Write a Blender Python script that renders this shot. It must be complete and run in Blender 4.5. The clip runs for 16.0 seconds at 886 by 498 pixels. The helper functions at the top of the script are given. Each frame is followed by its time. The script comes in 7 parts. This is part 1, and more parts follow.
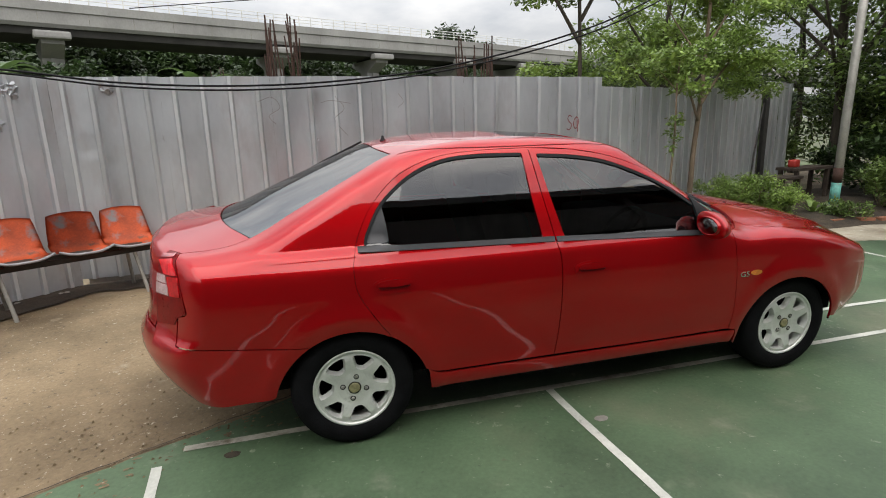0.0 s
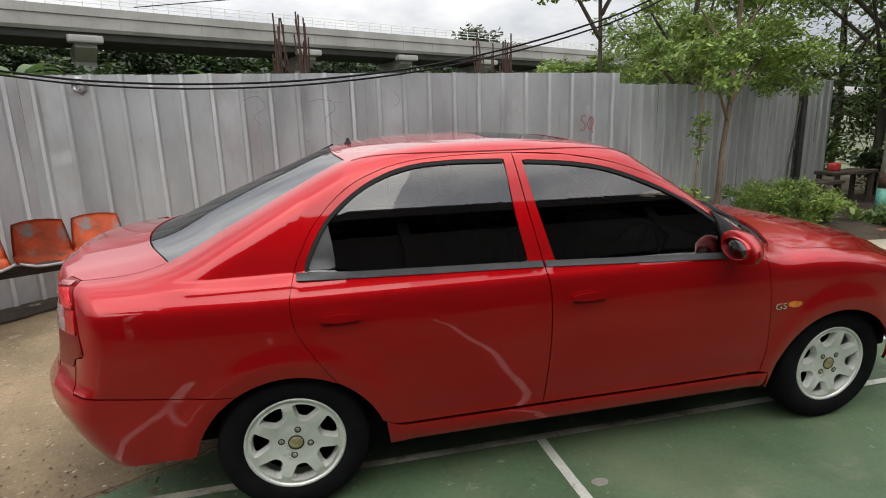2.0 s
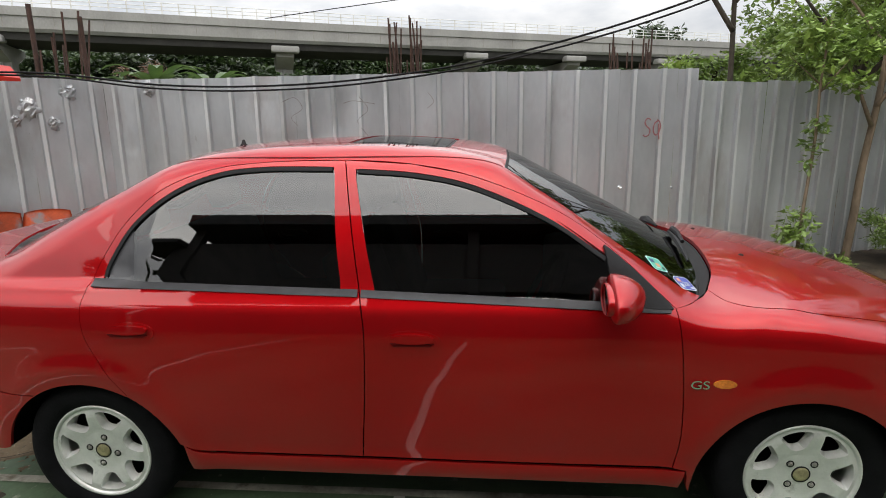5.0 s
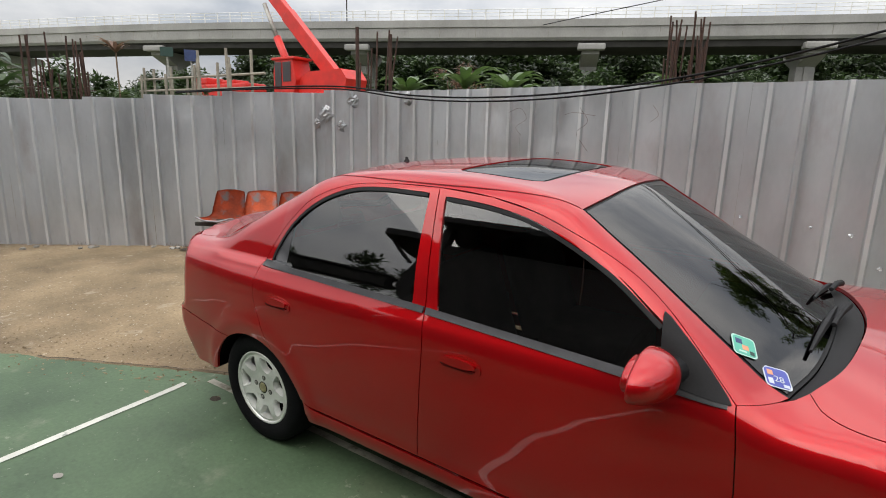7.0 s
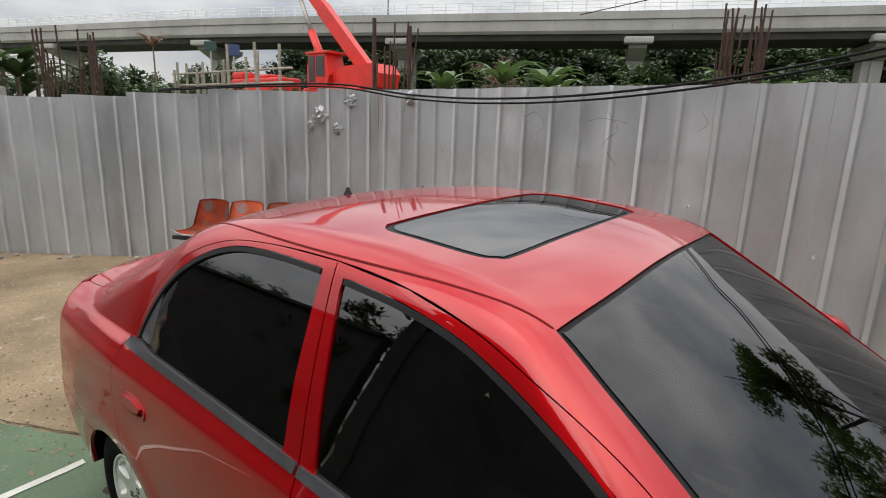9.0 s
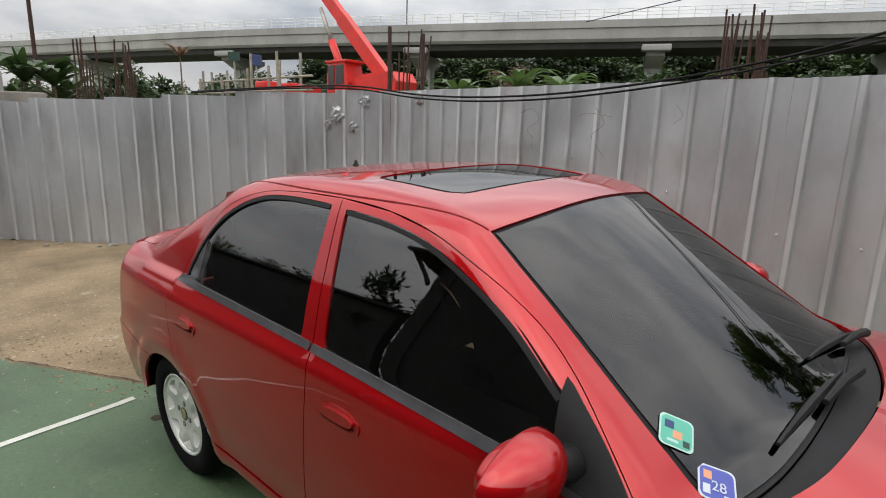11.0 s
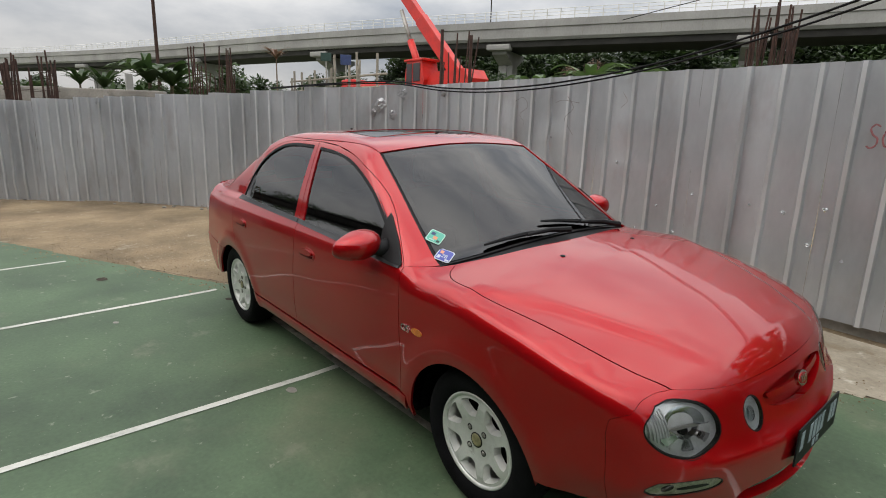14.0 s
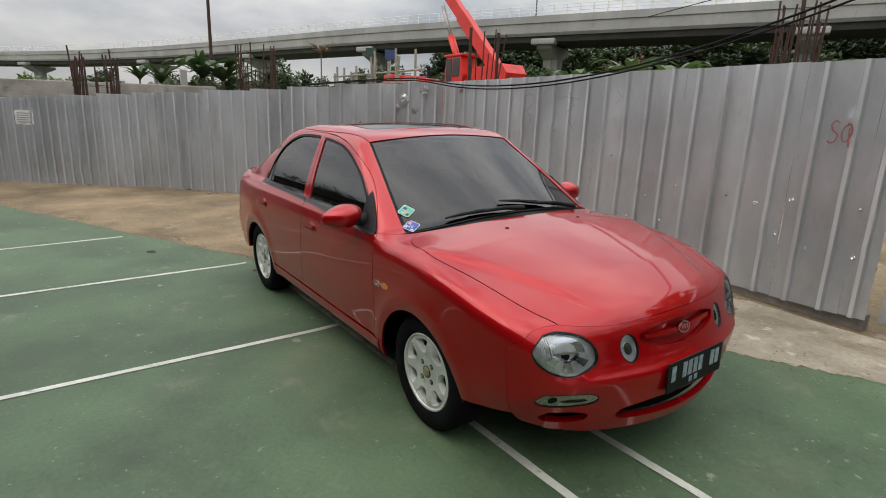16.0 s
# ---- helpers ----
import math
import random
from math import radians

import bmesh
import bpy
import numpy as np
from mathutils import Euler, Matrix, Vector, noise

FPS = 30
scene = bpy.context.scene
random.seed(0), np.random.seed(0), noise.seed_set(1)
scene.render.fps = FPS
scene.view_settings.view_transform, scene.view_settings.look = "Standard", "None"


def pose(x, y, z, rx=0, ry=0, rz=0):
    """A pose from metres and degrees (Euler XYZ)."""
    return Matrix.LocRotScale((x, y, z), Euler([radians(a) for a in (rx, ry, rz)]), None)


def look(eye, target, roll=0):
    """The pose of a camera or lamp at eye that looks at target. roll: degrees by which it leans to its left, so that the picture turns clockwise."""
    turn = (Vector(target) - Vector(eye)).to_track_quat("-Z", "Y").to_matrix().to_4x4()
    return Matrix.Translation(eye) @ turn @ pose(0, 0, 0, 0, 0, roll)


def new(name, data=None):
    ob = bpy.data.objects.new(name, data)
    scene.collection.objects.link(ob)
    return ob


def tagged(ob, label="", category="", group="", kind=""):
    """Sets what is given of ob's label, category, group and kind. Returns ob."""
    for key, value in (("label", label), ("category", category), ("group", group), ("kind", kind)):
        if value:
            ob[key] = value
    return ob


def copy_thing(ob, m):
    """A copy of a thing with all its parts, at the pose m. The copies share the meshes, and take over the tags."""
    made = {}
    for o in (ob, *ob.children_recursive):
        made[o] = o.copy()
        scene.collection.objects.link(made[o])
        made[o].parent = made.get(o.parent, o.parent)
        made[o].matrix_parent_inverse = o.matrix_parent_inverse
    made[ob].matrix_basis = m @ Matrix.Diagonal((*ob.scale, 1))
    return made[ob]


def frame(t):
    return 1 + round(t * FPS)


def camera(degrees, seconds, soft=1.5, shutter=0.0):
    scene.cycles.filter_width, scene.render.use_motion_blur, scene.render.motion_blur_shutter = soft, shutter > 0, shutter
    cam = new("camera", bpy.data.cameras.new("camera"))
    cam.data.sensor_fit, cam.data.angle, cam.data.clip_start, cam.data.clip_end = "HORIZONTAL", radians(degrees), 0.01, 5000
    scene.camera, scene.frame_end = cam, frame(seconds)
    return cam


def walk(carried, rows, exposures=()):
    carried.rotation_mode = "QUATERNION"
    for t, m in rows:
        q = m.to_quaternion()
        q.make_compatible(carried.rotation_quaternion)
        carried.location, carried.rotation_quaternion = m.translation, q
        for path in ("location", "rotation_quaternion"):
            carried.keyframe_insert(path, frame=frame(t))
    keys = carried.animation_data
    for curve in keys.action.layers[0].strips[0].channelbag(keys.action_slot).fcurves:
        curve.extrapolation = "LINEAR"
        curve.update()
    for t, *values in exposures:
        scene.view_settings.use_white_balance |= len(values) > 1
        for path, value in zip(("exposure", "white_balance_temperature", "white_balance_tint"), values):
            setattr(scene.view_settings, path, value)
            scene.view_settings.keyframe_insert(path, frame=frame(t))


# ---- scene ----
cam = camera(79.1, 16.0, soft=1.0)
PATH = [
    (0, (-1.472, -3.175, 1.49), (-0.961, -1.292, 1.052), -1.7),
    (0.5, (-1.408, -3.046, 1.497), (-0.906, -1.157, 1.072), -1.8),
    (1, (-1.306, -2.937, 1.496), (-0.834, -1.041, 1.069), -1.8),
    (1.5, (-1.219, -2.846, 1.479), (-0.792, -0.941, 1.043), -1.8),
    (2, (-1.104, -2.78, 1.481), (-0.681, -0.874, 1.05), -1.8),
    (2.5, (-0.861, -2.744, 1.492), (-0.449, -0.834, 1.064), -2.0),
    (3, (-0.626, -2.698, 1.485), (-0.22, -0.787, 1.058), -2.1),
    (5.5, (0.406, -2.52, 1.459), (-0.015, -0.608, 1.052), -0.3),
    (6, (0.628, -2.513, 1.478), (-0.071, -0.684, 1.072), 0.3),
    (6.5, (0.814, -2.5, 1.538), (-0.14, -0.791, 1.125), 1.2),
    (7, (0.909, -2.346, 1.599), (-0.206, -0.742, 1.171), 1.4),
    (7.5, (0.926, -2.075, 1.646), (-0.279, -0.543, 1.199), 1.7),
    (8, (0.829, -1.874, 1.649), (-0.386, -0.352, 1.192), 1.9),
    (8.5, (0.736, -1.65, 1.681), (-0.491, -0.137, 1.227), 1.8),
    (9, (0.678, -1.435, 1.714), (-0.548, 0.079, 1.263), 1.9),
    (11.5, (1.373, -1.829, 1.579), (0.043, -0.392, 1.174), 1.6),
    (12, (1.722, -1.946, 1.557), (0.315, -0.586, 1.145), 1.5),
    (12.5, (1.99, -2.057, 1.51), (0.567, -0.716, 1.09), 2.1),
    (13, (2.208, -2.065, 1.511), (0.77, -0.744, 1.08), 1.7),
    (13.5, (2.43, -2.059, 1.513), (0.954, -0.783, 1.073), 1.7),
    (14, (2.624, -2.118, 1.487), (1.132, -0.861, 1.044), 1.8),
    (14.5, (2.824, -2.169, 1.491), (1.317, -0.932, 1.044), 1.9),
    (15, (3.026, -2.134, 1.515), (1.491, -0.932, 1.069), 1.8),
    (15.5, (3.194, -2.084, 1.515), (1.615, -0.944, 1.06), 1.5),
    (16, (3.282, -2.141, 1.497), (1.699, -1.011, 1.03), 2.1),
]
walk(cam, [(t, look(eye, target, roll)) for t, eye, target, roll in PATH], [(0.0, 0.0, 6850, 10), (3.0, 0.06, 6850, 10), (5.5, 0.06, 6850, 10), (7.5, -0.03, 6850, 10), (9.0, -0.04, 6850, 10), (11.5, -0.15, 6850, 10), (13.0, -0.21, 6850, 10), (16.0, -0.26, 6850, 10)])

# ---------------------------------------------------------------- light
world = bpy.data.worlds.new("overcast_sky")
scene.world = world
world.use_nodes = True
wn, wl = world.node_tree.nodes, world.node_tree.links
wn.clear()
w_out = wn.new("ShaderNodeOutputWorld")
w_bg = wn.new("ShaderNodeBackground")
w_sky = wn.new("ShaderNodeTexSky")
w_sky.sky_type = "NISHITA"
w_sky.sun_disc = False
w_sky.sun_elevation, w_sky.sun_rotation = radians(58), radians(150)
w_sky.air_density, w_sky.dust_density = 1.0, 4.0
w_gain = wn.new("ShaderNodeMixRGB")
w_gain.blend_type = "MULTIPLY"
w_gain.inputs["Fac"].default_value = 1.0
w_gain.inputs["Color2"].default_value = (0.11, 0.11, 0.11, 1)
w_co = wn.new("ShaderNodeTexCoord")
w_map = wn.new("ShaderNodeMapping")
w_map.inputs["Scale"].default_value = (1.0, 1.0, 2.6)
w_noise = wn.new("ShaderNodeTexNoise")
w_noise.inputs["Scale"].default_value = 2.3
w_noise.inputs["Detail"].default_value = 7
w_noise.inputs["Roughness"].default_value = 0.55
w_ramp = wn.new("ShaderNodeValToRGB")
w_ramp.color_ramp.elements[0].position, w_ramp.color_ramp.elements[0].color = 0.36, (0.40, 0.445, 0.52, 1)
w_ramp.color_ramp.elements[1].position, w_ramp.color_ramp.elements[1].color = 0.66, (0.96, 0.97, 0.99, 1)
w_mix = wn.new("ShaderNodeMixRGB")
w_mix.inputs["Fac"].default_value = 0.88
wl.new(w_sky.outputs["Color"], w_gain.inputs["Color1"])
wl.new(w_co.outputs["Generated"], w_map.inputs["Vector"])
wl.new(w_map.outputs["Vector"], w_noise.inputs["Vector"])
wl.new(w_noise.outputs["Fac"], w_ramp.inputs["Fac"])
wl.new(w_gain.outputs["Color"], w_mix.inputs["Color1"])
wl.new(w_ramp.outputs["Color"], w_mix.inputs["Color2"])
# An overcast sky grows brighter towards the zenith.
w_sep = wn.new("ShaderNodeSeparateXYZ")
w_rise = wn.new("ShaderNodeMapRange")
w_rise.inputs["From Min"].default_value, w_rise.inputs["From Max"].default_value = 0.0, 1.0
w_rise.inputs["To Min"].default_value, w_rise.inputs["To Max"].default_value = 0.68, 3.7
w_lift = wn.new("ShaderNodeMixRGB")
w_lift.blend_type = "MULTIPLY"
w_lift.inputs["Fac"].default_value = 1.0
wl.new(w_co.outputs["Generated"], w_sep.inputs["Vector"])
wl.new(w_sep.outputs["Z"], w_rise.inputs["Value"])
wl.new(w_mix.outputs["Color"], w_lift.inputs["Color1"])
wl.new(w_rise.outputs["Result"], w_lift.inputs["Color2"])
wl.new(w_lift.outputs["Color"], w_bg.inputs["Color"])
wl.new(w_bg.outputs["Background"], w_out.inputs["Surface"])
w_bg.inputs["Strength"].default_value = 1.0

sun = new("sun", bpy.data.lights.new("sun", "SUN"))
sun.data.energy, sun.data.angle, sun.data.color = 0.9, radians(50), (1.0, 0.97, 0.92)
sun.matrix_world = look((-2.5, -6, 6.5), (0, 0, 0))

# ---------------------------------------------------------------- materials


def mat(name, base, rough=0.6, metal=0.0, var=0.25, coarse=3.0, fine=60.0, bump=0.15, tint=None, coat=0.0, spec=0.5, stretch=(1, 1, 1), rvar=0.1, spots=None, random_hue=0.0):
    """A procedural surface: two scales of colour change, an uneven gloss and a fine relief.
    tint: a second colour that the coarse change leads to; spots: (colour, scale, from, to) for stains."""
    m = bpy.data.materials.new(name)
    m.use_nodes = True
    n, k = m.node_tree.nodes, m.node_tree.links
    b = n["Principled BSDF"]
    co = n.new("ShaderNodeTexCoord")
    mp = n.new("ShaderNodeMapping")
    mp.inputs["Scale"].default_value = stretch
    k.new(co.outputs["Object"], mp.inputs["Vector"])

    def noise_node(scale, detail=5.0, rough_=0.6):
        t = n.new("ShaderNodeTexNoise")
        t.inputs["Scale"].default_value, t.inputs["Detail"].default_value, t.inputs["Roughness"].default_value = scale, detail, rough_
        k.new(mp.outputs["Vector"], t.inputs["Vector"])
        return t

    big, small = noise_node(coarse), noise_node(fine, 3.0)
    dark = tuple(c * (1 - var) for c in base)
    light = tint if tint else tuple(min(1.0, c * (1 + var)) for c in base)
    ramp = n.new("ShaderNodeValToRGB")
    ramp.color_ramp.elements[0].position, ramp.color_ramp.elements[0].color = 0.35, (*dark, 1)
    ramp.color_ramp.elements[1].position, ramp.color_ramp.elements[1].color = 0.68, (*light, 1)
    k.new(big.outputs["Fac"], ramp.inputs["Fac"])
    grain = n.new("ShaderNodeMixRGB")
    grain.blend_type = "OVERLAY"
    grain.inputs["Fac"].default_value = min(0.6, var)
    k.new(ramp.outputs["Color"], grain.inputs["Color1"])
    k.new(small.outputs["Fac"], grain.inputs["Color2"])
    last = grain.outputs["Color"]
    for colour, scale, lo, hi in spots or ():
        s = noise_node(scale, 6.0, 0.65)
        r = n.new("ShaderNodeValToRGB")
        r.color_ramp.elements[0].position, r.color_ramp.elements[0].color = lo, (0, 0, 0, 1)
        r.color_ramp.elements[1].position, r.color_ramp.elements[1].color = hi, (1, 1, 1, 1)
        k.new(s.outputs["Fac"], r.inputs["Fac"])
        x = n.new("ShaderNodeMixRGB")
        x.inputs["Color2"].default_value = (*colour, 1)
        k.new(r.outputs["Color"], x.inputs["Fac"])
        k.new(last, x.inputs["Color1"])
        last = x.outputs["Color"]
    if random_hue:
        info = n.new("ShaderNodeNewGeometry")
        hs = n.new("ShaderNodeHueSaturation")
        rng = n.new("ShaderNodeMapRange")
        rng.inputs["To Min"].default_value, rng.inputs["To Max"].default_value = 1 - random_hue, 1 + random_hue
        k.new(info.outputs["Random Per Island"], rng.inputs["Value"])
        k.new(rng.outputs["Result"], hs.inputs["Value"])
        k.new(last, hs.inputs["Color"])
        last = hs.outputs["Color"]
    k.new(last, b.inputs["Base Color"])
    rr = n.new("ShaderNodeMapRange")
    rr.inputs["To Min"].default_value, rr.inputs["To Max"].default_value = max(0.02, rough - rvar), min(1.0, rough + rvar)
    k.new(big.outputs["Fac"], rr.inputs["Value"])
    k.new(rr.outputs["Result"], b.inputs["Roughness"])
    b.inputs["Metallic"].default_value = metal
    b.inputs["Specular IOR Level"].default_value = spec
    b.inputs["Coat Weight"].default_value = coat
    b.inputs["Coat Roughness"].default_value = 0.03
    b.inputs["Coat IOR"].default_value = 1.52
    if bump:
        bp = n.new("ShaderNodeBump")
        bp.inputs["Strength"].default_value, bp.inputs["Distance"].default_value = bump, 0.01
        k.new(small.outputs["Fac"], bp.inputs["Height"])
        k.new(bp.outputs["Normal"], b.inputs["Normal"])
    return m


def tinted_glass(name, tint, gloss_ior=1.5):
    """Dark film on glass: Fresnel gloss over a tinted clear pane."""
    m = bpy.data.materials.new(name)
    m.use_nodes = True
    n, k = m.node_tree.nodes, m.node_tree.links
    n.clear()
    out, mix = n.new("ShaderNodeOutputMaterial"), n.new("ShaderNodeMixShader")
    clear, gloss, fr = n.new("ShaderNodeBsdfTransparent"), n.new("ShaderNodeBsdfGlossy"), n.new("ShaderNodeFresnel")
    clear.inputs["Color"].default_value = (*tint, 1)
    gloss.inputs["Roughness"].default_value = 0.015
    fr.inputs["IOR"].default_value = gloss_ior
    k.new(fr.outputs["Fac"], mix.inputs["Fac"])
    k.new(clear.outputs["BSDF"], mix.inputs[1])
    k.new(gloss.outputs["BSDF"], mix.inputs[2])
    k.new(mix.outputs["Shader"], out.inputs["Surface"])
    return m


def leaf_mat(name, base, vary=0.5):
    m = mat(name, base, rough=0.45, var=0.3, coarse=1.2, fine=25, bump=0.0, tint=(base[0] * 1.5, base[1] * 1.35, base[2] * 1.1), random_hue=vary)
    # Thin leaves let some light through.
    n, k = m.node_tree.nodes, m.node_tree.links
    b, out = n["Principled BSDF"], n["Material Output"]
    lit, mix = n.new("ShaderNodeBsdfTranslucent"), n.new("ShaderNodeMixShader")
    k.new(b.inputs["Base Color"].links[0].from_socket, lit.inputs["Color"])
    mix.inputs["Fac"].default_value = 0.3
    k.new(b.outputs["BSDF"], mix.inputs[1])
    k.new(lit.outputs["BSDF"], mix.inputs[2])
    k.new(mix.outputs["Shader"], out.inputs["Surface"])
    return m


RED = mat("red_car_paint", (0.388, 0.0027, 0.0052), rough=0.42, metal=0.58, var=0.06, coarse=1.5, fine=300, bump=0.0, coat=1.0, spec=0.03, rvar=0.03)
RED.node_tree.nodes["Principled BSDF"].inputs["Coat IOR"].default_value = 1.53
RED_DULL = mat("worn_red_bumper_paint", (0.385, 0.0028, 0.0055), rough=0.42, metal=0.55, var=0.10, coarse=4, fine=200, bump=0.0, spec=0.05, coat=0.9, rvar=0.05)
RED_DULL.node_tree.nodes["Principled BSDF"].inputs["Coat Roughness"].default_value = 0.07
BLACK_TRIM = mat("black_rubber_trim", (0.014, 0.014, 0.015), spec=0.2, rough=0.6, var=0.3, coarse=8, fine=200, bump=0.05)
GREY_TRIM = mat("sunbleached_grey_rubber", (0.045, 0.045, 0.050), rough=0.42, var=0.3, coarse=9, fine=200, bump=0.05)
UNDER = mat("black_underbody", (0.004, 0.004, 0.004), spec=0.1, rough=0.9, var=0.4, coarse=5, fine=80, bump=0.2)
CABIN = mat("dark_cabin_cloth", (0.10, 0.09, 0.08), rough=0.85, var=0.3, coarse=6, fine=150, bump=0.2)
GLASS = tinted_glass("tinted_window_glass", (0.24, 0.235, 0.23), 2.05)
REAR_GLASS = tinted_glass("grey_rear_glass", (0.10, 0.11, 0.12), 3.3)
ROOF_GLASS = tinted_glass("sunroof_glass", (0.08, 0.09, 0.095), 2.4)
SCREEN_GLASS = tinted_glass("tinted_windscreen_glass", (0.05, 0.053, 0.06), 1.66)
LENS = tinted_glass("clear_lamp_lens", (0.86, 0.88, 0.88), 1.45)
HANDLE_GAP = mat("dark_red_slot_shade_and_joint", (0.13, 0.003, 0.004), rough=0.6, var=0.2, bump=0.0, spec=0.1)
CAP = mat("yellowed_wheel_cap", (0.27, 0.25, 0.13), rough=0.5, var=0.3, coarse=40, fine=200, bump=0.05)
TYRE = mat("worn_black_tyre_rubber", (0.007, 0.007, 0.008), spec=0.08, rough=0.8, var=0.3, coarse=10, fine=120, bump=0.2)
ALLOY = mat("silver_painted_alloy", (0.66, 0.67, 0.64), rough=0.36, metal=0.35, var=0.14, coarse=7, fine=90, bump=0.03, spots=[((0.30, 0.29, 0.26), 16, 0.62, 0.80)])
CHROME = mat("chrome", (0.75, 0.76, 0.78), rough=0.12, metal=1.0, var=0.08, bump=0.0)
REFLECTOR = mat("lamp_reflector", (0.93, 0.93, 0.90), rough=0.17, metal=0.35, var=0.25, coarse=18, fine=90, bump=0.0)
CREAM_LENS = mat("yellowed_lamp_insert", (0.86, 0.83, 0.64), rough=0.3, metal=0.0, var=0.3, coarse=60, fine=180, bump=0.1)
TAIL_BRIGHT = mat("bright_red_tail_lens", (0.80, 0.018, 0.03), rough=0.15, var=0.25, coarse=30, fine=160, bump=0.2, coat=0.6)
TAIL_MID = mat("mid_red_tail_lens", (0.48, 0.008, 0.012), spec=0.3, rough=0.2, var=0.3, coarse=30, fine=160, bump=0.2, coat=0.3)
TAIL_RED = mat("red_tail_lens", (0.17, 0.003, 0.004), spec=0.1, rough=0.3, var=0.2, coarse=30, fine=160, bump=0.08, coat=0.15)
TAIL_PINK = mat("pink_upper_tail_lens", (0.45, 0.10, 0.11), rough=0.12, var=0.2, coarse=30, fine=160, bump=0.2, coat=0.8)
TAIL_CLEAR = mat("pink_clear_tail_lens", (0.62, 0.42, 0.42), rough=0.12, var=0.2, coarse=30, fine=160, bump=0.25, coat=1.0)
AMBER = mat("amber_lens", (0.62, 0.17, 0.02), rough=0.15, var=0.25, coarse=40, fine=160, bump=0.1, coat=1.0)
PLATE = mat("black_number_plate", (0.008, 0.0085, 0.010), spec=0.2, rough=0.5, var=0.2, coarse=12, fine=120, bump=0.05)
BLACK_RIM = mat("gloss_black_lamp_rim", (0.006, 0.006, 0.006), rough=0.4, var=0.2, bump=0.0, spec=0.2)
PALE = mat("pale_plate_paint", (0.25, 0.31, 0.34), rough=0.55, var=0.3, coarse=30, fine=150, bump=0.0)
STICK_GREEN = mat("green_sticker", (0.09, 0.42, 0.31), rough=0.4, var=0.1, bump=0.0)
STICK_BLUE = mat("blue_sticker", (0.06, 0.08, 0.36), rough=0.4, var=0.1, bump=0.0)
STICK_WHITE = mat("white_sticker", (0.52, 0.56, 0.62), rough=0.4, var=0.06, bump=0.0)
STICK_PALE = mat("pale_green_sticker_edge", (0.40, 0.62, 0.55), rough=0.4, var=0.06, bump=0.0)
STICK_RED = mat("orange_print", (0.70, 0.30, 0.16), rough=0.4, var=0.06, bump=0.0)

COURT = mat("worn_green_court_paint", (0.066, 0.116, 0.058), rough=0.62, var=0.32, coarse=0.9, fine=45, bump=0.15, tint=(0.104, 0.168, 0.088), rvar=0.14,
            spots=[((0.16, 0.165, 0.105), 0.55, 0.54, 0.80), ((0.19, 0.215, 0.15), 2.2, 0.60, 0.80), ((0.045, 0.055, 0.038), 1.3, 0.60, 0.82), ((0.28, 0.30, 0.23), 8.0, 0.64, 0.74), ((0.10, 0.075, 0.045), 5.0, 0.68, 0.78), ((0.24, 0.27, 0.20), 26.0, 0.64, 0.72), ((0.04, 0.06, 0.035), 17.0, 0.63, 0.74)])
LINE = mat("worn_white_line_paint", (0.55, 0.56, 0.50), rough=0.7, var=0.22, coarse=2.5, fine=70, bump=0.1, spots=[((0.17, 0.20, 0.15), 11, 0.60, 0.72)])
LINE_WORN = mat("dirty_worn_line_paint", (0.42, 0.405, 0.335), rough=0.8, var=0.3, coarse=3, fine=60, bump=0.1, spots=[((0.12, 0.10, 0.065), 5, 0.52, 0.66), ((0.50, 0.50, 0.45), 7, 0.60, 0.70)])
DIRT = mat("dusty_brown_concrete", (0.170, 0.120, 0.064), rough=0.9, var=0.36, coarse=0.7, fine=48, bump=0.6, tint=(0.325, 0.243, 0.146),
           spots=[((0.145, 0.105, 0.065), 1.1, 0.56, 0.78), ((0.42, 0.37, 0.28), 2.6, 0.62, 0.80), ((0.09, 0.07, 0.045), 9.0, 0.64, 0.80), ((0.50, 0.45, 0.36), 34.0, 0.61, 0.72), ((0.07, 0.052, 0.035), 25.0, 0.60, 0.72)])
APRON = mat("pale_scoured_concrete", (0.30, 0.255, 0.185), rough=0.9, var=0.3, coarse=1.6, fine=40, bump=0.5, tint=(0.43, 0.385, 0.30), spots=[((0.19, 0.145, 0.09), 2.4, 0.55, 0.72), ((0.52, 0.48, 0.40), 6.0, 0.60, 0.74), ((0.10, 0.08, 0.05), 22.0, 0.63, 0.74)])
SHEET = mat("galvanised_steel_sheet", (0.61, 0.625, 0.645), rough=0.34, metal=0.6, var=0.10, coarse=1.6, fine=26, bump=0.03, tint=(0.71, 0.725, 0.745), stretch=(1, 1, 0.4),
            rvar=0.10, spots=[((0.46, 0.415, 0.41), 1.7, 0.54, 0.82), ((0.74, 0.75, 0.76), 4.5, 0.62, 0.80), ((0.30, 0.28, 0.26), 11.0, 0.70, 0.82)])
SHEET_RIB = mat("rib_highlight_zinc", (0.77, 0.78, 0.79), rough=0.32, metal=0.5, var=0.14, coarse=2.2, fine=30, bump=0.03, stretch=(1, 1, 0.3), spots=[((0.50, 0.48, 0.47), 2.5, 0.60, 0.78)])
SHEET_BARE = mat("freshly_scratched_sheet", (0.82, 0.83, 0.84), rough=0.24, metal=0.8, var=0.15, coarse=12, fine=60, bump=0.1)
SCRATCH = mat("faint_brown_scratch", (0.30, 0.26, 0.25), rough=0.6, var=0.3, bump=0.0)
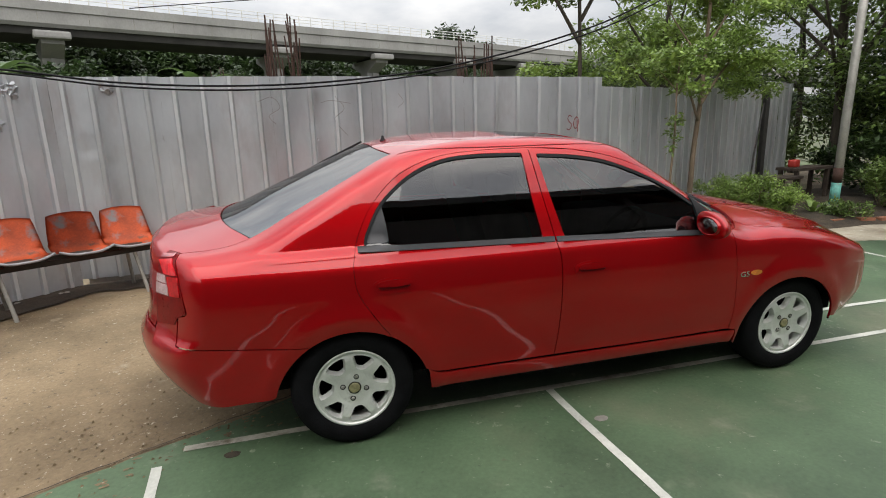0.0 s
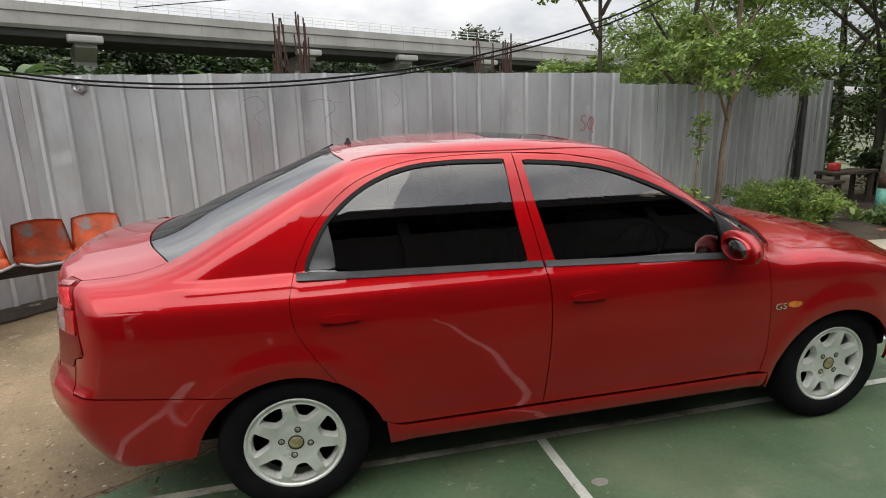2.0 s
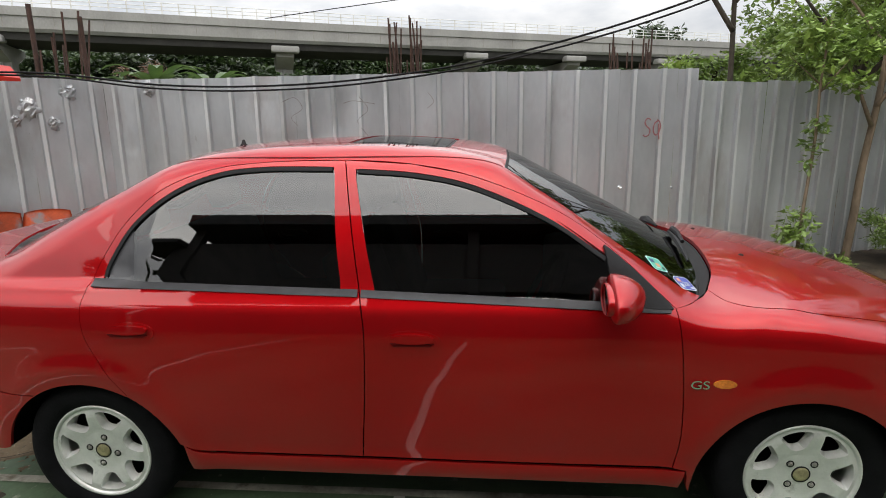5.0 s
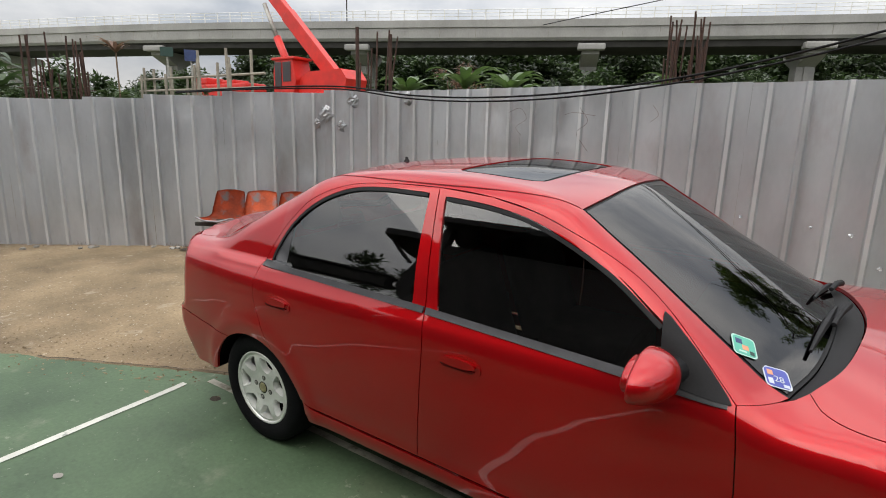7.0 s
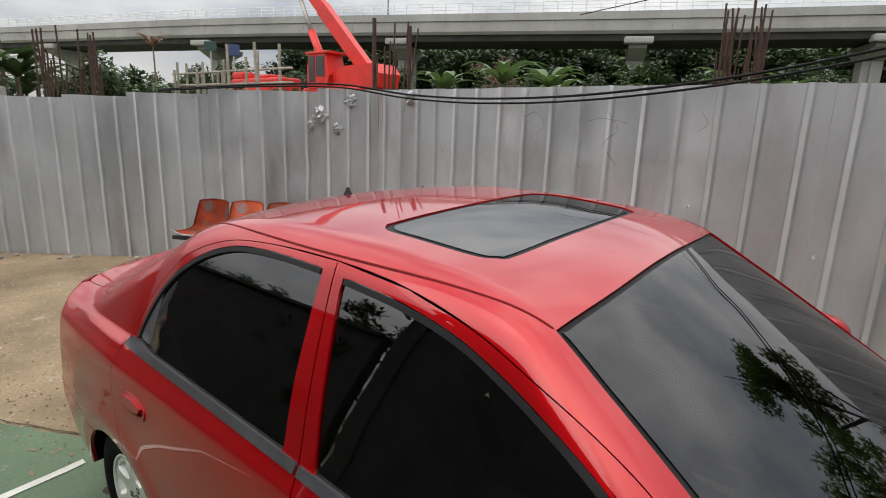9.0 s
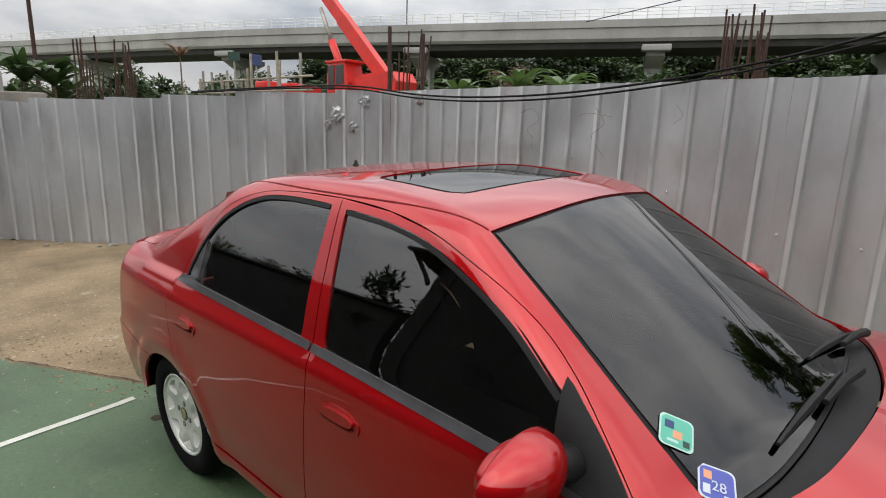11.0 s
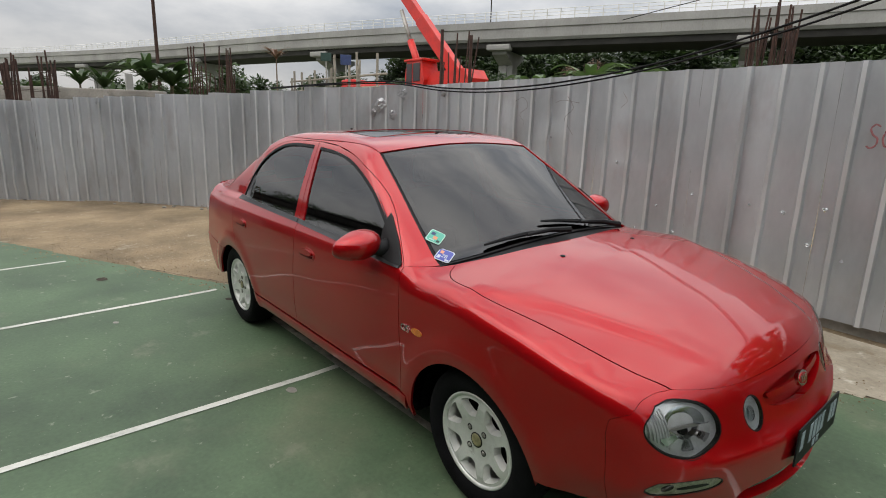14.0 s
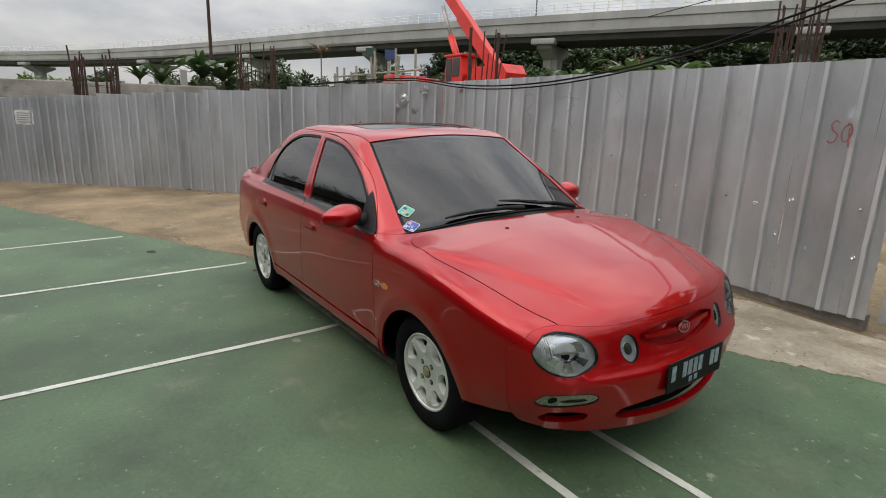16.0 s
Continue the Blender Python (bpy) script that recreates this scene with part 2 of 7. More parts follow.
CONCRETE = mat("grey_concrete", (0.31, 0.305, 0.29), rough=0.85, var=0.16, coarse=0.25, fine=6, bump=0.2, stretch=(1, 1, 0.6), spots=[((0.22, 0.215, 0.20), 0.4, 0.58, 0.8)])
CONCRETE_DARK = mat("shade_dark_concrete", (0.045, 0.043, 0.040), rough=0.9, var=0.3, coarse=0.4, fine=8, bump=0.2)
CONCRETE_OLD = mat("stained_old_concrete", (0.28, 0.265, 0.235), rough=0.9, var=0.3, coarse=1.2, fine=20, bump=0.4, spots=[((0.10, 0.095, 0.08), 2.2, 0.55, 0.75)])
RUST = mat("rusty_rebar", (0.050, 0.024, 0.017), rough=0.85, var=0.4, coarse=8, fine=60, bump=0.4)
CRANE_RED = mat("red_crane_paint", (0.56, 0.020, 0.013), rough=0.42, var=0.14, coarse=2, fine=40, bump=0.03)
DARK_METAL = mat("dark_steel", (0.035, 0.033, 0.03), rough=0.6, metal=0.3, var=0.4, coarse=9, fine=80, bump=0.1)
GALV = mat("galvanised_pole", (0.34, 0.33, 0.30), rough=0.5, metal=0.5, var=0.2, coarse=4, fine=40, bump=0.05)
TEAL = mat("teal_pole_paint", (0.10, 0.32, 0.27), rough=0.6, var=0.3, coarse=9, fine=60, bump=0.1, spots=[((0.20, 0.12, 0.07), 7, 0.55, 0.7)])
CABLE = mat("black_cable", (0.008, 0.008, 0.009), spec=0.15, rough=0.6, var=0.2, bump=0.0)
ORANGE = mat("faded_orange_plastic", (0.47, 0.075, 0.018), rough=0.55, var=0.32, coarse=6, fine=70, bump=0.06, spots=[((0.25, 0.23, 0.23), 5.0, 0.55, 0.68), ((0.10, 0.06, 0.04), 14.0, 0.62, 0.75)])
ORANGE_BACK = mat("dusty_grey_plastic_edge", (0.26, 0.25, 0.26), rough=0.65, var=0.3, coarse=9, fine=80, bump=0.1)
WOOD_DARK = mat("dark_weathered_wood", (0.055, 0.040, 0.030), rough=0.85, var=0.4, coarse=5, fine=50, bump=0.4, stretch=(0.3, 1, 1))
TIMBER = mat("pale_timber", (0.27, 0.245, 0.20), rough=0.8, var=0.25, coarse=4, fine=40, bump=0.2)
BRICK = mat("worn_brick", (0.30, 0.125, 0.070), rough=0.9, var=0.3, coarse=7, fine=50, bump=0.4)
BARK = mat("grey_brown_bark", (0.17, 0.125, 0.085), rough=0.95, var=0.35, coarse=9, fine=60, bump=0.6, stretch=(1, 1, 0.3))
BARK_DARK = mat("dark_bark", (0.055, 0.045, 0.035), rough=0.95, var=0.4, coarse=6, fine=50, bump=0.6, stretch=(1, 1, 0.3))
LEAF_LIGHT = leaf_mat("light_green_leaves", (0.185, 0.29, 0.075), 0.5)
LEAF_MID = leaf_mat("mid_green_leaves", (0.12, 0.195, 0.055), 0.5)
LEAF_FAR = leaf_mat("far_green_leaves", (0.036, 0.062, 0.026), 0.55)
LEAF_DARK = leaf_mat("dark_green_leaves", (0.036, 0.070, 0.022), 0.5)
LEAF_BANANA = leaf_mat("banana_leaf", (0.062, 0.118, 0.036), 0.4)
LEAF_DRY = leaf_mat("dry_brown_leaves", (0.16, 0.10, 0.075), 0.45)
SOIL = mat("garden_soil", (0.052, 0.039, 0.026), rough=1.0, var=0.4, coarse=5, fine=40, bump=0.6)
FAR_GROUND = mat("far_waste_ground", (0.14, 0.13, 0.085), rough=1.0, var=0.35, coarse=0.15, fine=3, bump=0.3, tint=(0.10, 0.14, 0.06))
DARK_WALL = mat("dark_weathered_wall", (0.045, 0.042, 0.040), rough=0.85, var=0.3, coarse=0.6, fine=12, bump=0.2)
DARK_ROOF = mat("dark_roof_sheet", (0.030, 0.028, 0.027), rough=0.7, var=0.3, coarse=0.8, fine=12, bump=0.2)
MARKER = mat("dark_red_marker", (0.25, 0.085, 0.09), rough=0.6, var=0.2, bump=0.0)
SIGN_GREEN = mat("road_sign_green", (0.018, 0.05, 0.04), rough=0.5, var=0.1, bump=0.0)
SIGN_BLUE = mat("road_sign_blue", (0.03, 0.05, 0.14), rough=0.5, var=0.2, bump=0.0)
PAPER = mat("weathered_white_notice", (0.62, 0.62, 0.62), rough=0.8, var=0.12, coarse=6, fine=60, bump=0.0)
WHITE = mat("white_paint", (0.74, 0.74, 0.72), rough=0.6, var=0.12, coarse=3, fine=40, bump=0.03)
TERRACOTTA = mat("terracotta_pot", (0.30, 0.11, 0.06), rough=0.85, var=0.3, coarse=6, fine=50, bump=0.2)
RED_CLOTH = mat("red_plastic", (0.45, 0.04, 0.03), rough=0.5, var=0.2, bump=0.0)

# ---------------------------------------------------------------- mesh helpers


def part(name, bm, material, parent=None, label="", smooth=False):
    """Links a bmesh as one mesh object, under a thing or a part where one is given."""
    me = bpy.data.meshes.new(name)
    bm.to_mesh(me)
    bm.free()
    me.materials.append(material)
    if smooth:
        me.shade_smooth()
    ob = new(name, me)
    if parent:
        ob.parent = parent
    if label:
        ob["label"] = label
    return ob


def from_data(name, verts, faces, material, parent=None, label="", smooth=False):
    me = bpy.data.meshes.new(name)
    me.from_pydata([tuple(v) for v in verts], [], faces)
    me.materials.append(material)
    if smooth:
        me.shade_smooth()
    me.update()
    ob = new(name, me)
    if parent:
        ob.parent = parent
    if label:
        ob["label"] = label
    return ob


def thing(name, label, category, at=None, group="", kind=""):
    ob = new(name)
    ob.empty_display_size = 0.1
    if at:
        ob.location = at
    return tagged(ob, label, category, group, kind)


def box(bm, lo, hi, bevel=0.0, m=None):
    """A bevelled block between two corners, added to bm."""
    c = [(a + b) / 2 for a, b in zip(lo, hi)]
    s = [abs(b - a) for a, b in zip(lo, hi)]
    r = bmesh.ops.create_cube(bm, size=1.0, matrix=(m or Matrix()) @ Matrix.Translation(c) @ Matrix.Diagonal((*s, 1)))
    if bevel:
        es = list({e for v in r["verts"] for e in v.link_edges})
        bmesh.ops.bevel(bm, geom=es, offset=bevel, segments=2, affect="EDGES", profile=0.6)
    return bm


def tube(bm, pts, radii, sides=8, cap=True):
    """A round rod along points, with a radius at each."""
    pts = [Vector(p) for p in pts]
    if isinstance(radii, (int, float)):
        radii = [radii] * len(pts)
    rings = []
    for i, p in enumerate(pts):
        d = (pts[min(i + 1, len(pts) - 1)] - pts[max(i - 1, 0)]).normalized()
        a = d.cross((0, 0, 1) if abs(d.z) < 0.95 else (1, 0, 0)).normalized()
        b = d.cross(a)
        rings.append([bm.verts.new(p + radii[i] * (math.cos(2 * math.pi * j / sides) * a + math.sin(2 * math.pi * j / sides) * b)) for j in range(sides)])
    for r0, r1 in zip(rings, rings[1:]):
        for j in range(sides):
            bm.faces.new((r0[j], r0[(j + 1) % sides], r1[(j + 1) % sides], r1[j]))
    if cap:
        bm.faces.new(rings[0][::-1])
        bm.faces.new(rings[-1])
    bmesh.ops.recalc_face_normals(bm, faces=bm.faces)
    return bm


def lathe(bm, profile, sides=48, axis="y", m=None):
    """Turns (radius, along) pairs round an axis; closed where the radius is 0."""
    rings = []
    for r, h in profile:
        ring = []
        for j in range(sides if r > 1e-6 else 1):
            a = 2 * math.pi * j / sides
            p = Vector((r * math.cos(a), h, r * math.sin(a)) if axis == "y" else (r * math.cos(a), r * math.sin(a), h))
            ring.append(bm.verts.new(m @ p if m else p))
        rings.append(ring)
    for a, b in zip(rings, rings[1:]):
        for j in range(sides):
            q = [a[j % len(a)], a[(j + 1) % len(a)], b[(j + 1) % len(b)], b[j % len(b)]]
            q = [v for i, v in enumerate(q) if v not in q[:i]]
            if len(q) > 2:
                bm.faces.new(q)
    bmesh.ops.recalc_face_normals(bm, faces=bm.faces)
    return bm


def spline(pts, step=0.02):
    """Points at even steps along a smooth curve through pts."""
    p = [np.array(q, float) for q in pts]
    if len(p) == 2:
        n = max(2, int(np.linalg.norm(p[1] - p[0]) / step) + 1)
        return [p[0] + (p[1] - p[0]) * t for t in np.linspace(0, 1, n)]
    p = [2 * p[0] - p[1]] + p + [2 * p[-1] - p[-2]]
    out = []
    for a, b, c, d in zip(p, p[1:], p[2:], p[3:]):
        n = max(2, int(np.linalg.norm(c - b) / step) + 1)
        for t in np.linspace(0, 1, n, endpoint=False):
            out.append(0.5 * (2 * b + (c - a) * t + (2 * a - 5 * b + 4 * c - d) * t * t + (3 * b - a - 3 * c + d) * t**3))
    return out + [p[-2]]


def inside(points, loop):
    """Which of the 2D points lie within the loop."""
    x, y = points[:, 0], points[:, 1]
    hit = np.zeros(len(points), bool)
    for (x0, y0), (x1, y1) in zip(loop, np.roll(loop, -1, axis=0)):
        cross = (y0 > y) != (y1 > y)
        with np.errstate(divide="ignore", invalid="ignore"):
            hit ^= cross & (x < (x1 - x0) * (y - y0) / (y1 - y0) + x0)
    return hit


def fill(loops, step):
    """Triangles over a 2D outline (the first loop) less its holes, with an even grid inside. Returns points, faces, loop indices."""
    from mathutils.geometry import delaunay_2d_cdt
    edge_pts = np.concatenate(loops)
    lo, hi = loops[0].min(0), loops[0].max(0)
    gx, gy = np.meshgrid(np.arange(lo[0] + step / 2, hi[0], step), np.arange(lo[1] + step / 2, hi[1], step))
    gx = gx + (np.arange(gx.shape[0]) % 2)[:, None] * step / 2
    grid = np.stack([gx.ravel(), gy.ravel()], 1)
    keep = inside(grid, loops[0])
    for hole in loops[1:]:
        keep &= ~inside(grid, hole)
    grid = grid[keep]
    if len(grid):
        far = np.full(len(grid), True)
        for i in range(0, len(edge_pts), 64):
            far &= (np.linalg.norm(grid[:, None] - edge_pts[None, i:i + 64], axis=2) > 0.6 * step).all(1)
        grid = grid[far]
    pts = np.concatenate([edge_pts, grid])
    edges, start, rings = [], 0, []
    for loop in loops:
        n = len(loop)
        rings.append(list(range(start, start + n)))
        edges += [(start + i, start + (i + 1) % n) for i in range(n)]
        start += n
    v, _, f, ov, _, _ = delaunay_2d_cdt([Vector(p) for p in pts], edges, [], 0, 1e-6)
    v = np.array([tuple(p) for p in v])
    mid = np.array([v[list(t)].mean(0) for t in f])
    keep = inside(mid, loops[0])
    for hole in loops[1:]:
        keep &= ~inside(mid, hole)
    faces = [tuple(t) for t, k in zip(f, keep) if k]
    back = {}
    for i, olds in enumerate(ov):
        for o in olds:
            back[o] = i
    rings = [[back[i] for i in ring if i in back] for ring in rings]
    return v, faces, rings

# ---------------------------------------------------------------- ground


def sheet_grid(x0, x1, y0, y1, nx, ny, height):
    verts = [(x0 + (x1 - x0) * i / nx, y0 + (y1 - y0) * j / ny) for j in range(ny + 1) for i in range(nx + 1)]
    verts = [(x, y, height(x, y)) for x, y in verts]
    faces = [(j * (nx + 1) + i, j * (nx + 1) + i + 1, (j + 1) * (nx + 1) + i + 1, (j + 1) * (nx + 1) + i) for j in range(ny) for i in range(nx)]
    return verts, faces


def court_edge(x):
    """Where the green paint ends: a slanting, ragged line."""
    return 0.555 + 0.491 * x + 0.05 * noise.noise((x * 1.3, 2.0, 0)) + 0.03 * noise.noise((x * 5, 7.0, 0)) + 0.012 * noise.noise((x * 19, 3.0, 0))


CAR_LEAN = 2.0


def cross_fall(x, y):
    """The slab tilts up a little towards the fence where the car stands."""
    fade = min(1.0, max(0.0, (x + 3.8) / 1.6)) * min(1.0, max(0.0, (4.4 - x) / 1.6))
    return math.tan(radians(CAR_LEAN)) * min(1.75, max(0.0, y + 0.80)) * fade


def yard_height(x, y):
    """The dusty yard rises a little towards the fences."""
    d = y - court_edge(x)
    rise = cross_fall(x, y)
    h = (0.05 + 0.09 * min(1.0, max(0.0, (x + 7.0) / 7.0))) * min(1.0, max(0.0, (d - 0.4) / 1.6))
    return -0.004 + max(h, rise) + (0.006 * noise.noise((x * 1.1, y * 1.1, 0)) + 0.003 * noise.noise((x * 4, y * 4, 1))) * min(1.0, max(0.0, d / 0.3))


verts, faces = sheet_grid(-1500, 1500, -1500, 1500, 30, 30, lambda x, y: -0.06)
tagged(from_data("ground", verts, faces, FAR_GROUND), "rough waste ground with weeds around the yard", "ground", kind="structure")
verts, faces = sheet_grid(-16, 12, -14, 12, 180, 170, yard_height)
tagged(from_data("yard", verts, faces, DIRT, smooth=True), "dusty brown concrete yard with stains and grit", "ground", kind="structure")

# Paler, scoured concrete between the court's corner and the fence.
verts, faces, index = [], [], {}
nx, ny = 130, 56
for j in range(ny + 1):
    for i in range(nx + 1):
        x, y = 0.7 + 5.8 * i / nx, 0.9 + 1.72 * j / ny
        edge = min(court_edge(x), 2.15 - 0.25 * (x - 3.2)) if x > 3.2 else court_edge(x)
        start = 1.25 + 0.35 * noise.noise((y * 2.3, 4.0, 1)) + 0.12 * noise.noise((y * 9, x * 2, 6))
        if x > start and y > edge - 0.03 and y < 2.60 - 0.012 * x + 0.06 * max(0, x - 2.1):
            index[i, j] = len(verts)
            verts.append((x, y, yard_height(x, y) + 0.007))
for i, j in list(index):
    quad_ = [(i, j), (i + 1, j), (i + 1, j + 1), (i, j + 1)]
    if all(q in index for q in quad_):
        faces.append([index[q] for q in quad_])
tagged(from_data("apron", verts, faces, APRON, smooth=True), "pale scoured concrete apron with brown dust", "ground", kind="structure")

# The painted court lies on the yard as a thin coat.
xs = np.arange(-12, 9.01, 0.06)
lower, upper = [], []
for x in xs:
    top = court_edge(x)
    if x > 3.2:
        top = min(top, 2.15 - 0.25 * (x - 3.2) + 0.04 * noise.noise((x * 3, 1, 4)))
    upper.append((x, top))
rows = 40
verts, faces = [], []
for i, (x, top) in enumerate(upper):
    for j in range(rows + 1):
        y = -13 + (top + 13) * (1 - (1 - j / rows) ** 2)
        verts.append((x, y, cross_fall(x, y)))
for i in range(len(xs) - 1):
    for j in range(rows):
        a = i * (rows + 1) + j
        faces.append((a, a + rows + 1, a + rows + 2, a + 1))
tagged(from_data("court", verts, faces, COURT, smooth=True), "worn green painted concrete sports court", "court", kind="structure")


def court_line(p, q, width=0.045, paint=None):
    """A worn painted line with slightly uneven edges."""
    p, q = Vector((*p, 0)), Vector((*q, 0))
    d = (q - p).normalized()
    n = Vector((-d.y, d.x, 0))
    count = int((q - p).length / 0.08) + 2
    verts = []
    for i in range(count):
        c = p + (q - p) * i / (count - 1)
        for s in (-1, 1):
            verts.append(c + n * s * (width / 2 + 0.003 * noise.noise((c.x * 9 + s * 5, c.y * 9, 1.5))) + Vector((0, 0, 0.004 + cross_fall(c.x, c.y))))
    tagged(from_data("court_line", verts, [(2 * i, 2 * i + 1, 2 * i + 3, 2 * i + 2) for i in range(count - 1)], paint or LINE), "worn white painted court line", "line marking", "court lines", "structure")


court_line((-0.165, -0.60), (-0.02, -4.6), 0.046)
court_line((-2.195, -0.70), (-1.92, -4.6), 0.046)
court_line((-4.04, -1.64), (-3.62, -4.6), 0.046)
court_line((-2.10, -0.585), (0.90, -0.576), 0.046, LINE_WORN)
court_line((0.90, -0.576), (4.6, -0.565), 0.046)
court_line((-0.55, -0.135), (4.6, -0.105), 0.046)
court_line((4.6, -4.6), (4.6, 1.9), 0.048)

# Small stains and lost chips on the court.
rng = random.Random(5)
for cx, cy, r, m in [(-0.05, -0.96, 0.024, CONCRETE_OLD), (-1.87, -0.70, 0.024, SOIL), (-1.78, -1.55, 0.016, CONCRETE_OLD), (-3.1, -1.45, 0.04, SOIL)]:
    bm = bmesh.new()
    ring = [bm.verts.new((cx + r * (1 + 0.3 * rng.random()) * math.cos(a) * 1.4, cy + r * (1 + 0.3 * rng.random()) * math.sin(a), 0.0045)) for a in np.linspace(0, 2 * math.pi, 14, endpoint=False)]
    bm.faces.new(ring)
    tagged(part("stain", bm, m), "small worn spot on the court paint", "stain", "court spots", "structure")
# Dust and flaked paint along the court's ragged edge, and a crack beside it.
verts, faces = [], []
for i in range(260):
    x = rng.uniform(-8, 1.6)
    y = court_edge(x) - abs(rng.gauss(0, 0.16)) + 0.03
    r, sq, turn = rng.uniform(0.005, 0.028), rng.uniform(0.25, 0.7), 0.46 + rng.gauss(0, 0.4)
    k, n = len(verts), 16
    for j in range(n):
        a = 6.283 * j / n
        q = r * (0.35 + 1.0 * rng.random())
        u, v = q * math.cos(a), q * sq * math.sin(a)
        verts.append((x + u * math.cos(turn) - v * math.sin(turn), y + u * math.sin(turn) + v * math.cos(turn), 0.0032 + cross_fall(x, y)))
    faces.append(tuple(range(k, k + n)))
tagged(from_data("dust_patches", verts, faces, DIRT), "patches of brown dust on the court's worn edge", "dust", kind="stuff")
verts, faces = [], []
for i, x in enumerate(np.arange(-3.4, 0.2, 0.035)):
    y, w = court_edge(x) + 0.02 + 0.02 * noise.noise((x * 7, 1, 1)), 0.004 + 0.009 * abs(noise.noise((x * 3, 5, 1)))
    z = 0.0062 + cross_fall(x, y)
    verts += [(x, y - w, z), (x, y + w, z)]
    if i:
        faces.append((2 * i - 2, 2 * i, 2 * i + 1, 2 * i - 1))
tagged(from_data("crack", verts, faces, SOIL), "dark crack along the court's edge", "crack", kind="structure")
# Grit along the court's edge.
verts, faces = [], []
for i in range(2600):
    x = rng.uniform(-8, 4.5)
    y = court_edge(x) + abs(rng.gauss(0, 0.5)) * rng.choice((1, 1, 1, -0.25))
    if y > 2.6 - 0.03 * x:
        continue
    z, r = max(cross_fall(x, y), yard_height(x, y)), rng.uniform(0.003, 0.011)
    k = len(verts)
    verts += [(x + r * rng.uniform(0.7, 1.2), y, z), (x - r * 0.6, y + r * rng.uniform(0.6, 1.1), z), (x - r * 0.6, y - r, z), (x, y, z + r * rng.uniform(0.5, 1.0))]
    faces += [(k, k + 1, k + 3), (k + 1, k + 2, k + 3), (k + 2, k, k + 3)]
tagged(from_data("grit", verts, faces, DIRT), "scattered grit and small stones on the yard", "grit", kind="stuff")

# ---------------------------------------------------------------- sheet-metal fences
SEED = [0]


def fence_sheet(fence, p, q, z0, z1, ribs, flip_side=1, dents=1.0, lean=0.0):
    """One corrugated sheet between two plan points, with ribs, waves and dents."""
    SEED[0] += 1
    rng = random.Random(100 + SEED[0])
    p, q = Vector((*p, 0)), Vector((*q, 0))
    length = (q - p).length
    d = (q - p) / length
    n = Vector((d.y, -d.x, 0)) * flip_side
    us = []
    for r in range(ribs):
        c = (r + 0.5) * length / ribs
        us += [(c - 0.085, 0.0), (c - 0.034, 0.0), (c - 0.029, 0.002), (c - 0.019, 0.028), (c - 0.014, 0.031), (c + 0.014, 0.031), (c + 0.019, 0.028), (c + 0.029, 0.002), (c + 0.034, 0.0), (c + 0.085 if length / ribs > 0.2 else c + 0.06, 0.0)]
    us = [(0.0, 0.0)] + [(max(0.002 + 0.0005 * i, u), o) for i, (u, o) in enumerate(us)] + [(length, 0.0)]
    rows = 44
    hits = [(rng.uniform(0, length), rng.uniform(0.25, 1.75), rng.uniform(0.04, 0.16), rng.uniform(-0.016, 0.016) * dents) for _ in range(8)]
    seed = rng.uniform(0, 50)
    verts = []
    for j in range(rows + 1):
        v = j / rows
        for u, o in us:
            zz = z0 + (z1 - z0) * v
            if j == rows:
                zz += 0.010 * noise.noise((u * 3 + seed, 5.0, 0))
            w = 0.007 * noise.noise((u * 1.6 + seed, zz * 1.1, 0)) + 0.003 * noise.noise((u * 5 + seed, zz * 3.5, 2)) * dents
            for hu, hz, hr, hd in hits:
                w += hd * math.exp(-((u - hu) ** 2 + (zz - hz) ** 2) / hr**2)
            pos = p + d * u + n * (o + w + lean * (zz - z0))
            verts.append((pos.x, pos.y, zz))
    m = len(us)
    faces = [(j * m + i, j * m + i + 1, (j + 1) * m + i + 1, (j + 1) * m + i) for j in range(rows) for i in range(m - 1)]
    bm = bmesh.new()
    vs = [bm.verts.new(v) for v in verts]
    for f in faces:
        bm.faces.new([vs[i] for i in f])
    bmesh.ops.solidify(bm, geom=list(bm.faces), thickness=0.002)
    bmesh.ops.recalc_face_normals(bm, faces=bm.faces)
    ob = part("fence_sheet", bm, SHEET, fence, smooth=True)
    ob.data.set_sharp_from_angle(angle=radians(22))
    # The highlight on the raised ribs is painted as paler zinc, the flats are duller.
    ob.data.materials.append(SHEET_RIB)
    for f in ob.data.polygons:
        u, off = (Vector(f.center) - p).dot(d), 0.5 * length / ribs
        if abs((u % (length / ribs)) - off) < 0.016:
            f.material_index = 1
    return ob


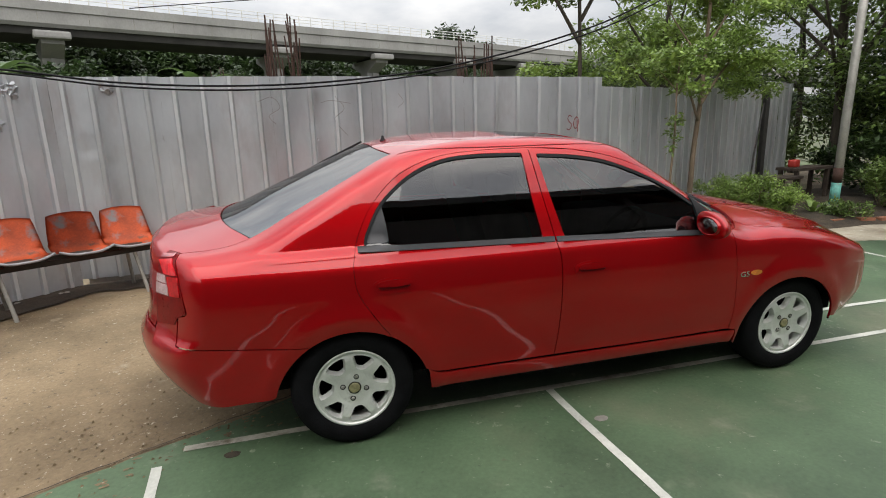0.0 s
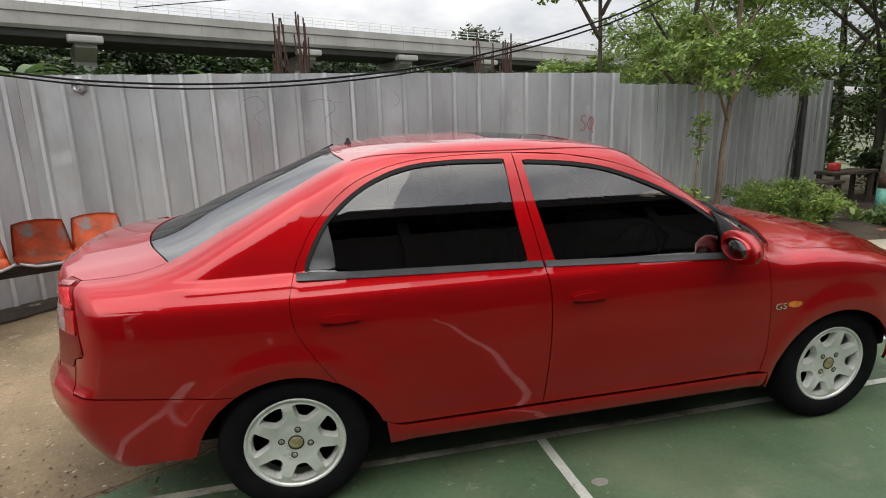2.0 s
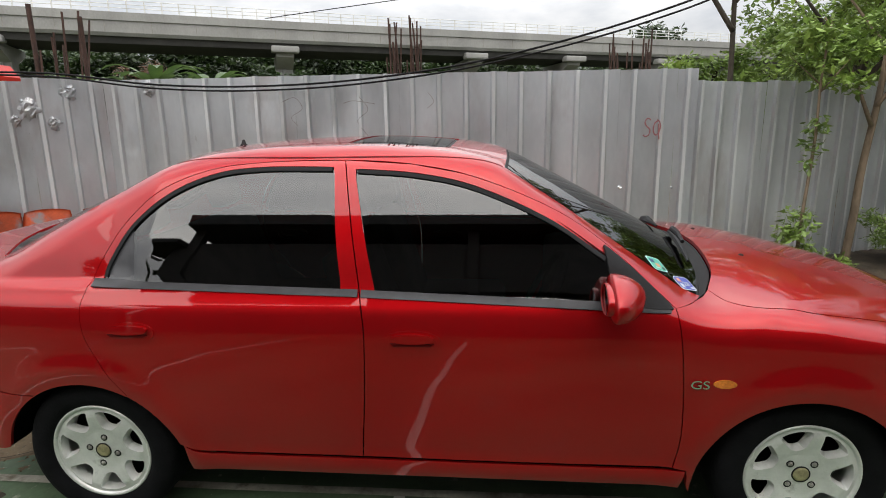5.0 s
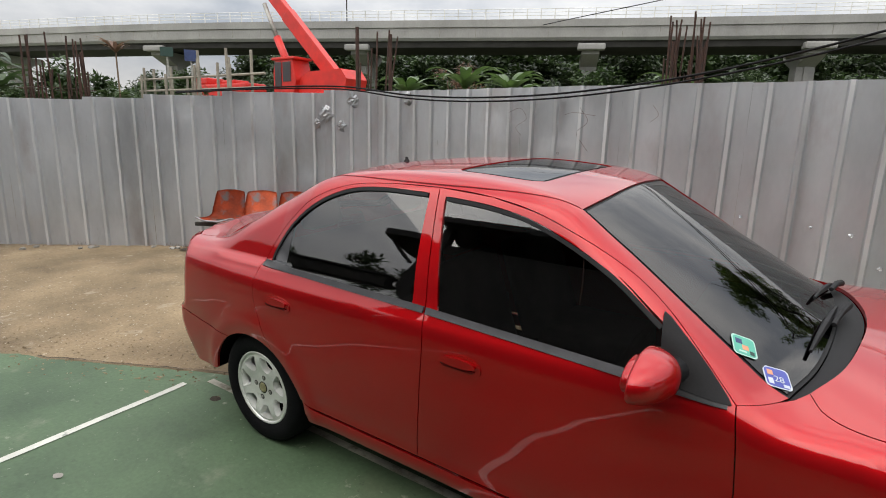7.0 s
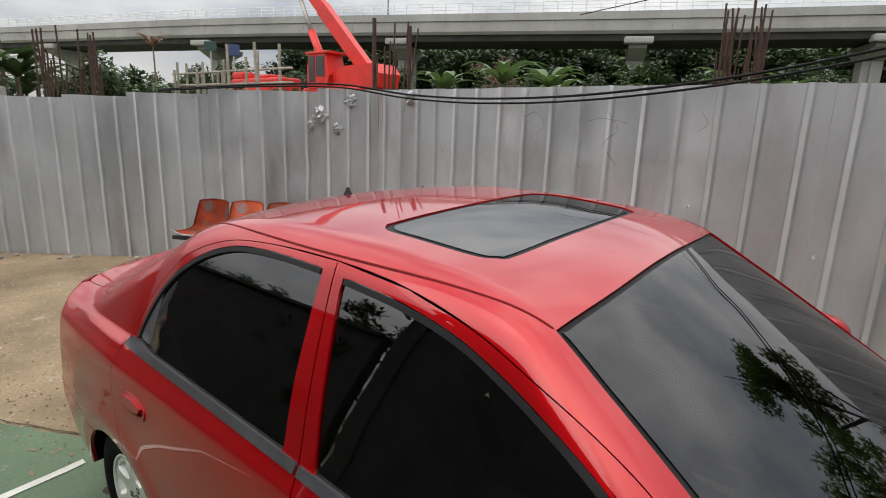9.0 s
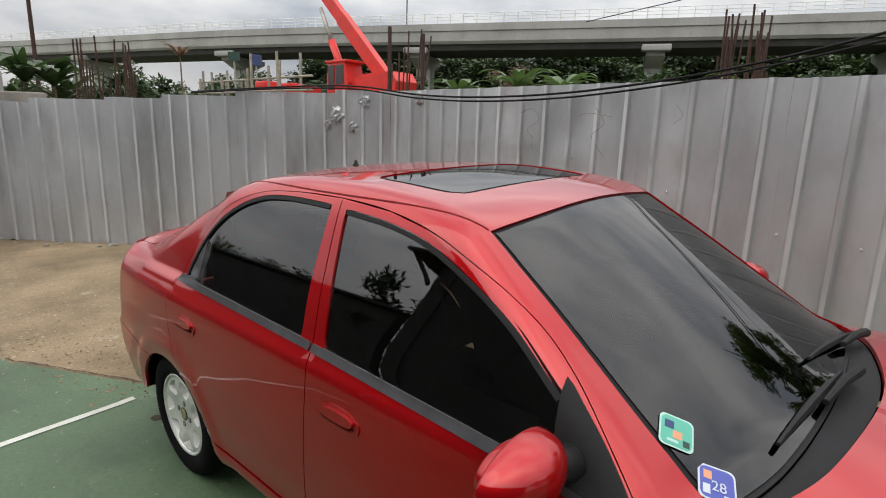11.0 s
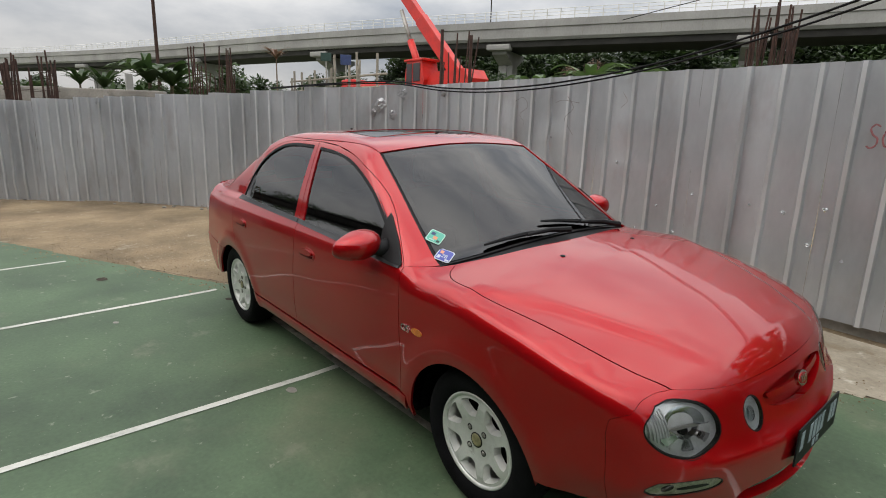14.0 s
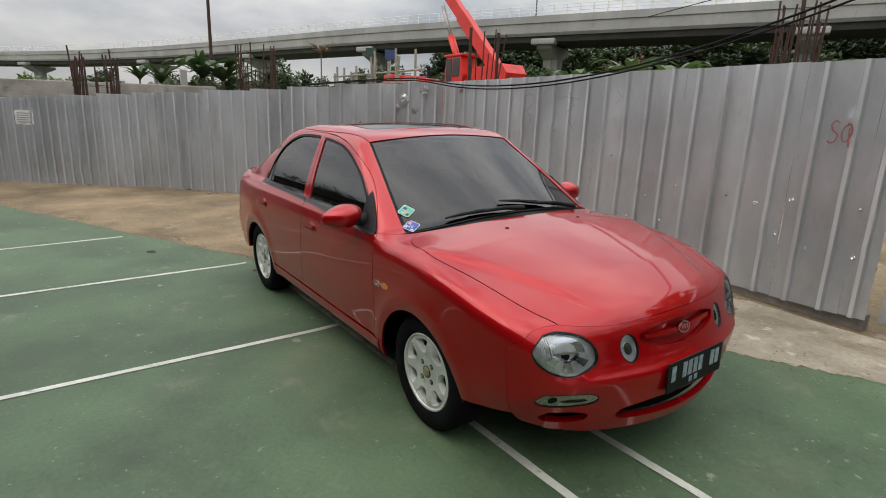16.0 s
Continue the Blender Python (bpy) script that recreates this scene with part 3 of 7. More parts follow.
def fence_run(label, points, tops, bottom=0.07, rib_step=0.245, flip_side=1, dents=1.0):
    """Sheets side by side along a line, each a part, on posts behind them."""
    fence = thing("sheet_fence", label, "fence", kind="structure")
    lengths = [0.0]
    for a, b in zip(points, points[1:]):
        lengths.append(lengths[-1] + math.dist(a, b))

    def at(s):
        for i in range(len(points) - 1):
            if s <= lengths[i + 1] or i == len(points) - 2:
                t = (s - lengths[i]) / (lengths[i + 1] - lengths[i])
                return (points[i][0] + (points[i + 1][0] - points[i][0]) * t, points[i][1] + (points[i + 1][1] - points[i][1]) * t), tops[i] + (tops[i + 1] - tops[i]) * t

    rng = random.Random(len(label))
    for k in range(len(points) - 1):
        step = rib_step[k] if isinstance(rib_step, list) else rib_step
        count = max(1, round((lengths[k + 1] - lengths[k]) / step))
        each = (lengths[k + 1] - lengths[k]) / count
        done = 0
        while done < count:
            take = min(4, count - done)
            if count - done - take == 1:
                take += 1
            (a, za), (b, zb) = at(lengths[k] + done * each + 0.0005), at(lengths[k] + (done + take) * each - 0.0005)
            fence_sheet(fence, a, b, bottom + rng.uniform(-0.01, 0.01), (za + zb) / 2 + rng.uniform(-0.004, 0.004), take, flip_side, dents=dents)
            done += take
    for s in np.arange(0.4, lengths[-1], 1.96):
        (a, za), (b, _) = at(s), at(min(s + 0.1, lengths[-1]))
        d = Vector((b[0] - a[0], b[1] - a[1], 0)).normalized()
        n = Vector((d.y, -d.x, 0)) * flip_side
        bm = bmesh.new()
        c = Vector((*a, 0)) - n * 0.06
        box(bm, (-0.025, -0.02, -0.06), (0.025, 0.02, za - 0.08), 0.003, Matrix.Translation(c))
        part("fence_post", bm, DARK_METAL, fence)
    for z in (0.55, 1.55):
        bm = bmesh.new()
        tube(bm, [Vector((*at(s)[0], z)) - Vector((0, 0, 0)) + Vector((0, 0.08, 0)) for s in np.linspace(0.02, lengths[-1] - 0.02, 24)], 0.014, 6)
        part("fence_rail", bm, DARK_METAL, fence)
    return fence


main_fence = fence_run("grey galvanised corrugated sheet fence with dents and faint stains", [(-3.54, 2.62), (-2.625, 2.613), (1.875, 2.567), (2.05, 2.565)], [2.045, 2.043, 2.021, 2.02], 0.17, 0.25)
left_fence = fence_run("grey corrugated sheet fence with torn, scratched upper edge", [(-11.3, -5.4), (-9.87, -3.1), (-8.08, -0.56), (-6.05, 1.13), (-4.03, 2.22), (-3.54, 2.62)], [1.50, 1.60, 1.80, 1.93, 2.04, 2.045], 0.06, [0.167, 0.167, 0.245, 0.245, 0.245])
fence_run("duller corrugated sheet fence behind the small tree", [(2.07, 2.80), (4.0, 3.64), (6.60, 4.775)], [1.93, 1.96, 2.01], 0.12, dents=0.6)
fence_run("pale corrugated sheet fence end in the shade", [(6.70, 4.82), (7.28, 5.05), (7.80, 5.26)], [2.14, 2.14, 2.13], 0.05, dents=0.6)

# An added low block stands in for the dark gap below the main fence.
bm = bmesh.new()
box(bm, (-3.5, 2.655, -0.05), (2.03, 2.75, 0.19), 0.01)
tagged(part("fence_plinth", bm, CONCRETE_OLD), "added low block standing in for the dark gap under the sheet fence", "plinth", kind="structure")

# Torn, bent flaps near the fence corner, and the marks scratched in the sheet.


def flap(x, y, z, size, turn, tilt):
    bm = bmesh.new()
    n = 9
    g = []
    for j in range(n + 1):
        row = []
        for i in range(n + 1):
            u, v = 2 * i / n - 1, 2 * j / n - 1
            edge = max(abs(u), abs(v))
            wob = 1 + 0.45 * noise.noise((3 * u + x * 9, 3 * v, z * 7)) * edge
            crumple = 0.020 * noise.noise((2.4 * u + x * 5, 2.4 * v, 3.0 + z)) - 0.016 + 0.022 * edge**3
            row.append(bm.verts.new((0.5 * size * u * wob * (1 - 0.25 * abs(v)), crumple, 0.6 * size * v * wob * (1 - 0.3 * abs(u)))))
        g.append(row)
    for a, b in zip(g, g[1:]):
        for i in range(n):
            bm.faces.new((a[i], a[i + 1], b[i + 1], b[i]))
    bmesh.ops.solidify(bm, geom=list(bm.faces), thickness=0.0015)
    bmesh.ops.transform(bm, matrix=pose(x, y, z, tilt, 0, turn), verts=bm.verts)
    return part("torn_flap", bm, SHEET, left_fence if x < -3.6 else main_fence, "bent shiny torn edge")


flap(-3.07, 2.60, 1.955, 0.13, 0, 0)
flap(-4.00, 2.215, 1.76, 0.17, 30, 0)
flap(-3.86, 2.335, 1.64, 0.11, 38, 0)
flap(-4.10, 2.16, 1.66, 0.10, 28, 0)
flap(-3.76, 2.42, 1.92, 0.14, 38, 0)
flap(-8.15, -0.64, 1.72, 0.12, 50, 0)


def fence_dent(x, z, r):
    y = 2.60 - (x + 1.0) * 0.0115 - 0.014
    bm = bmesh.new()
    lathe(bm, [(0.0, 0.012), (r * 0.35, 0.006), (r * 0.7, -0.004), (r, 0.004)], 9, "y", Matrix.Translation((x, y, z)))
    for v in bm.verts:
        v.co += Vector((rng.uniform(-0.3, 0.3) * r, 0, rng.uniform(-0.3, 0.3) * r))
    part("dent_mark", bm, SHEET_BARE, main_fence, "shiny creased dent")


for x, z in [(-0.36, 1.20), (0.10, 0.84), (0.42, 0.98), (0.28, 0.62), (0.9, 0.95), (1.15, 0.92), (1.42, 0.98), (1.58, 0.62), (1.88, 0.97), (1.9, 0.62), (0.75, 0.66), (-1.2, 1.42), (-0.1, 0.6), (1.35, 0.70)]:
    fence_dent(x, z, rng.uniform(0.008, 0.018))


def squeezed(points):
    return [(1.665 + 0.68 * (x - 1.675), z + 0.02) for x, z in points]


def sprayed(points, name="scrawl", width=0.006, mat_=None):
    """A hand-drawn stroke on the main fence, from (x, z) points."""
    pts = spline(points, 0.012)
    bm = bmesh.new()
    tube(bm, [(x, 2.60 - (x + 1.0) * 0.0115 - 0.036, z) for x, z in pts], width, 5)
    bmesh.ops.scale(bm, vec=(1, 0.25, 1), space=Matrix.Translation((0, -(2.60 - (points[0][0] + 1.0) * 0.0115 - 0.036), 0)), verts=bm.verts)
    return part(name, bm, mat_ or MARKER, main_fence, "thin dark red scrawl")


sprayed(squeezed([(1.66, 1.56), (1.62, 1.575), (1.585, 1.545), (1.61, 1.505), (1.65, 1.48), (1.645, 1.435), (1.60, 1.415), (1.57, 1.43)]))
sprayed(squeezed([(1.755, 1.555), (1.71, 1.53), (1.695, 1.475), (1.72, 1.43), (1.76, 1.44), (1.785, 1.495), (1.77, 1.545), (1.735, 1.56)]))
sprayed(squeezed([(1.76, 1.525), (1.765, 1.455), (1.775, 1.39)]))
for pts in ([(-1.75, 1.80), (-1.62, 1.84), (-1.55, 1.74), (-1.66, 1.66), (-1.60, 1.58)], [(-1.0, 1.84), (-0.92, 1.72), (-1.02, 1.62), (-0.96, 1.52), (-0.9, 1.45)], [(-1.15, 1.78), (-1.05, 1.80), (-0.85, 1.77)], [(-0.35, 1.86), (-0.30, 1.78), (-0.36, 1.72)]):
    sprayed(pts, "scratch", 0.0022, SCRATCH)

# A weathered notice on the far part of the left fence.
bm = bmesh.new()
box(bm, (-0.17, -0.004, 0), (0.17, 0.002, 0.26), 0.002)
note = tagged(part("notice", bm, PAPER), "weathered white notice fixed to the sheet fence", "sign")
note.matrix_world = pose(-9.50, -2.615, 1.14, 0, 0, 54.8)
for k in range(5):
    bm = bmesh.new()
    box(bm, (-0.13, -0.006, 0.04 + 0.04 * k), (0.13 - 0.05 * (k % 2), -0.0045, 0.055 + 0.04 * k))
    part("notice_bar", bm, CONCRETE_OLD, note)

# ---------------------------------------------------------------- cables along the fence


def cable(points, r):
    bm = bmesh.new()
    tube(bm, spline(points, 0.15), r, 7)
    tagged(part("cable", bm, CABLE, smooth=True), "black cable slung slack along the fence top", "cable", "slack cables")


cable([(-5.6, 1.30, 1.99), (-4.6, 1.86, 2.06), (-3.83, 2.34, 2.085), (-2.98, 2.50, 1.985), (-2.02, 2.50, 1.945), (-0.95, 2.50, 1.985), (0.23, 2.50, 2.135), (1.53, 2.50, 2.445), (2.59, 2.50, 2.845), (4.6, 2.55, 3.9), (7.5, 2.65, 5.7)], 0.0095)
cable([(-5.6, 1.29, 1.98), (-4.6, 1.84, 2.04), (-3.83, 2.32, 2.055), (-2.98, 2.48, 1.95), (-2.02, 2.48, 1.905), (-0.95, 2.48, 1.945), (0.23, 2.48, 2.095), (1.53, 2.48, 2.39), (2.59, 2.48, 2.785), (4.6, 2.53, 3.8), (7.5, 2.65, 5.55)], 0.0085)

cable([(-4.0, 8.0, 3.7), (1.2, 8.0, 4.25), (4.0, 8.0, 4.9), (10, 8, 6.6)], 0.008)

# ---------------------------------------------------------------- orange shell seats on a steel bench
bench_dir = Vector((0.858, 0.513, 0))
bench_turn = math.degrees(math.atan2(0.513, 0.858))
bench = thing("seat_frame", "dark steel bench frame on splayed legs by the fence", "bench frame")
bm = bmesh.new()
for off in (-0.10, 0.12):
    box(bm, (-0.18, off - 0.02, 0.375), (2.25, off + 0.02, 0.418), 0.004)
part("beam", bm, DARK_METAL, bench)
for k in (0.12, 1.12, 2.10):
    for off, foot in ((-0.10, -0.20), (0.12, 0.22)):
        bm = bmesh.new()
        tube(bm, [(k, off, 0.39), (k + 0.05, foot, -0.03)], 0.016, 8)
        part("leg", bm, GALV, bench)
bench.matrix_world = pose(-4.79, 1.19, 0.10, 0, 0, bench_turn)


def shell_seat():
    st = thing("shell_seat", "faded orange moulded plastic seat on a steel bench", "seat", group="orange seats")
    n, m = 16, 18
    prof = spline([(-0.23, 0.455), (-0.10, 0.435), (0.06, 0.43), (0.13, 0.46), (0.175, 0.54), (0.215, 0.65), (0.24, 0.74), (0.245, 0.765)], 0.02)
    g, bm = [], bmesh.new()
    for i in range(m + 1):
        f = i / m * (len(prof) - 1)
        a, t = int(min(f, len(prof) - 2)), 0
        t = f - a
        y, z = prof[a] * (1 - t) + prof[a + 1] * t
        half = 0.208 - 0.035 * max(0, (z - 0.47) / 0.30) ** 1.2
        row = []
        for j in range(n + 1):
            s = 2 * j / n - 1
            lift = 0.035 * abs(s) ** 3
            row.append(bm.verts.new((half * s, y - (lift if z > 0.48 else 0), z + (lift if z <= 0.48 else 0.0) - 0.02 * s * s * (i / m > 0.9))))
        g.append(row)
    for a, b in zip(g, g[1:]):
        for j in range(n):
            bm.faces.new((a[j], a[j + 1], b[j + 1], b[j]))
    bmesh.ops.solidify(bm, geom=list(bm.faces), thickness=0.006)
    part("shell", bm, ORANGE, st, smooth=True)
    bm = bmesh.new()
    rim = [v for v in spline([(-0.205, -0.215, 0.49), (-0.1, -0.232, 0.458), (0.0, -0.235, 0.454), (0.1, -0.232, 0.458), (0.205, -0.215, 0.49)], 0.03)]
    tube(bm, rim, 0.011, 8)
    part("front_edge", bm, ORANGE_BACK, st, "dusty grey front edge", smooth=True)
    bm = bmesh.new()
    box(bm, (-0.12, -0.12, 0.415), (0.12, 0.14, 0.432), 0.003)
    part("bracket", bm, DARK_METAL, st)
    return st


first = shell_seat()
for i in range(6):
    c = Vector((-4.79, 1.19, 0.10)) + bench_dir * (0.10, 0.50, 0.89, 1.28, 1.72, 2.12)[i]
    m = pose(c.x, c.y, c.z, 0, 0, bench_turn + (-3, 2, -2, 3, 1, -2)[i])
    if i == 0:
        first.matrix_world = m
    else:
        copy_thing(first, m)

# Dark soil under the bench, at the fence foot.
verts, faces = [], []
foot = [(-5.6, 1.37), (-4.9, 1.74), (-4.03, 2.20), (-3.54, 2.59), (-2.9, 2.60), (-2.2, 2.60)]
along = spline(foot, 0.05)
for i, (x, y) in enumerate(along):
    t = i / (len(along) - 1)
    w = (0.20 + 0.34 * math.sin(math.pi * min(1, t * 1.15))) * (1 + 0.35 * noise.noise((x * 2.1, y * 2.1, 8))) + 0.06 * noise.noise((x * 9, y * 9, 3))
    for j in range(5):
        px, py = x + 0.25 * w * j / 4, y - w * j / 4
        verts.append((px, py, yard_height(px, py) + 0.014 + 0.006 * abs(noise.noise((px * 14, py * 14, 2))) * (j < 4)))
for i in range(len(along) - 1):
    for j in range(4):
        a = i * 5 + j
        faces.append((a, a + 1, a + 6, a + 5))
tagged(from_data("damp_soil", verts, faces, SOIL, smooth=True), "dark soil strip along the fence foot", "ground", kind="structure")

# ---------------------------------------------------------------- rubble and weeds at the fence foot
for i in range(18):
    t = rng.random()
    if i < 18:
        x, y = -8.2 + 5.0 * t, 0
        y = np.interp(x, [-8.08, -6.05, -4.03, -3.3], [-0.56, 1.13, 2.22, 2.62]) - rng.uniform(0.08, 0.3)
    else:
        x = 0.5 + 1.6 * t
        y = 2.55 - rng.uniform(0.08, 0.22)
    bm = bmesh.new()
    bmesh.ops.create_icosphere(bm, subdivisions=2, radius=rng.uniform(0.02, 0.045))
    for v in bm.verts:
        v.co = v.co * (1 + 0.5 * noise.noise(v.co * 30 + Vector((i, 0, 0))))
        v.co.z *= 0.6
    bmesh.ops.translate(bm, verts=bm.verts, vec=(x, y, yard_height(x, y) + 0.01))
    tagged(part("rubble_stone", bm, CONCRETE_OLD), "small lump of rubble at the fence foot", "stone", "rubble")
verts, faces = [], []
for i in range(500):
    x = rng.uniform(-8.3, -3.6)
    y = np.interp(x, [-8.08, -6.05, -4.03, -3.3], [-0.56, 1.13, 2.22, 2.62]) - abs(rng.gauss(0.03, 0.06))
    if noise.noise((x * 1.5, 4, 2)) < 0.0:
        continue
    a, h, z = rng.uniform(0, 6.28), rng.uniform(0.02, 0.08), yard_height(x, y)
    k = len(verts)
    verts += [(x - 0.004, y, z), (x + 0.004, y, z), (x + 0.4 * h * math.cos(a), y + 0.4 * h * math.sin(a), z + h)]
    faces.append((k, k + 1, k + 2))
tagged(from_data("weeds", verts, faces, LEAF_DRY), "dry weeds along the fence foot", "weeds", kind="stuff")

# ---------------------------------------------------------------- plants


def leaf_mesh(rng, spots, count, size, long=2.2, droop=0.3):
    """Many small folded leaves scattered in clumps; spots: (x, y, z, radius, squash)."""
    verts, faces = [], []
    weights = [s[3] ** 2 for s in spots]
    for _ in range(count):
        sx, sy, sz, r, q = rng.choices(spots, weights)[0]
        a, b, rad = rng.uniform(0, 6.283), math.acos(rng.uniform(-1, 1)), r * rng.random() ** 0.45
        c = Vector((sx + rad * math.sin(b) * math.cos(a), sy + rad * math.sin(b) * math.sin(a), sz + q * rad * math.cos(b)))
        d = Vector((rng.gauss(0, 1), rng.gauss(0, 1), rng.gauss(-droop, 0.5))).normalized()
        w = d.cross((rng.gauss(0, 0.4), rng.gauss(0, 0.4), 1)).normalized()
        n = d.cross(w)
        s = size * rng.uniform(0.6, 1.3)
        k = len(verts)
        verts += [c, c + d * s * long * 0.5 + w * s * 0.5 + n * s * 0.12, c + d * s * long, c + d * s * long * 0.5 - w * s * 0.5 + n * s * 0.12]
        faces += [(k, k + 1, k + 2), (k, k + 2, k + 3)]
    return verts, faces


def leafy_tree(name, label, base, trunk_pts, trunk_r, limbs, spots, count, size, leaf, bark, long=2.2, seed=1):
    rng = random.Random(seed)
    tree = thing(name, label, "tree", base)
    bm = bmesh.new()
    tube(bm, spline(trunk_pts, 0.12), np.linspace(trunk_r, trunk_r * 0.45, len(spline(trunk_pts, 0.12))).tolist(), 10)
    for pts, r in limbs:
        q = spline(pts, 0.12)
        tube(bm, q, np.linspace(r, r * 0.3, len(q)).tolist(), 6)
    part("trunk", bm, bark, tree, smooth=True)
    v, f = leaf_mesh(rng, spots, count, size, long)
    from_data("crown", v, f, leaf, tree)
    return tree


def cluster(rng, cx, cy, cz, rx, ry, rz, n, r0, r1, q=0.7):
    out = []
    for _ in range(n):
        a, b, k = rng.uniform(0, 6.283), math.acos(rng.uniform(-1, 1)), rng.random() ** 0.5
        out.append((cx + rx * k * math.sin(b) * math.cos(a), cy + ry * k * math.sin(b) * math.sin(a), cz + rz * k * math.cos(b), rng.uniform(r0, r1), q))
    return out


prng = random.Random(11)
# The small tree in front of the duller fence.
spots = cluster(prng, 0.25, 0.15, 3.0, 1.15, 0.9, 1.05, 34, 0.16, 0.34, 0.55) + cluster(prng, -0.3, -0.1, 2.15, 0.85, 0.6, 0.35, 16, 0.12, 0.26, 0.5) + cluster(prng, 0.9, 0.0, 2.2, 0.7, 0.6, 0.5, 14, 0.14, 0.3, 0.5)
leafy_tree("tree", "slim young tree with light feathery green leaves", (3.95, 3.30, 0.10),
           [(0, 0, 0), (0.03, 0, 0.5), (0.06, 0.02, 1.0), (0.13, 0.03, 1.7), (0.18, 0.05, 2.6), (0.25, 0.1, 3.5)], 0.042,
           [([(0.08, 0, 1.4), (-0.25, -0.1, 1.95), (-0.6, -0.2, 2.4)], 0.022), ([(0.1, 0, 1.6), (0.5, 0.05, 2.1), (1.0, 0.1, 2.5)], 0.022), ([(0.16, 0, 2.1), (-0.2, 0.3, 2.8), (-0.4, 0.4, 3.3)], 0.018), ([(0.18, 0, 2.4), (0.7, 0.2, 3.0), (1.0, 0.3, 3.6)], 0.018)],
           spots, 15000, 0.034, LEAF_LIGHT, BARK, 2.3, 3)
# A climbing sapling with a hanging clump, nearer the main fence.
spots = cluster(prng, 0.05, 0.0, 2.05, 0.42, 0.35, 0.35, 10, 0.08, 0.2, 0.6) + [(0.02, 0, 1.25, 0.10, 1.2), (0.05, 0, 1.42, 0.10, 1.0), (0.0, 0, 1.10, 0.07, 1.4)] + cluster(prng, 0.0, 0.0, 0.35, 0.25, 0.2, 0.3, 7, 0.06, 0.14, 0.8)
leafy_tree("sapling", "thin leafy sapling with a hanging dark clump", (3.07, 2.60, 0.10), [(0, 0, 0), (0.01, 0, 0.6), (0.04, 0, 1.3), (0.03, 0, 1.8), (0.06, 0, 2.3)], 0.018,
           [([(0.04, 0, 1.7), (0.3, 0.05, 2.0)], 0.008), ([(0.04, 0, 1.75), (-0.25, 0.0, 2.0)], 0.008)], spots, 1500, 0.038, LEAF_LIGHT, BARK, 2.2, 4)

# Larger trees over and behind the duller fence.
for i, (bx, by, h, w, n, leaf, seed) in enumerate([(5.8, 6.4, 5.0, 1.6, 2600, LEAF_LIGHT, 21), (8.6, 5.0, 6.2, 2.2, 4200, LEAF_MID, 22), (4.0, 7.4, 3.1, 1.1, 3200, LEAF_LIGHT, 23), (10.8, 7.8, 7.0, 2.8, 3600, LEAF_MID, 24), (9.0, 2.4, 6.0, 1.9, 4600, LEAF_LIGHT, 25), (13.0, 3.4, 6.5, 2.4, 3600, LEAF_MID, 26), (7.6, 9.4, 4.6, 2.0, 3200, LEAF_MID, 27), (11.5, 0.5, 6.6, 2.4, 4200, LEAF_MID, 28), (10.4, 5.0, 3.4, 1.7, 3000, LEAF_DARK, 29), (12.8, 6.8, 4.2, 2.0, 2600, LEAF_DARK, 30), (13.0, 1.5, 3.8, 2.2, 3600, LEAF_MID, 131), (9.4, 3.4, 2.4, 1.2, 2600, LEAF_MID, 132)]):
    r = random.Random(seed)
    crown = cluster(r, 0, 0, h * 0.62, w, w, h * 0.34, 40, 0.22 * w, 0.36 * w, 0.6)
    limbs = []
    for k in range(7):
        a = 6.283 * k / 7 + r.uniform(-0.3, 0.3)
        z = h * r.uniform(0.28, 0.5)
        limbs.append(([(0, 0, z), (0.4 * w * math.cos(a), 0.4 * w * math.sin(a), z + 0.15 * h), (0.85 * w * math.cos(a), 0.85 * w * math.sin(a), z + 0.30 * h)], 0.045))
    leafy_tree("tree", "broad leafy tree with a dark trunk beyond the fence" if i != 4 else "leafy tree with light leaves by the garden", (bx, by, -0.05), [(0, 0, 0), (0.1, 0.05, h * 0.3), (0.0, 0.1, h * 0.55), (0.1, 0, h * 0.85)], 0.08, limbs, crown, int(n * 2.2), 0.062, leaf, BARK_DARK, 2.0, seed)


def bush(label, x, y, r, h, n, leaf, size, seed, z=0.02):
    rr = random.Random(seed)
    b = thing("bush", label, "bush", (x, y, z))
    bm = bmesh.new()
    for k in range(6):
        a = 6.283 * k / 6
        tube(bm, [(0, 0, 0), (0.3 * r * math.cos(a), 0.3 * r * math.sin(a), 0.4 * h), (0.6 * r * math.cos(a), 0.6 * r * math.sin(a), 0.75 * h)], [0.008, 0.006, 0.003], 5)
    part("stem", bm, BARK, b)
    v, f = leaf_mesh(rr, cluster(rr, 0, 0, 0.5 * h, r, r, 0.45 * h, 24, 0.2 * r, 0.38 * r, 0.8), n, size, 2.4, -0.2)
    from_data("leaves", v, f, leaf, b)


bush("dense green bush in front of the sheet fence", 4.45, 3.15, 0.46, 0.66, 5200, LEAF_LIGHT, 0.021, 31, 0.09)
bush("dense green bush in front of the sheet fence", 5.0, 3.15, 0.48, 0.62, 5200, LEAF_LIGHT, 0.021, 32, 0.09)
bush("dense green bush in front of the sheet fence", 5.5, 3.1, 0.36, 0.48, 3200, LEAF_LIGHT, 0.020, 33, 0.09)
bush("low dark bush at the garden edge", 6.2, 2.72, 0.28, 0.30, 900, LEAF_MID, 0.030, 34)
bush("leafy garden bush beside the pole", 7.3, 3.0, 0.5, 0.9, 2200, LEAF_MID, 0.034, 35)
bush("leafy garden bush beside the pole", 8.0, 2.4, 0.6, 1.1, 2400, LEAF_LIGHT, 0.036, 36)
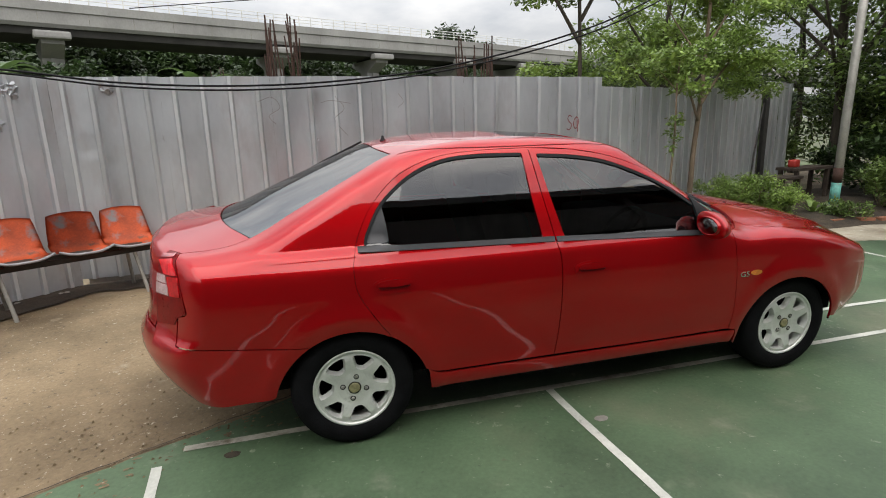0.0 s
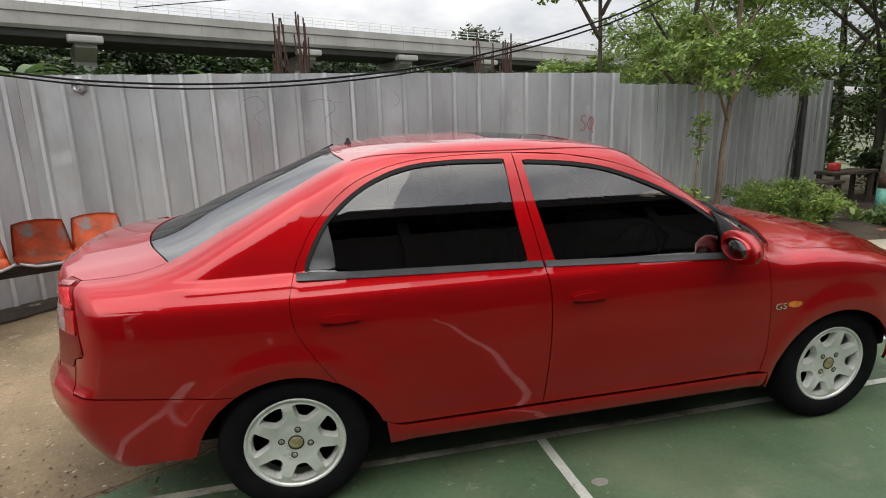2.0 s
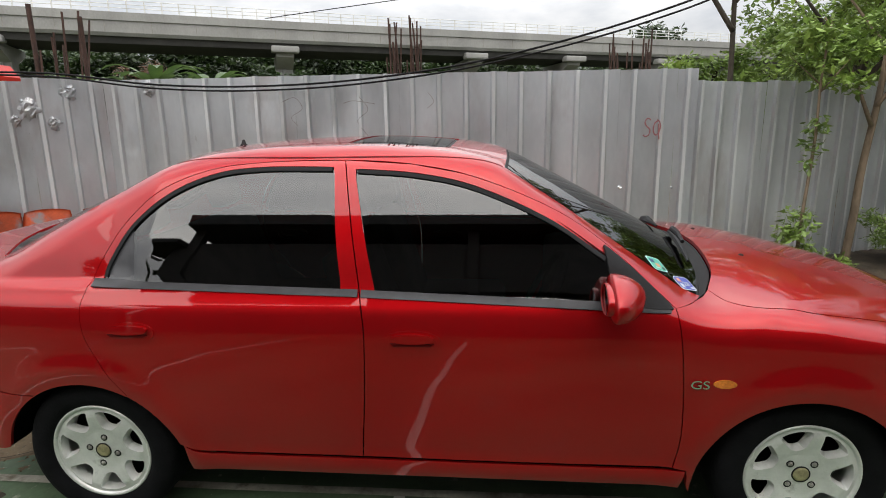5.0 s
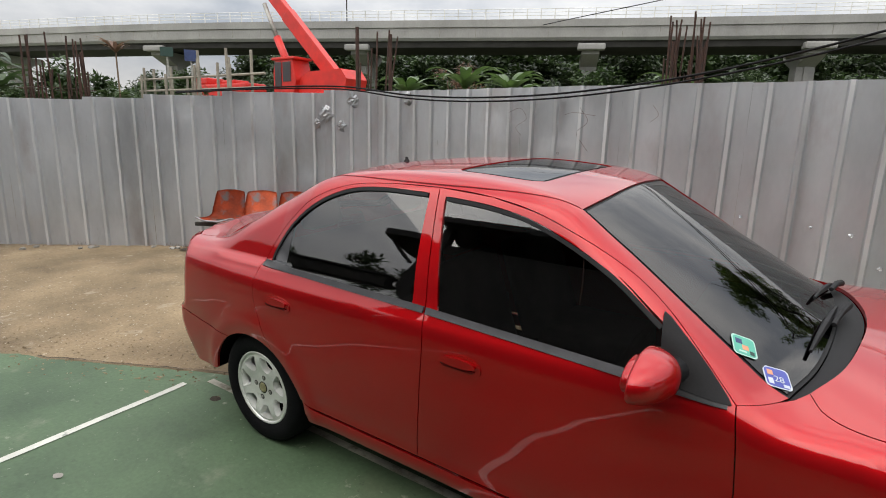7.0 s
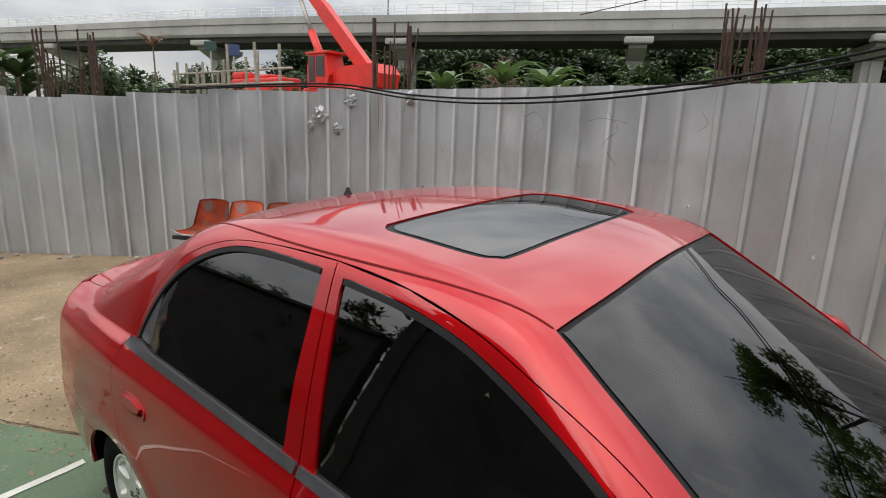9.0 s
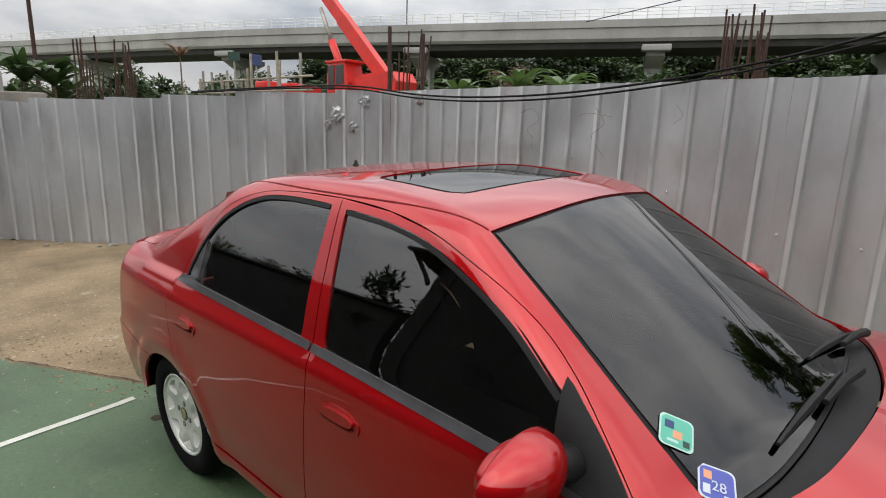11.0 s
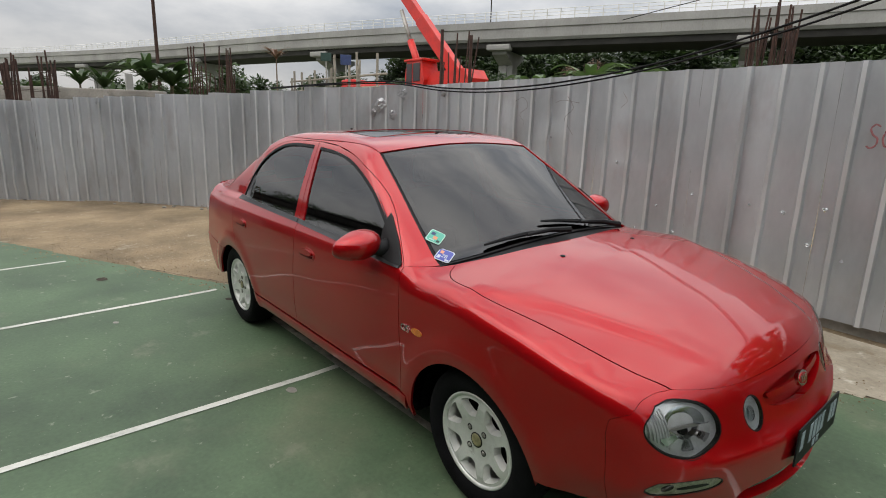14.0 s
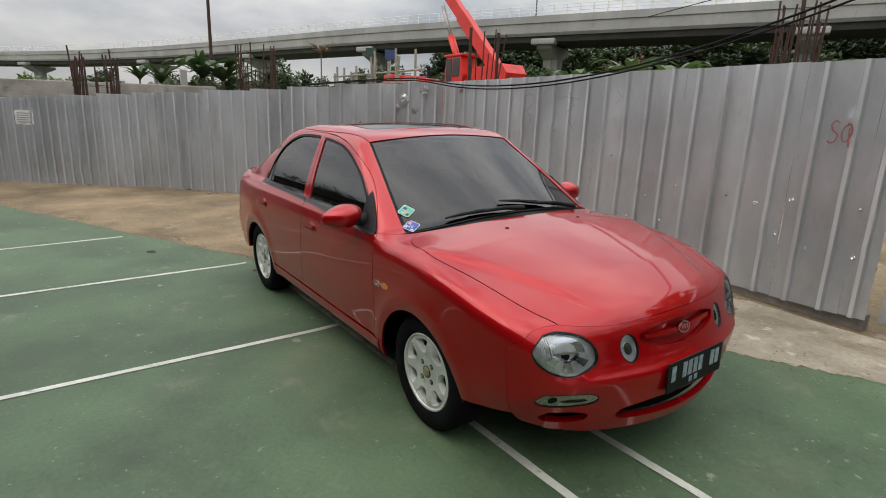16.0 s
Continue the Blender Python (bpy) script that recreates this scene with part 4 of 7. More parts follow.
bush("low weeds at the foot of the sheet fence", 3.3, 2.75, 0.32, 0.36, 800, LEAF_LIGHT, 0.022, 37)
bush("low weeds at the foot of the sheet fence", 2.7, 2.7, 0.24, 0.28, 500, LEAF_MID, 0.022, 38)


for k, (x, y, r, h) in enumerate([(8.6, 4.2, 0.8, 1.5), (9.6, 5.6, 1.2, 2.2), (9.4, 2.6, 0.9, 1.4), (10.6, 3.6, 1.3, 2.3), (11.2, 1.4, 1.3, 2.2), (11.5, 6.5, 1.6, 2.8), (8.3, 3.2, 0.6, 1.0), (8.2, 6.4, 1.0, 2.4), (9.2, 7.4, 1.2, 2.7)]):
    bush("tall dense shrub beyond the garden corner", x, y, r, h, 2600, (LEAF_DARK, LEAF_MID)[k % 2], 0.06, 140 + k)


def blade_plant(name, label, x, y, z, count, length, width, leaf, seed, lean=0.6, stem=0.0):
    """A rosette of long arching blades: agave, palm or banana."""
    rr = random.Random(seed)
    pl = thing(name, label, "plant", (x, y, z))
    if stem:
        bm = bmesh.new()
        tube(bm, [(0, 0, 0), (0.02, 0, stem * 0.5), (0, 0, stem)], [width * 0.35, width * 0.28, width * 0.2], 8)
        part("stem", bm, BARK if width < 0.4 else LEAF_BANANA, pl)
    for k in range(count):
        a = 6.283 * k / count + rr.uniform(-0.3, 0.3)
        L, up = length * rr.uniform(0.7, 1.1), rr.uniform(0.5, 1.2)
        d, w = Vector((math.cos(a), math.sin(a), 0)), Vector((-math.sin(a), math.cos(a), 0))
        verts, faces = [], []
        n = 7
        for i in range(n + 1):
            t = i / n
            c = d * (L * lean * t) + Vector((0, 0, stem + L * (up * t - 0.75 * up * lean * t * t * 1.3)))
            half = width * 0.5 * math.sin(math.pi * min(1, 0.12 + 0.88 * t)) ** 0.7 * rr.uniform(0.85, 1.1)
            verts += [c + w * half + Vector((0, 0, 0.15 * half)), c, c - w * half + Vector((0, 0, 0.15 * half))]
        for i in range(n):
            for j in (0, 1):
                faces.append((3 * i + j, 3 * i + j + 1, 3 * i + j + 4, 3 * i + j + 3))
        from_data("leaf", verts, faces, leaf, pl, smooth=True)
    return pl


blade_plant("agave", "spiky pale green agave in the garden bed", 6.05, 3.1, 0.05, 9, 0.55, 0.07, LEAF_LIGHT, 41)
blade_plant("agave", "spiky pale green agave in the garden bed", 6.5, 3.5, 0.05, 8, 0.5, 0.06, LEAF_LIGHT, 42)

# ---------------------------------------------------------------- garden corner with pole
verts, faces = sheet_grid(2.3, 11, 2.3, 5.2, 40, 16, lambda x, y: 0.11 + 0.03 * noise.noise((x * 2, y * 2, 0)) - 0.25 * max(0, (2.75 + 0.2 * max(0, 5.6 - x)) - y))
tagged(from_data("garden_bed", verts, faces, SOIL, smooth=True), "dark soil bed with plants along the fence", "ground", kind="structure")
bm = bmesh.new()
tube(bm, [(0, 0, -0.05), (0.03, 0.0, 1.5), (0.16, 0.0, 6.5)], [0.062, 0.058, 0.048], 16)
pole = thing("lamp_post", "grey steel post with peeling teal paint at the foot", "post", (6.42, 3.08, 0.02))
part("shaft", bm, GALV, pole, smooth=True)
bm = bmesh.new()
tube(bm, [(0.0, 0, 0.14), (0.008, 0, 0.50)], [0.068, 0.067], 16)
part("painted_foot", bm, TEAL, pole, "peeling teal paint band", smooth=True)
bm = bmesh.new()
tube(bm, [(0.008, 0, 0.50), (0.014, 0, 0.72)], [0.0665, 0.066], 16)
part("rust_band", bm, RUST, pole, "rust-stained band", smooth=True)
bm = bmesh.new()
box(bm, (-0.15, -0.15, -0.05), (0.15, 0.15, 0.17), 0.03)
part("footing", bm, CONCRETE_OLD, pole, "rough concrete footing")


def crude_bench(x, y, turn, length, top, label):
    b = thing("garden_bench", label, "bench", (x, y, 0.03))
    for k in range(3):
        bm = bmesh.new()
        box(bm, (-length / 2, -0.2 + 0.14 * k, top - 0.05), (length / 2, -0.08 + 0.14 * k, top), 0.008)
        part("slat", bm, WOOD_DARK, b)
    for sx in (-1, 1):
        for sy in (-1, 1):
            bm = bmesh.new()
            box(bm, (sx * (length / 2 - 0.06) - 0.03, sy * 0.14 - 0.03, 0), (sx * (length / 2 - 0.06) + 0.03, sy * 0.14 + 0.03, top - 0.05), 0.005)
            part("leg", bm, WOOD_DARK, b)
    b.rotation_euler = (0, 0, radians(turn))


crude_bench(6.55, 4.15, 15, 0.6, 0.50, "low dark weathered wooden bench")
crude_bench(7.25, 4.35, 10, 1.0, 0.62, "dark weathered wooden bench in the shade")
bm = bmesh.new()
box(bm, (-0.09, -0.07, 0), (0.09, 0.07, 0.13), 0.03)
red_bag = tagged(part("bag", bm, RED_CLOTH, smooth=True), "small red plastic bag on the dark bench", "bag")
red_bag.matrix_world = pose(7.0, 4.35, 0.65, 0, 0, 20)
for k, (x, y) in enumerate([(6.35, 2.52), (6.62, 2.46), (6.98, 2.42), (7.25, 2.38), (7.5, 2.32), (5.9, 2.60), (5.55, 2.70)]):
    bm = bmesh.new()
    box(bm, (-0.11, -0.05, 0), (0.11, 0.05, 0.075), 0.008)
    bb = tagged(part("brick", bm, BRICK), "worn red brick edging the garden bed", "brick", "bed edging")
    bb.matrix_world = pose(x, y, 0.0, 0, 0, -12 + 9 * (k % 3))
for x, y, r, h in [(7.25, 2.72, 0.13, 0.22), (7.6, 2.75, 0.11, 0.20)]:
    bm = bmesh.new()
    lathe(bm, [(0.0, 0.0), (r * 0.7, 0.0), (r * 0.95, h * 0.85), (r * 1.08, h * 0.86), (r * 1.08, h), (r * 0.95, h), (r * 0.9, h * 0.9), (0, h * 0.88)], 20, "z")
    pot = tagged(part("flower_pot", bm, TERRACOTTA, smooth=True), "terracotta flower pot at the garden edge", "pot")
    pot.location = (x, y, 0.03)
bm = bmesh.new()
tube(bm, [(5.75, 4.05, 0.03), (5.98, 4.22, 0.9), (6.25, 4.38, 1.75)], 0.014, 7)
tagged(part("leaning_stick", bm, DARK_METAL), "thin dark stick leaning on the sheet fence", "stick")
bm = bmesh.new()
box(bm, (-0.04, -0.04, -0.05), (0.04, 0.04, 1.95), 0.006, Matrix.Translation((6.63, 4.70, 0)))
tagged(part("fence_end_post", bm, DARK_METAL), "black post between two sheet fences", "post", kind="structure")

# ---------------------------------------------------------------- starter bars of unfinished columns


def rebar_group(x, y, z0, z1, w, n, seed, label="upright rusty reinforcement bars of an unfinished column", thick=0.011, base=True):
    rr = random.Random(seed)
    g = thing("rebar_column", label, "rebar", (x, y, z0), "rebar columns")
    if base:
        bm = bmesh.new()
        box(bm, (-w * 0.6, -w * 0.6, -2.4), (w * 0.6, w * 0.6, 0.0), 0.02)
        part("column_stub", bm, CONCRETE_OLD, g)
    for k in range(n):
        a = 6.283 * k / n
        px, py = w * 0.5 * math.copysign(abs(math.cos(a)) ** 0.5, math.cos(a)), w * 0.5 * math.copysign(abs(math.sin(a)) ** 0.5, math.sin(a))
        h = (z1 - z0) * rr.uniform(0.62, 1.0)
        lx, ly = rr.gauss(0, 0.035) * h, rr.gauss(0, 0.035) * h
        bm = bmesh.new()
        tube(bm, [(px, py, -0.1), (px + 0.4 * lx, py + 0.4 * ly, h * 0.5), (px + lx, py + ly, h)], thick, 6)
        part("bar", bm, RUST, g)
    for k in range(3):
        zz = 0.25 + 0.3 * k
        bm = bmesh.new()
        q = w * 0.53
        tube(bm, [(-q, -q, zz), (q, -q, zz), (q, q, zz), (-q, q, zz), (-q, -q, zz)], 0.006, 5, False)
        part("tie", bm, RUST, g)


rebar_group(-1.5, 8.95, 1.7, 3.85, 0.62, 24, 51, thick=0.017)
rebar_group(-6.28, 5.56, 1.4, 3.4, 0.50, 9, 52, thick=0.015)
for x, y, h in ((-6.03, 5.75, 3.34), (-6.55, 5.41, 3.46)):
    bm = bmesh.new()
    tube(bm, [(x, y, -0.05), (x, y, h)], 0.035, 8)
    tagged(part("steel_post", bm, RUST), "thick rusty steel post behind the fence", "post", "steel posts")
rebar_group(3.85, 12.3, 1.9, 4.1, 0.9, 18, 53, thick=0.02)
rebar_group(-12.0, 2.4, 1.4, 3.3, 0.95, 22, 54, thick=0.017)
rebar_group(-14.2, -1.16, 1.2, 3.0, 1.0, 28, 55, thick=0.019)
rebar_group(-4.6, 24.5, 1.8, 4.6, 1.0, 12, 57, thick=0.02)

# ---------------------------------------------------------------- the flyover
deck_line = spline([(-330, -125), (-210, -22), (-150, 15), (-81, 40.8), (-53, 53.3), (-25, 66.3), (-1.3, 76.5), (37.7, 92.0), (100, 117), (220, 165)], 6.0)
deck_line = [np.array(p) for p in deck_line]
SOFFIT = 13.2
profile = [(-1.2, 0.0), (-0.25, 0.0), (0.0, 0.35), (0.0, 1.55), (0.15, 1.62), (0.15, 2.5), (-0.2, 2.5), (-0.25, 1.8), (-9.0, 1.8), (-9.0, 0.6), (-7.0, 0.0), (-6.0, 0.0)]
flyover = thing("flyover", "long concrete elevated road on hammerhead piers behind the trees", "flyover", (0, 0, 0), kind="structure")
bm = bmesh.new()
rings = []
for i, p in enumerate(deck_line):
    t = deck_line[min(i + 1, len(deck_line) - 1)] - deck_line[max(i - 1, 0)]
    t /= np.linalg.norm(t)
    n = np.array([t[1], -t[0]])
    rings.append([bm.verts.new((p[0] + n[0] * o, p[1] + n[1] * o, SOFFIT + z)) for o, z in profile])
for a, b in zip(rings, rings[1:]):
    for j in range(len(profile)):
        k = (j + 1) % len(profile)
        bm.faces.new((a[j], a[k], b[k], b[j]))
bmesh.ops.recalc_face_normals(bm, faces=bm.faces)
part("deck", bm, CONCRETE, flyover, "pale grey concrete girder and parapet")
# Set-back girders below the pale outer face, painted dark as the deck's shade.
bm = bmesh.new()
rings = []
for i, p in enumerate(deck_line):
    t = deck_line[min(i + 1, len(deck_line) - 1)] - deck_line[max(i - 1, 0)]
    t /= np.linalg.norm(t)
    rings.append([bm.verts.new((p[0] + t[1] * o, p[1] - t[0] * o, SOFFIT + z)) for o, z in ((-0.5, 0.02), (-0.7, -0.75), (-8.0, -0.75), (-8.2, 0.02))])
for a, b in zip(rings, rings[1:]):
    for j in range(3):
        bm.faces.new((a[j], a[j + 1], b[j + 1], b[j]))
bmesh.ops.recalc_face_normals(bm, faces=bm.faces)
part("inner_girders", bm, CONCRETE_DARK, flyover, "inner girders painted with the shade under the deck")


def deck_at(s):
    """The place and the outward way at a share of the deck's length."""
    i = min(int(s), len(deck_line) - 2)
    p = deck_line[i] + (deck_line[i + 1] - deck_line[i]) * (s - i)
    t = (deck_line[i + 1] - deck_line[i]) / np.linalg.norm(deck_line[i + 1] - deck_line[i])
    return p, np.array([t[1], -t[0]]), t


mast_share = min(np.arange(0, len(deck_line) - 1, 0.1), key=lambda q: abs(math.atan2(deck_at(q)[0][1] + 2.2, deck_at(q)[0][0] - 2.4) - radians(136.2)))
bm = bmesh.new()
for z in (2.95, 3.35, 3.75):
    tube(bm, [(deck_at(s)[0][0], deck_at(s)[0][1], SOFFIT + z) for s in np.arange(0, len(deck_line) - 1, 1.0)], 0.045, 5)
part("railing", bm, WHITE, flyover, "white painted railing")
bm = bmesh.new()
for s in np.arange(10, len(deck_line) - 22, 0.34):
    p, n, t = deck_at(s)
    box(bm, (-0.05, -0.05, 2.5), (0.05, 0.05, 3.78), 0, Matrix.Translation((p[0], p[1], SOFFIT)))
posts = part("railing_posts", bm, WHITE, flyover)
posts["kind"] = "stuff"
bm = bmesh.new()
for s in np.arange(8, len(deck_line) - 20, 0.9):
    p, n, t = deck_at(s)
    m = Matrix.Translation((p[0], p[1], SOFFIT)) @ pose(0, 0, 0, 0, 0, math.degrees(math.atan2(t[1], t[0])))
    box(bm, (-0.025, -0.02, 0.4), (0.025, 0.004, 1.54), 0, m)
joints = part("girder_joints", bm, CONCRETE_OLD, flyover)
joints["kind"] = "stuff"
for cx, cy in [(42, 93.8), (28, 88), (13.2, 82.2), (-1.3, 76.6), (-25, 66.5), (-53, 53.6), (-81.5, 41.0), (-112, 30.0), (-147.8, 16.0), (-190, -8)]:
    i = int(np.argmin([np.hypot(p[0] - cx, p[1] - cy) for p in deck_line]))
    p, n, t = deck_at(min(i, len(deck_line) - 2))
    turn = math.degrees(math.atan2(t[1], t[0]))
    m = Matrix.Translation((cx - n[0] * 4.4, cy - n[1] * 4.4, 0)) @ pose(0, 0, 0, 0, 0, turn)
    bm = bmesh.new()
    prof = [(-1.05, -0.1), (-1.05, 10.4), (-3.9, 11.6), (-3.9, 12.2), (3.9, 12.2), (3.9, 11.6), (1.05, 10.4), (1.05, -0.1)]
    a = [bm.verts.new(m @ Vector((-1.05, y, z))) for y, z in prof]
    b = [bm.verts.new(m @ Vector((1.05, y, z))) for y, z in prof]
    bm.faces.new(a)
    bm.faces.new(b[::-1])
    for j in range(len(prof)):
        k = (j + 1) % len(prof)
        bm.faces.new((a[j], b[j], b[k], a[k]))
    box(bm, (-0.25, -1.4, 0), (0.25, -1.04, 10.4), 0, m)
    bmesh.ops.recalc_face_normals(bm, faces=bm.faces)
    pier = part("pier", bm, CONCRETE, flyover)
    bm = bmesh.new()
    box(bm, (-1.7, -4.75, 12.05), (1.7, -3.3, 12.85), 0.22, m)
    part("pier_cap_block", bm, CONCRETE, pier, "pale bearing block")
for s in (mast_share,):
    p, n, t = deck_at(s)
    bm = bmesh.new()
    tube(bm, [(p[0] - n[0] * 2, p[1] - n[1] * 2, SOFFIT + 1.8), (p[0] - n[0] * 2, p[1] - n[1] * 2, SOFFIT + 10)], 0.08, 8)
    part("lamp_mast", bm, DARK_METAL, flyover)
bm = bmesh.new()
tube(bm, [(-38.5, 7.2, -0.05), (-38.5, 7.2, 14)], [0.13, 0.09], 8)
tagged(part("mast", bm, RUST), "tall thin rusty mast beyond the fence", "mast")

# ---------------------------------------------------------------- the red crane
crane = thing("mobile_crane", "red mobile crane with raised lattice-free boom behind the fence", "crane", (-21.9, 17.0, 0.0))
ctx = Matrix.Translation((0, 0, 1.0))
bm = bmesh.new()
box(bm, (-1.2, -0.9, 1.55), (3.1, 0.9, 2.3), 0.06, ctx)
box(bm, (-4.8, -0.95, 1.2), (3.0, 0.95, 1.65), 0.05, ctx)
part("chassis", bm, CRANE_RED, crane)
bm = bmesh.new()
v = [(-0.75, 2.3), (0.75, 2.3), (0.95, 2.9), (0.7, 3.9), (-0.6, 3.9), (-0.75, 3.3)]
a = [bm.verts.new(ctx @ Vector((x, -0.95, z))) for x, z in v]
b = [bm.verts.new(ctx @ Vector((x, 0.1, z))) for x, z in v]
bm.faces.new(a), bm.faces.new(b[::-1])
for j in range(len(v)):
    bm.faces.new((a[j], b[j], b[(j + 1) % len(v)], a[(j + 1) % len(v)]))
bmesh.ops.recalc_face_normals(bm, faces=bm.faces)
cab = part("cab", bm, CRANE_RED, crane, "red crane cab with dark windows")
for x0, x1, z0, z1 in ((-0.62, -0.12, 2.6, 3.8), (-0.02, 0.6, 2.85, 3.8)):
    bm = bmesh.new()
    box(bm, (x0, -0.975, z0), (x1, -0.945, z1), 0.01, ctx)
    part("cab_window", bm, GLASS, cab)
bm = bmesh.new()
box(bm, (-0.8, -1.02, 3.9), (0.9, 0.2, 4.03), 0.04, ctx)
part("cab_roof", bm, CRANE_RED, cab)
bm = bmesh.new()
v = [(0.3, 2.3), (4.0, 2.3), (4.15, 2.9), (3.8, 3.35), (1.6, 3.3), (0.35, 2.8)]
a = [bm.verts.new(ctx @ Vector((x, -0.7, z))) for x, z in v]
b = [bm.verts.new(ctx @ Vector((x, 0.7, z))) for x, z in v]
bm.faces.new(a), bm.faces.new(b[::-1])
for j in range(len(v)):
    bm.faces.new((a[j], b[j], b[(j + 1) % len(v)], a[(j + 1) % len(v)]))
bmesh.ops.recalc_face_normals(bm, faces=bm.faces)
part("turntable", bm, CRANE_RED, crane)
for k, (w, s0, s1) in enumerate(((0.35, 0.0, 4.6), (0.31, 4.4, 8.6), (0.26, 8.4, 13.0))):
    bm = bmesh.new()
    box(bm, (0.0 + s0, -0.6 * w, -w), (s1, 0.6 * w, w), 0.03, ctx @ Matrix.Translation((2.7, 0, 3.1)) @ pose(0, 0, 0, 0, 180 + 43.2, 0))
    part("boom_section", bm, CRANE_RED, crane)
bm = bmesh.new()
tube(bm, [ctx @ Vector((-1.0, -0.4, 5.0)), ctx @ Vector((-1.95, -0.4, 6.8))], [0.11, 0.11], 10)
part("ram_rod", bm, GALV, crane, smooth=True)
bm = bmesh.new()
tube(bm, [ctx @ Vector((0.0, -0.4, 3.3)), ctx @ Vector((-1.05, -0.4, 5.1))], [0.2, 0.2], 12)
part("ram_cylinder", bm, CRANE_RED, crane, smooth=True)
for x in (-3.8, -2.4, 0.6, 2.0):
    for s in (-1, 1):
        bm = bmesh.new()
        lathe(bm, [(0.0, -0.16), (0.3, -0.16), (0.5, -0.16), (0.55, -0.1), (0.55, 0.1), (0.5, 0.16), (0.0, 0.16)], 24, "y", ctx @ Matrix.Translation((x, s * 1.0, 0.5)))
        part("crane_wheel", bm, TYRE, crane, smooth=True)
# Red machine and timber stakes beside it.
bm = bmesh.new()
box(bm, (-22.0, 15.8, 0.0), (-18.6, 18.2, 1.2), 0.05)
tagged(part("earth_mound", bm, SOIL), "raised earth pad below the crane", "mound", kind="structure")
bm = bmesh.new()
box(bm, (-2.1, -0.7, 0.0), (2.9, 0.7, 0.8), 0.1)
box(bm, (-2.1, -0.6, 0.8), (-0.9, 0.6, 1.2), 0.1)
box(bm, (0.4, -0.5, 0.8), (1.6, 0.5, 1.0), 0.08)
digger = tagged(part("generator", bm, CRANE_RED), "long red site machine behind the fence", "machine")
digger.matrix_world = pose(-28.3, 17.0, 3.15, 0, 0, 0)
bm = bmesh.new()
box(bm, (-2.6, -1.2, -0.06), (3.2, 1.2, 3.15), 0.05)
tagged(part("spoil_platform", bm, CONCRETE_OLD), "rough concrete platform on the building site", "platform").matrix_world = pose(-28.3, 17.0, 0, 0, 0, 0)
srng = random.Random(77)
stakes = thing("timber_stakes", "pale timber stakes and rails on the building site", "stakes", (0, 0, 0))
for k in range(17):
    t = k / 16
    x, y = -22.8 + 7.0 * t + srng.uniform(-0.25, 0.25), 9.5 + srng.uniform(-0.4, 0.4)
    bm = bmesh.new()
    h = srng.uniform(3.3, 4.3)
    tube(bm, [(x, y, -0.05), (x + srng.uniform(-0.15, 0.15), y, h)], 0.055, 6)
    part("stake", bm, TIMBER, stakes)
for z in (2.55, 3.0):
    bm = bmesh.new()
    tube(bm, [(-23.0, 9.5, z + 0.4), (-14.7, 9.5, z + 0.35)], 0.045, 6)
    part("stake_rail", bm, TIMBER, stakes)
for x, y, z, w, h, m in ((-55, 28.3, 8.8, 1.2, 0.9, SIGN_GREEN), (-53.2, 29.8, 8.5, 1.2, 1.1, SIGN_BLUE)):
    bm = bmesh.new()
    box(bm, (-w / 2, -0.05, -h / 2), (w / 2, 0.05, h / 2), 0.03)
    sg = tagged(part("road_sign", bm, m), "far road sign board by the flyover", "sign")
    sg.matrix_world = pose(x, y, z, 0, 0, 55)
    bm = bmesh.new()
    box(bm, (-0.08, 0.06, -z), (0.08, 0.2, h / 2))
    part("sign_post", bm, GALV, sg)

# Old concrete wall beyond the far part of the left fence.
bm = bmesh.new()
box(bm, (-7.0, -0.15, -0.05), (5.1, 0.15, 2.2), 0.03)
tagged(part("concrete_wall", bm, CONCRETE_OLD), "stained grey concrete wall behind the sheet fence", "wall", kind="structure").matrix_world = pose(-16.5, -2.6, 0, 0, 0, 58)

# ---------------------------------------------------------------- far trees
far_meshes = []
for k in range(5):
    rr = random.Random(200 + k)
    crown = cluster(rr, 0, 0, 5.6, 3.2, 3.0, 2.9, 42, 0.8, 1.5, 0.75)
    v, f = leaf_mesh(rr, crown, 3800, 0.30, 1.7)
    me = bpy.data.meshes.new("far_crown")
    me.from_pydata([tuple(p) for p in v], [], f)
    me.materials.append((LEAF_FAR, LEAF_DARK, LEAF_FAR, LEAF_FAR, LEAF_DARK)[k])
    bm = bmesh.new()
    tube(bm, [(0, 0, -0.1), (0.2, 0.1, 3.0), (0.0, 0, 6.0)], [0.28, 0.2, 0.1], 8)
    for j in range(4):
        a = 1.57 * j
        tube(bm, [(0.1, 0, 2.6), (1.2 * math.cos(a), 1.2 * math.sin(a), 4.3), (2.2 * math.cos(a), 2.2 * math.sin(a), 5.8)], [0.12, 0.08, 0.03], 6)
    tm = bpy.data.meshes.new("far_trunk")
    bm.to_mesh(tm)
    bm.free()
    tm.materials.append(BARK_DARK)
    far_meshes.append((me, tm))


def far_tree(x, y, s, k, turn, sz=1.0):
    t = thing("tree", "distant leafy tree below the flyover", "tree", (x, y, -0.06), "distant trees")
    for name, me in zip(("crown", "trunk"), far_meshes[k]):
        ob = new(name, me)
        ob.parent = t
    t.rotation_euler, t.scale = (0, 0, turn), (s, s, s * sz)


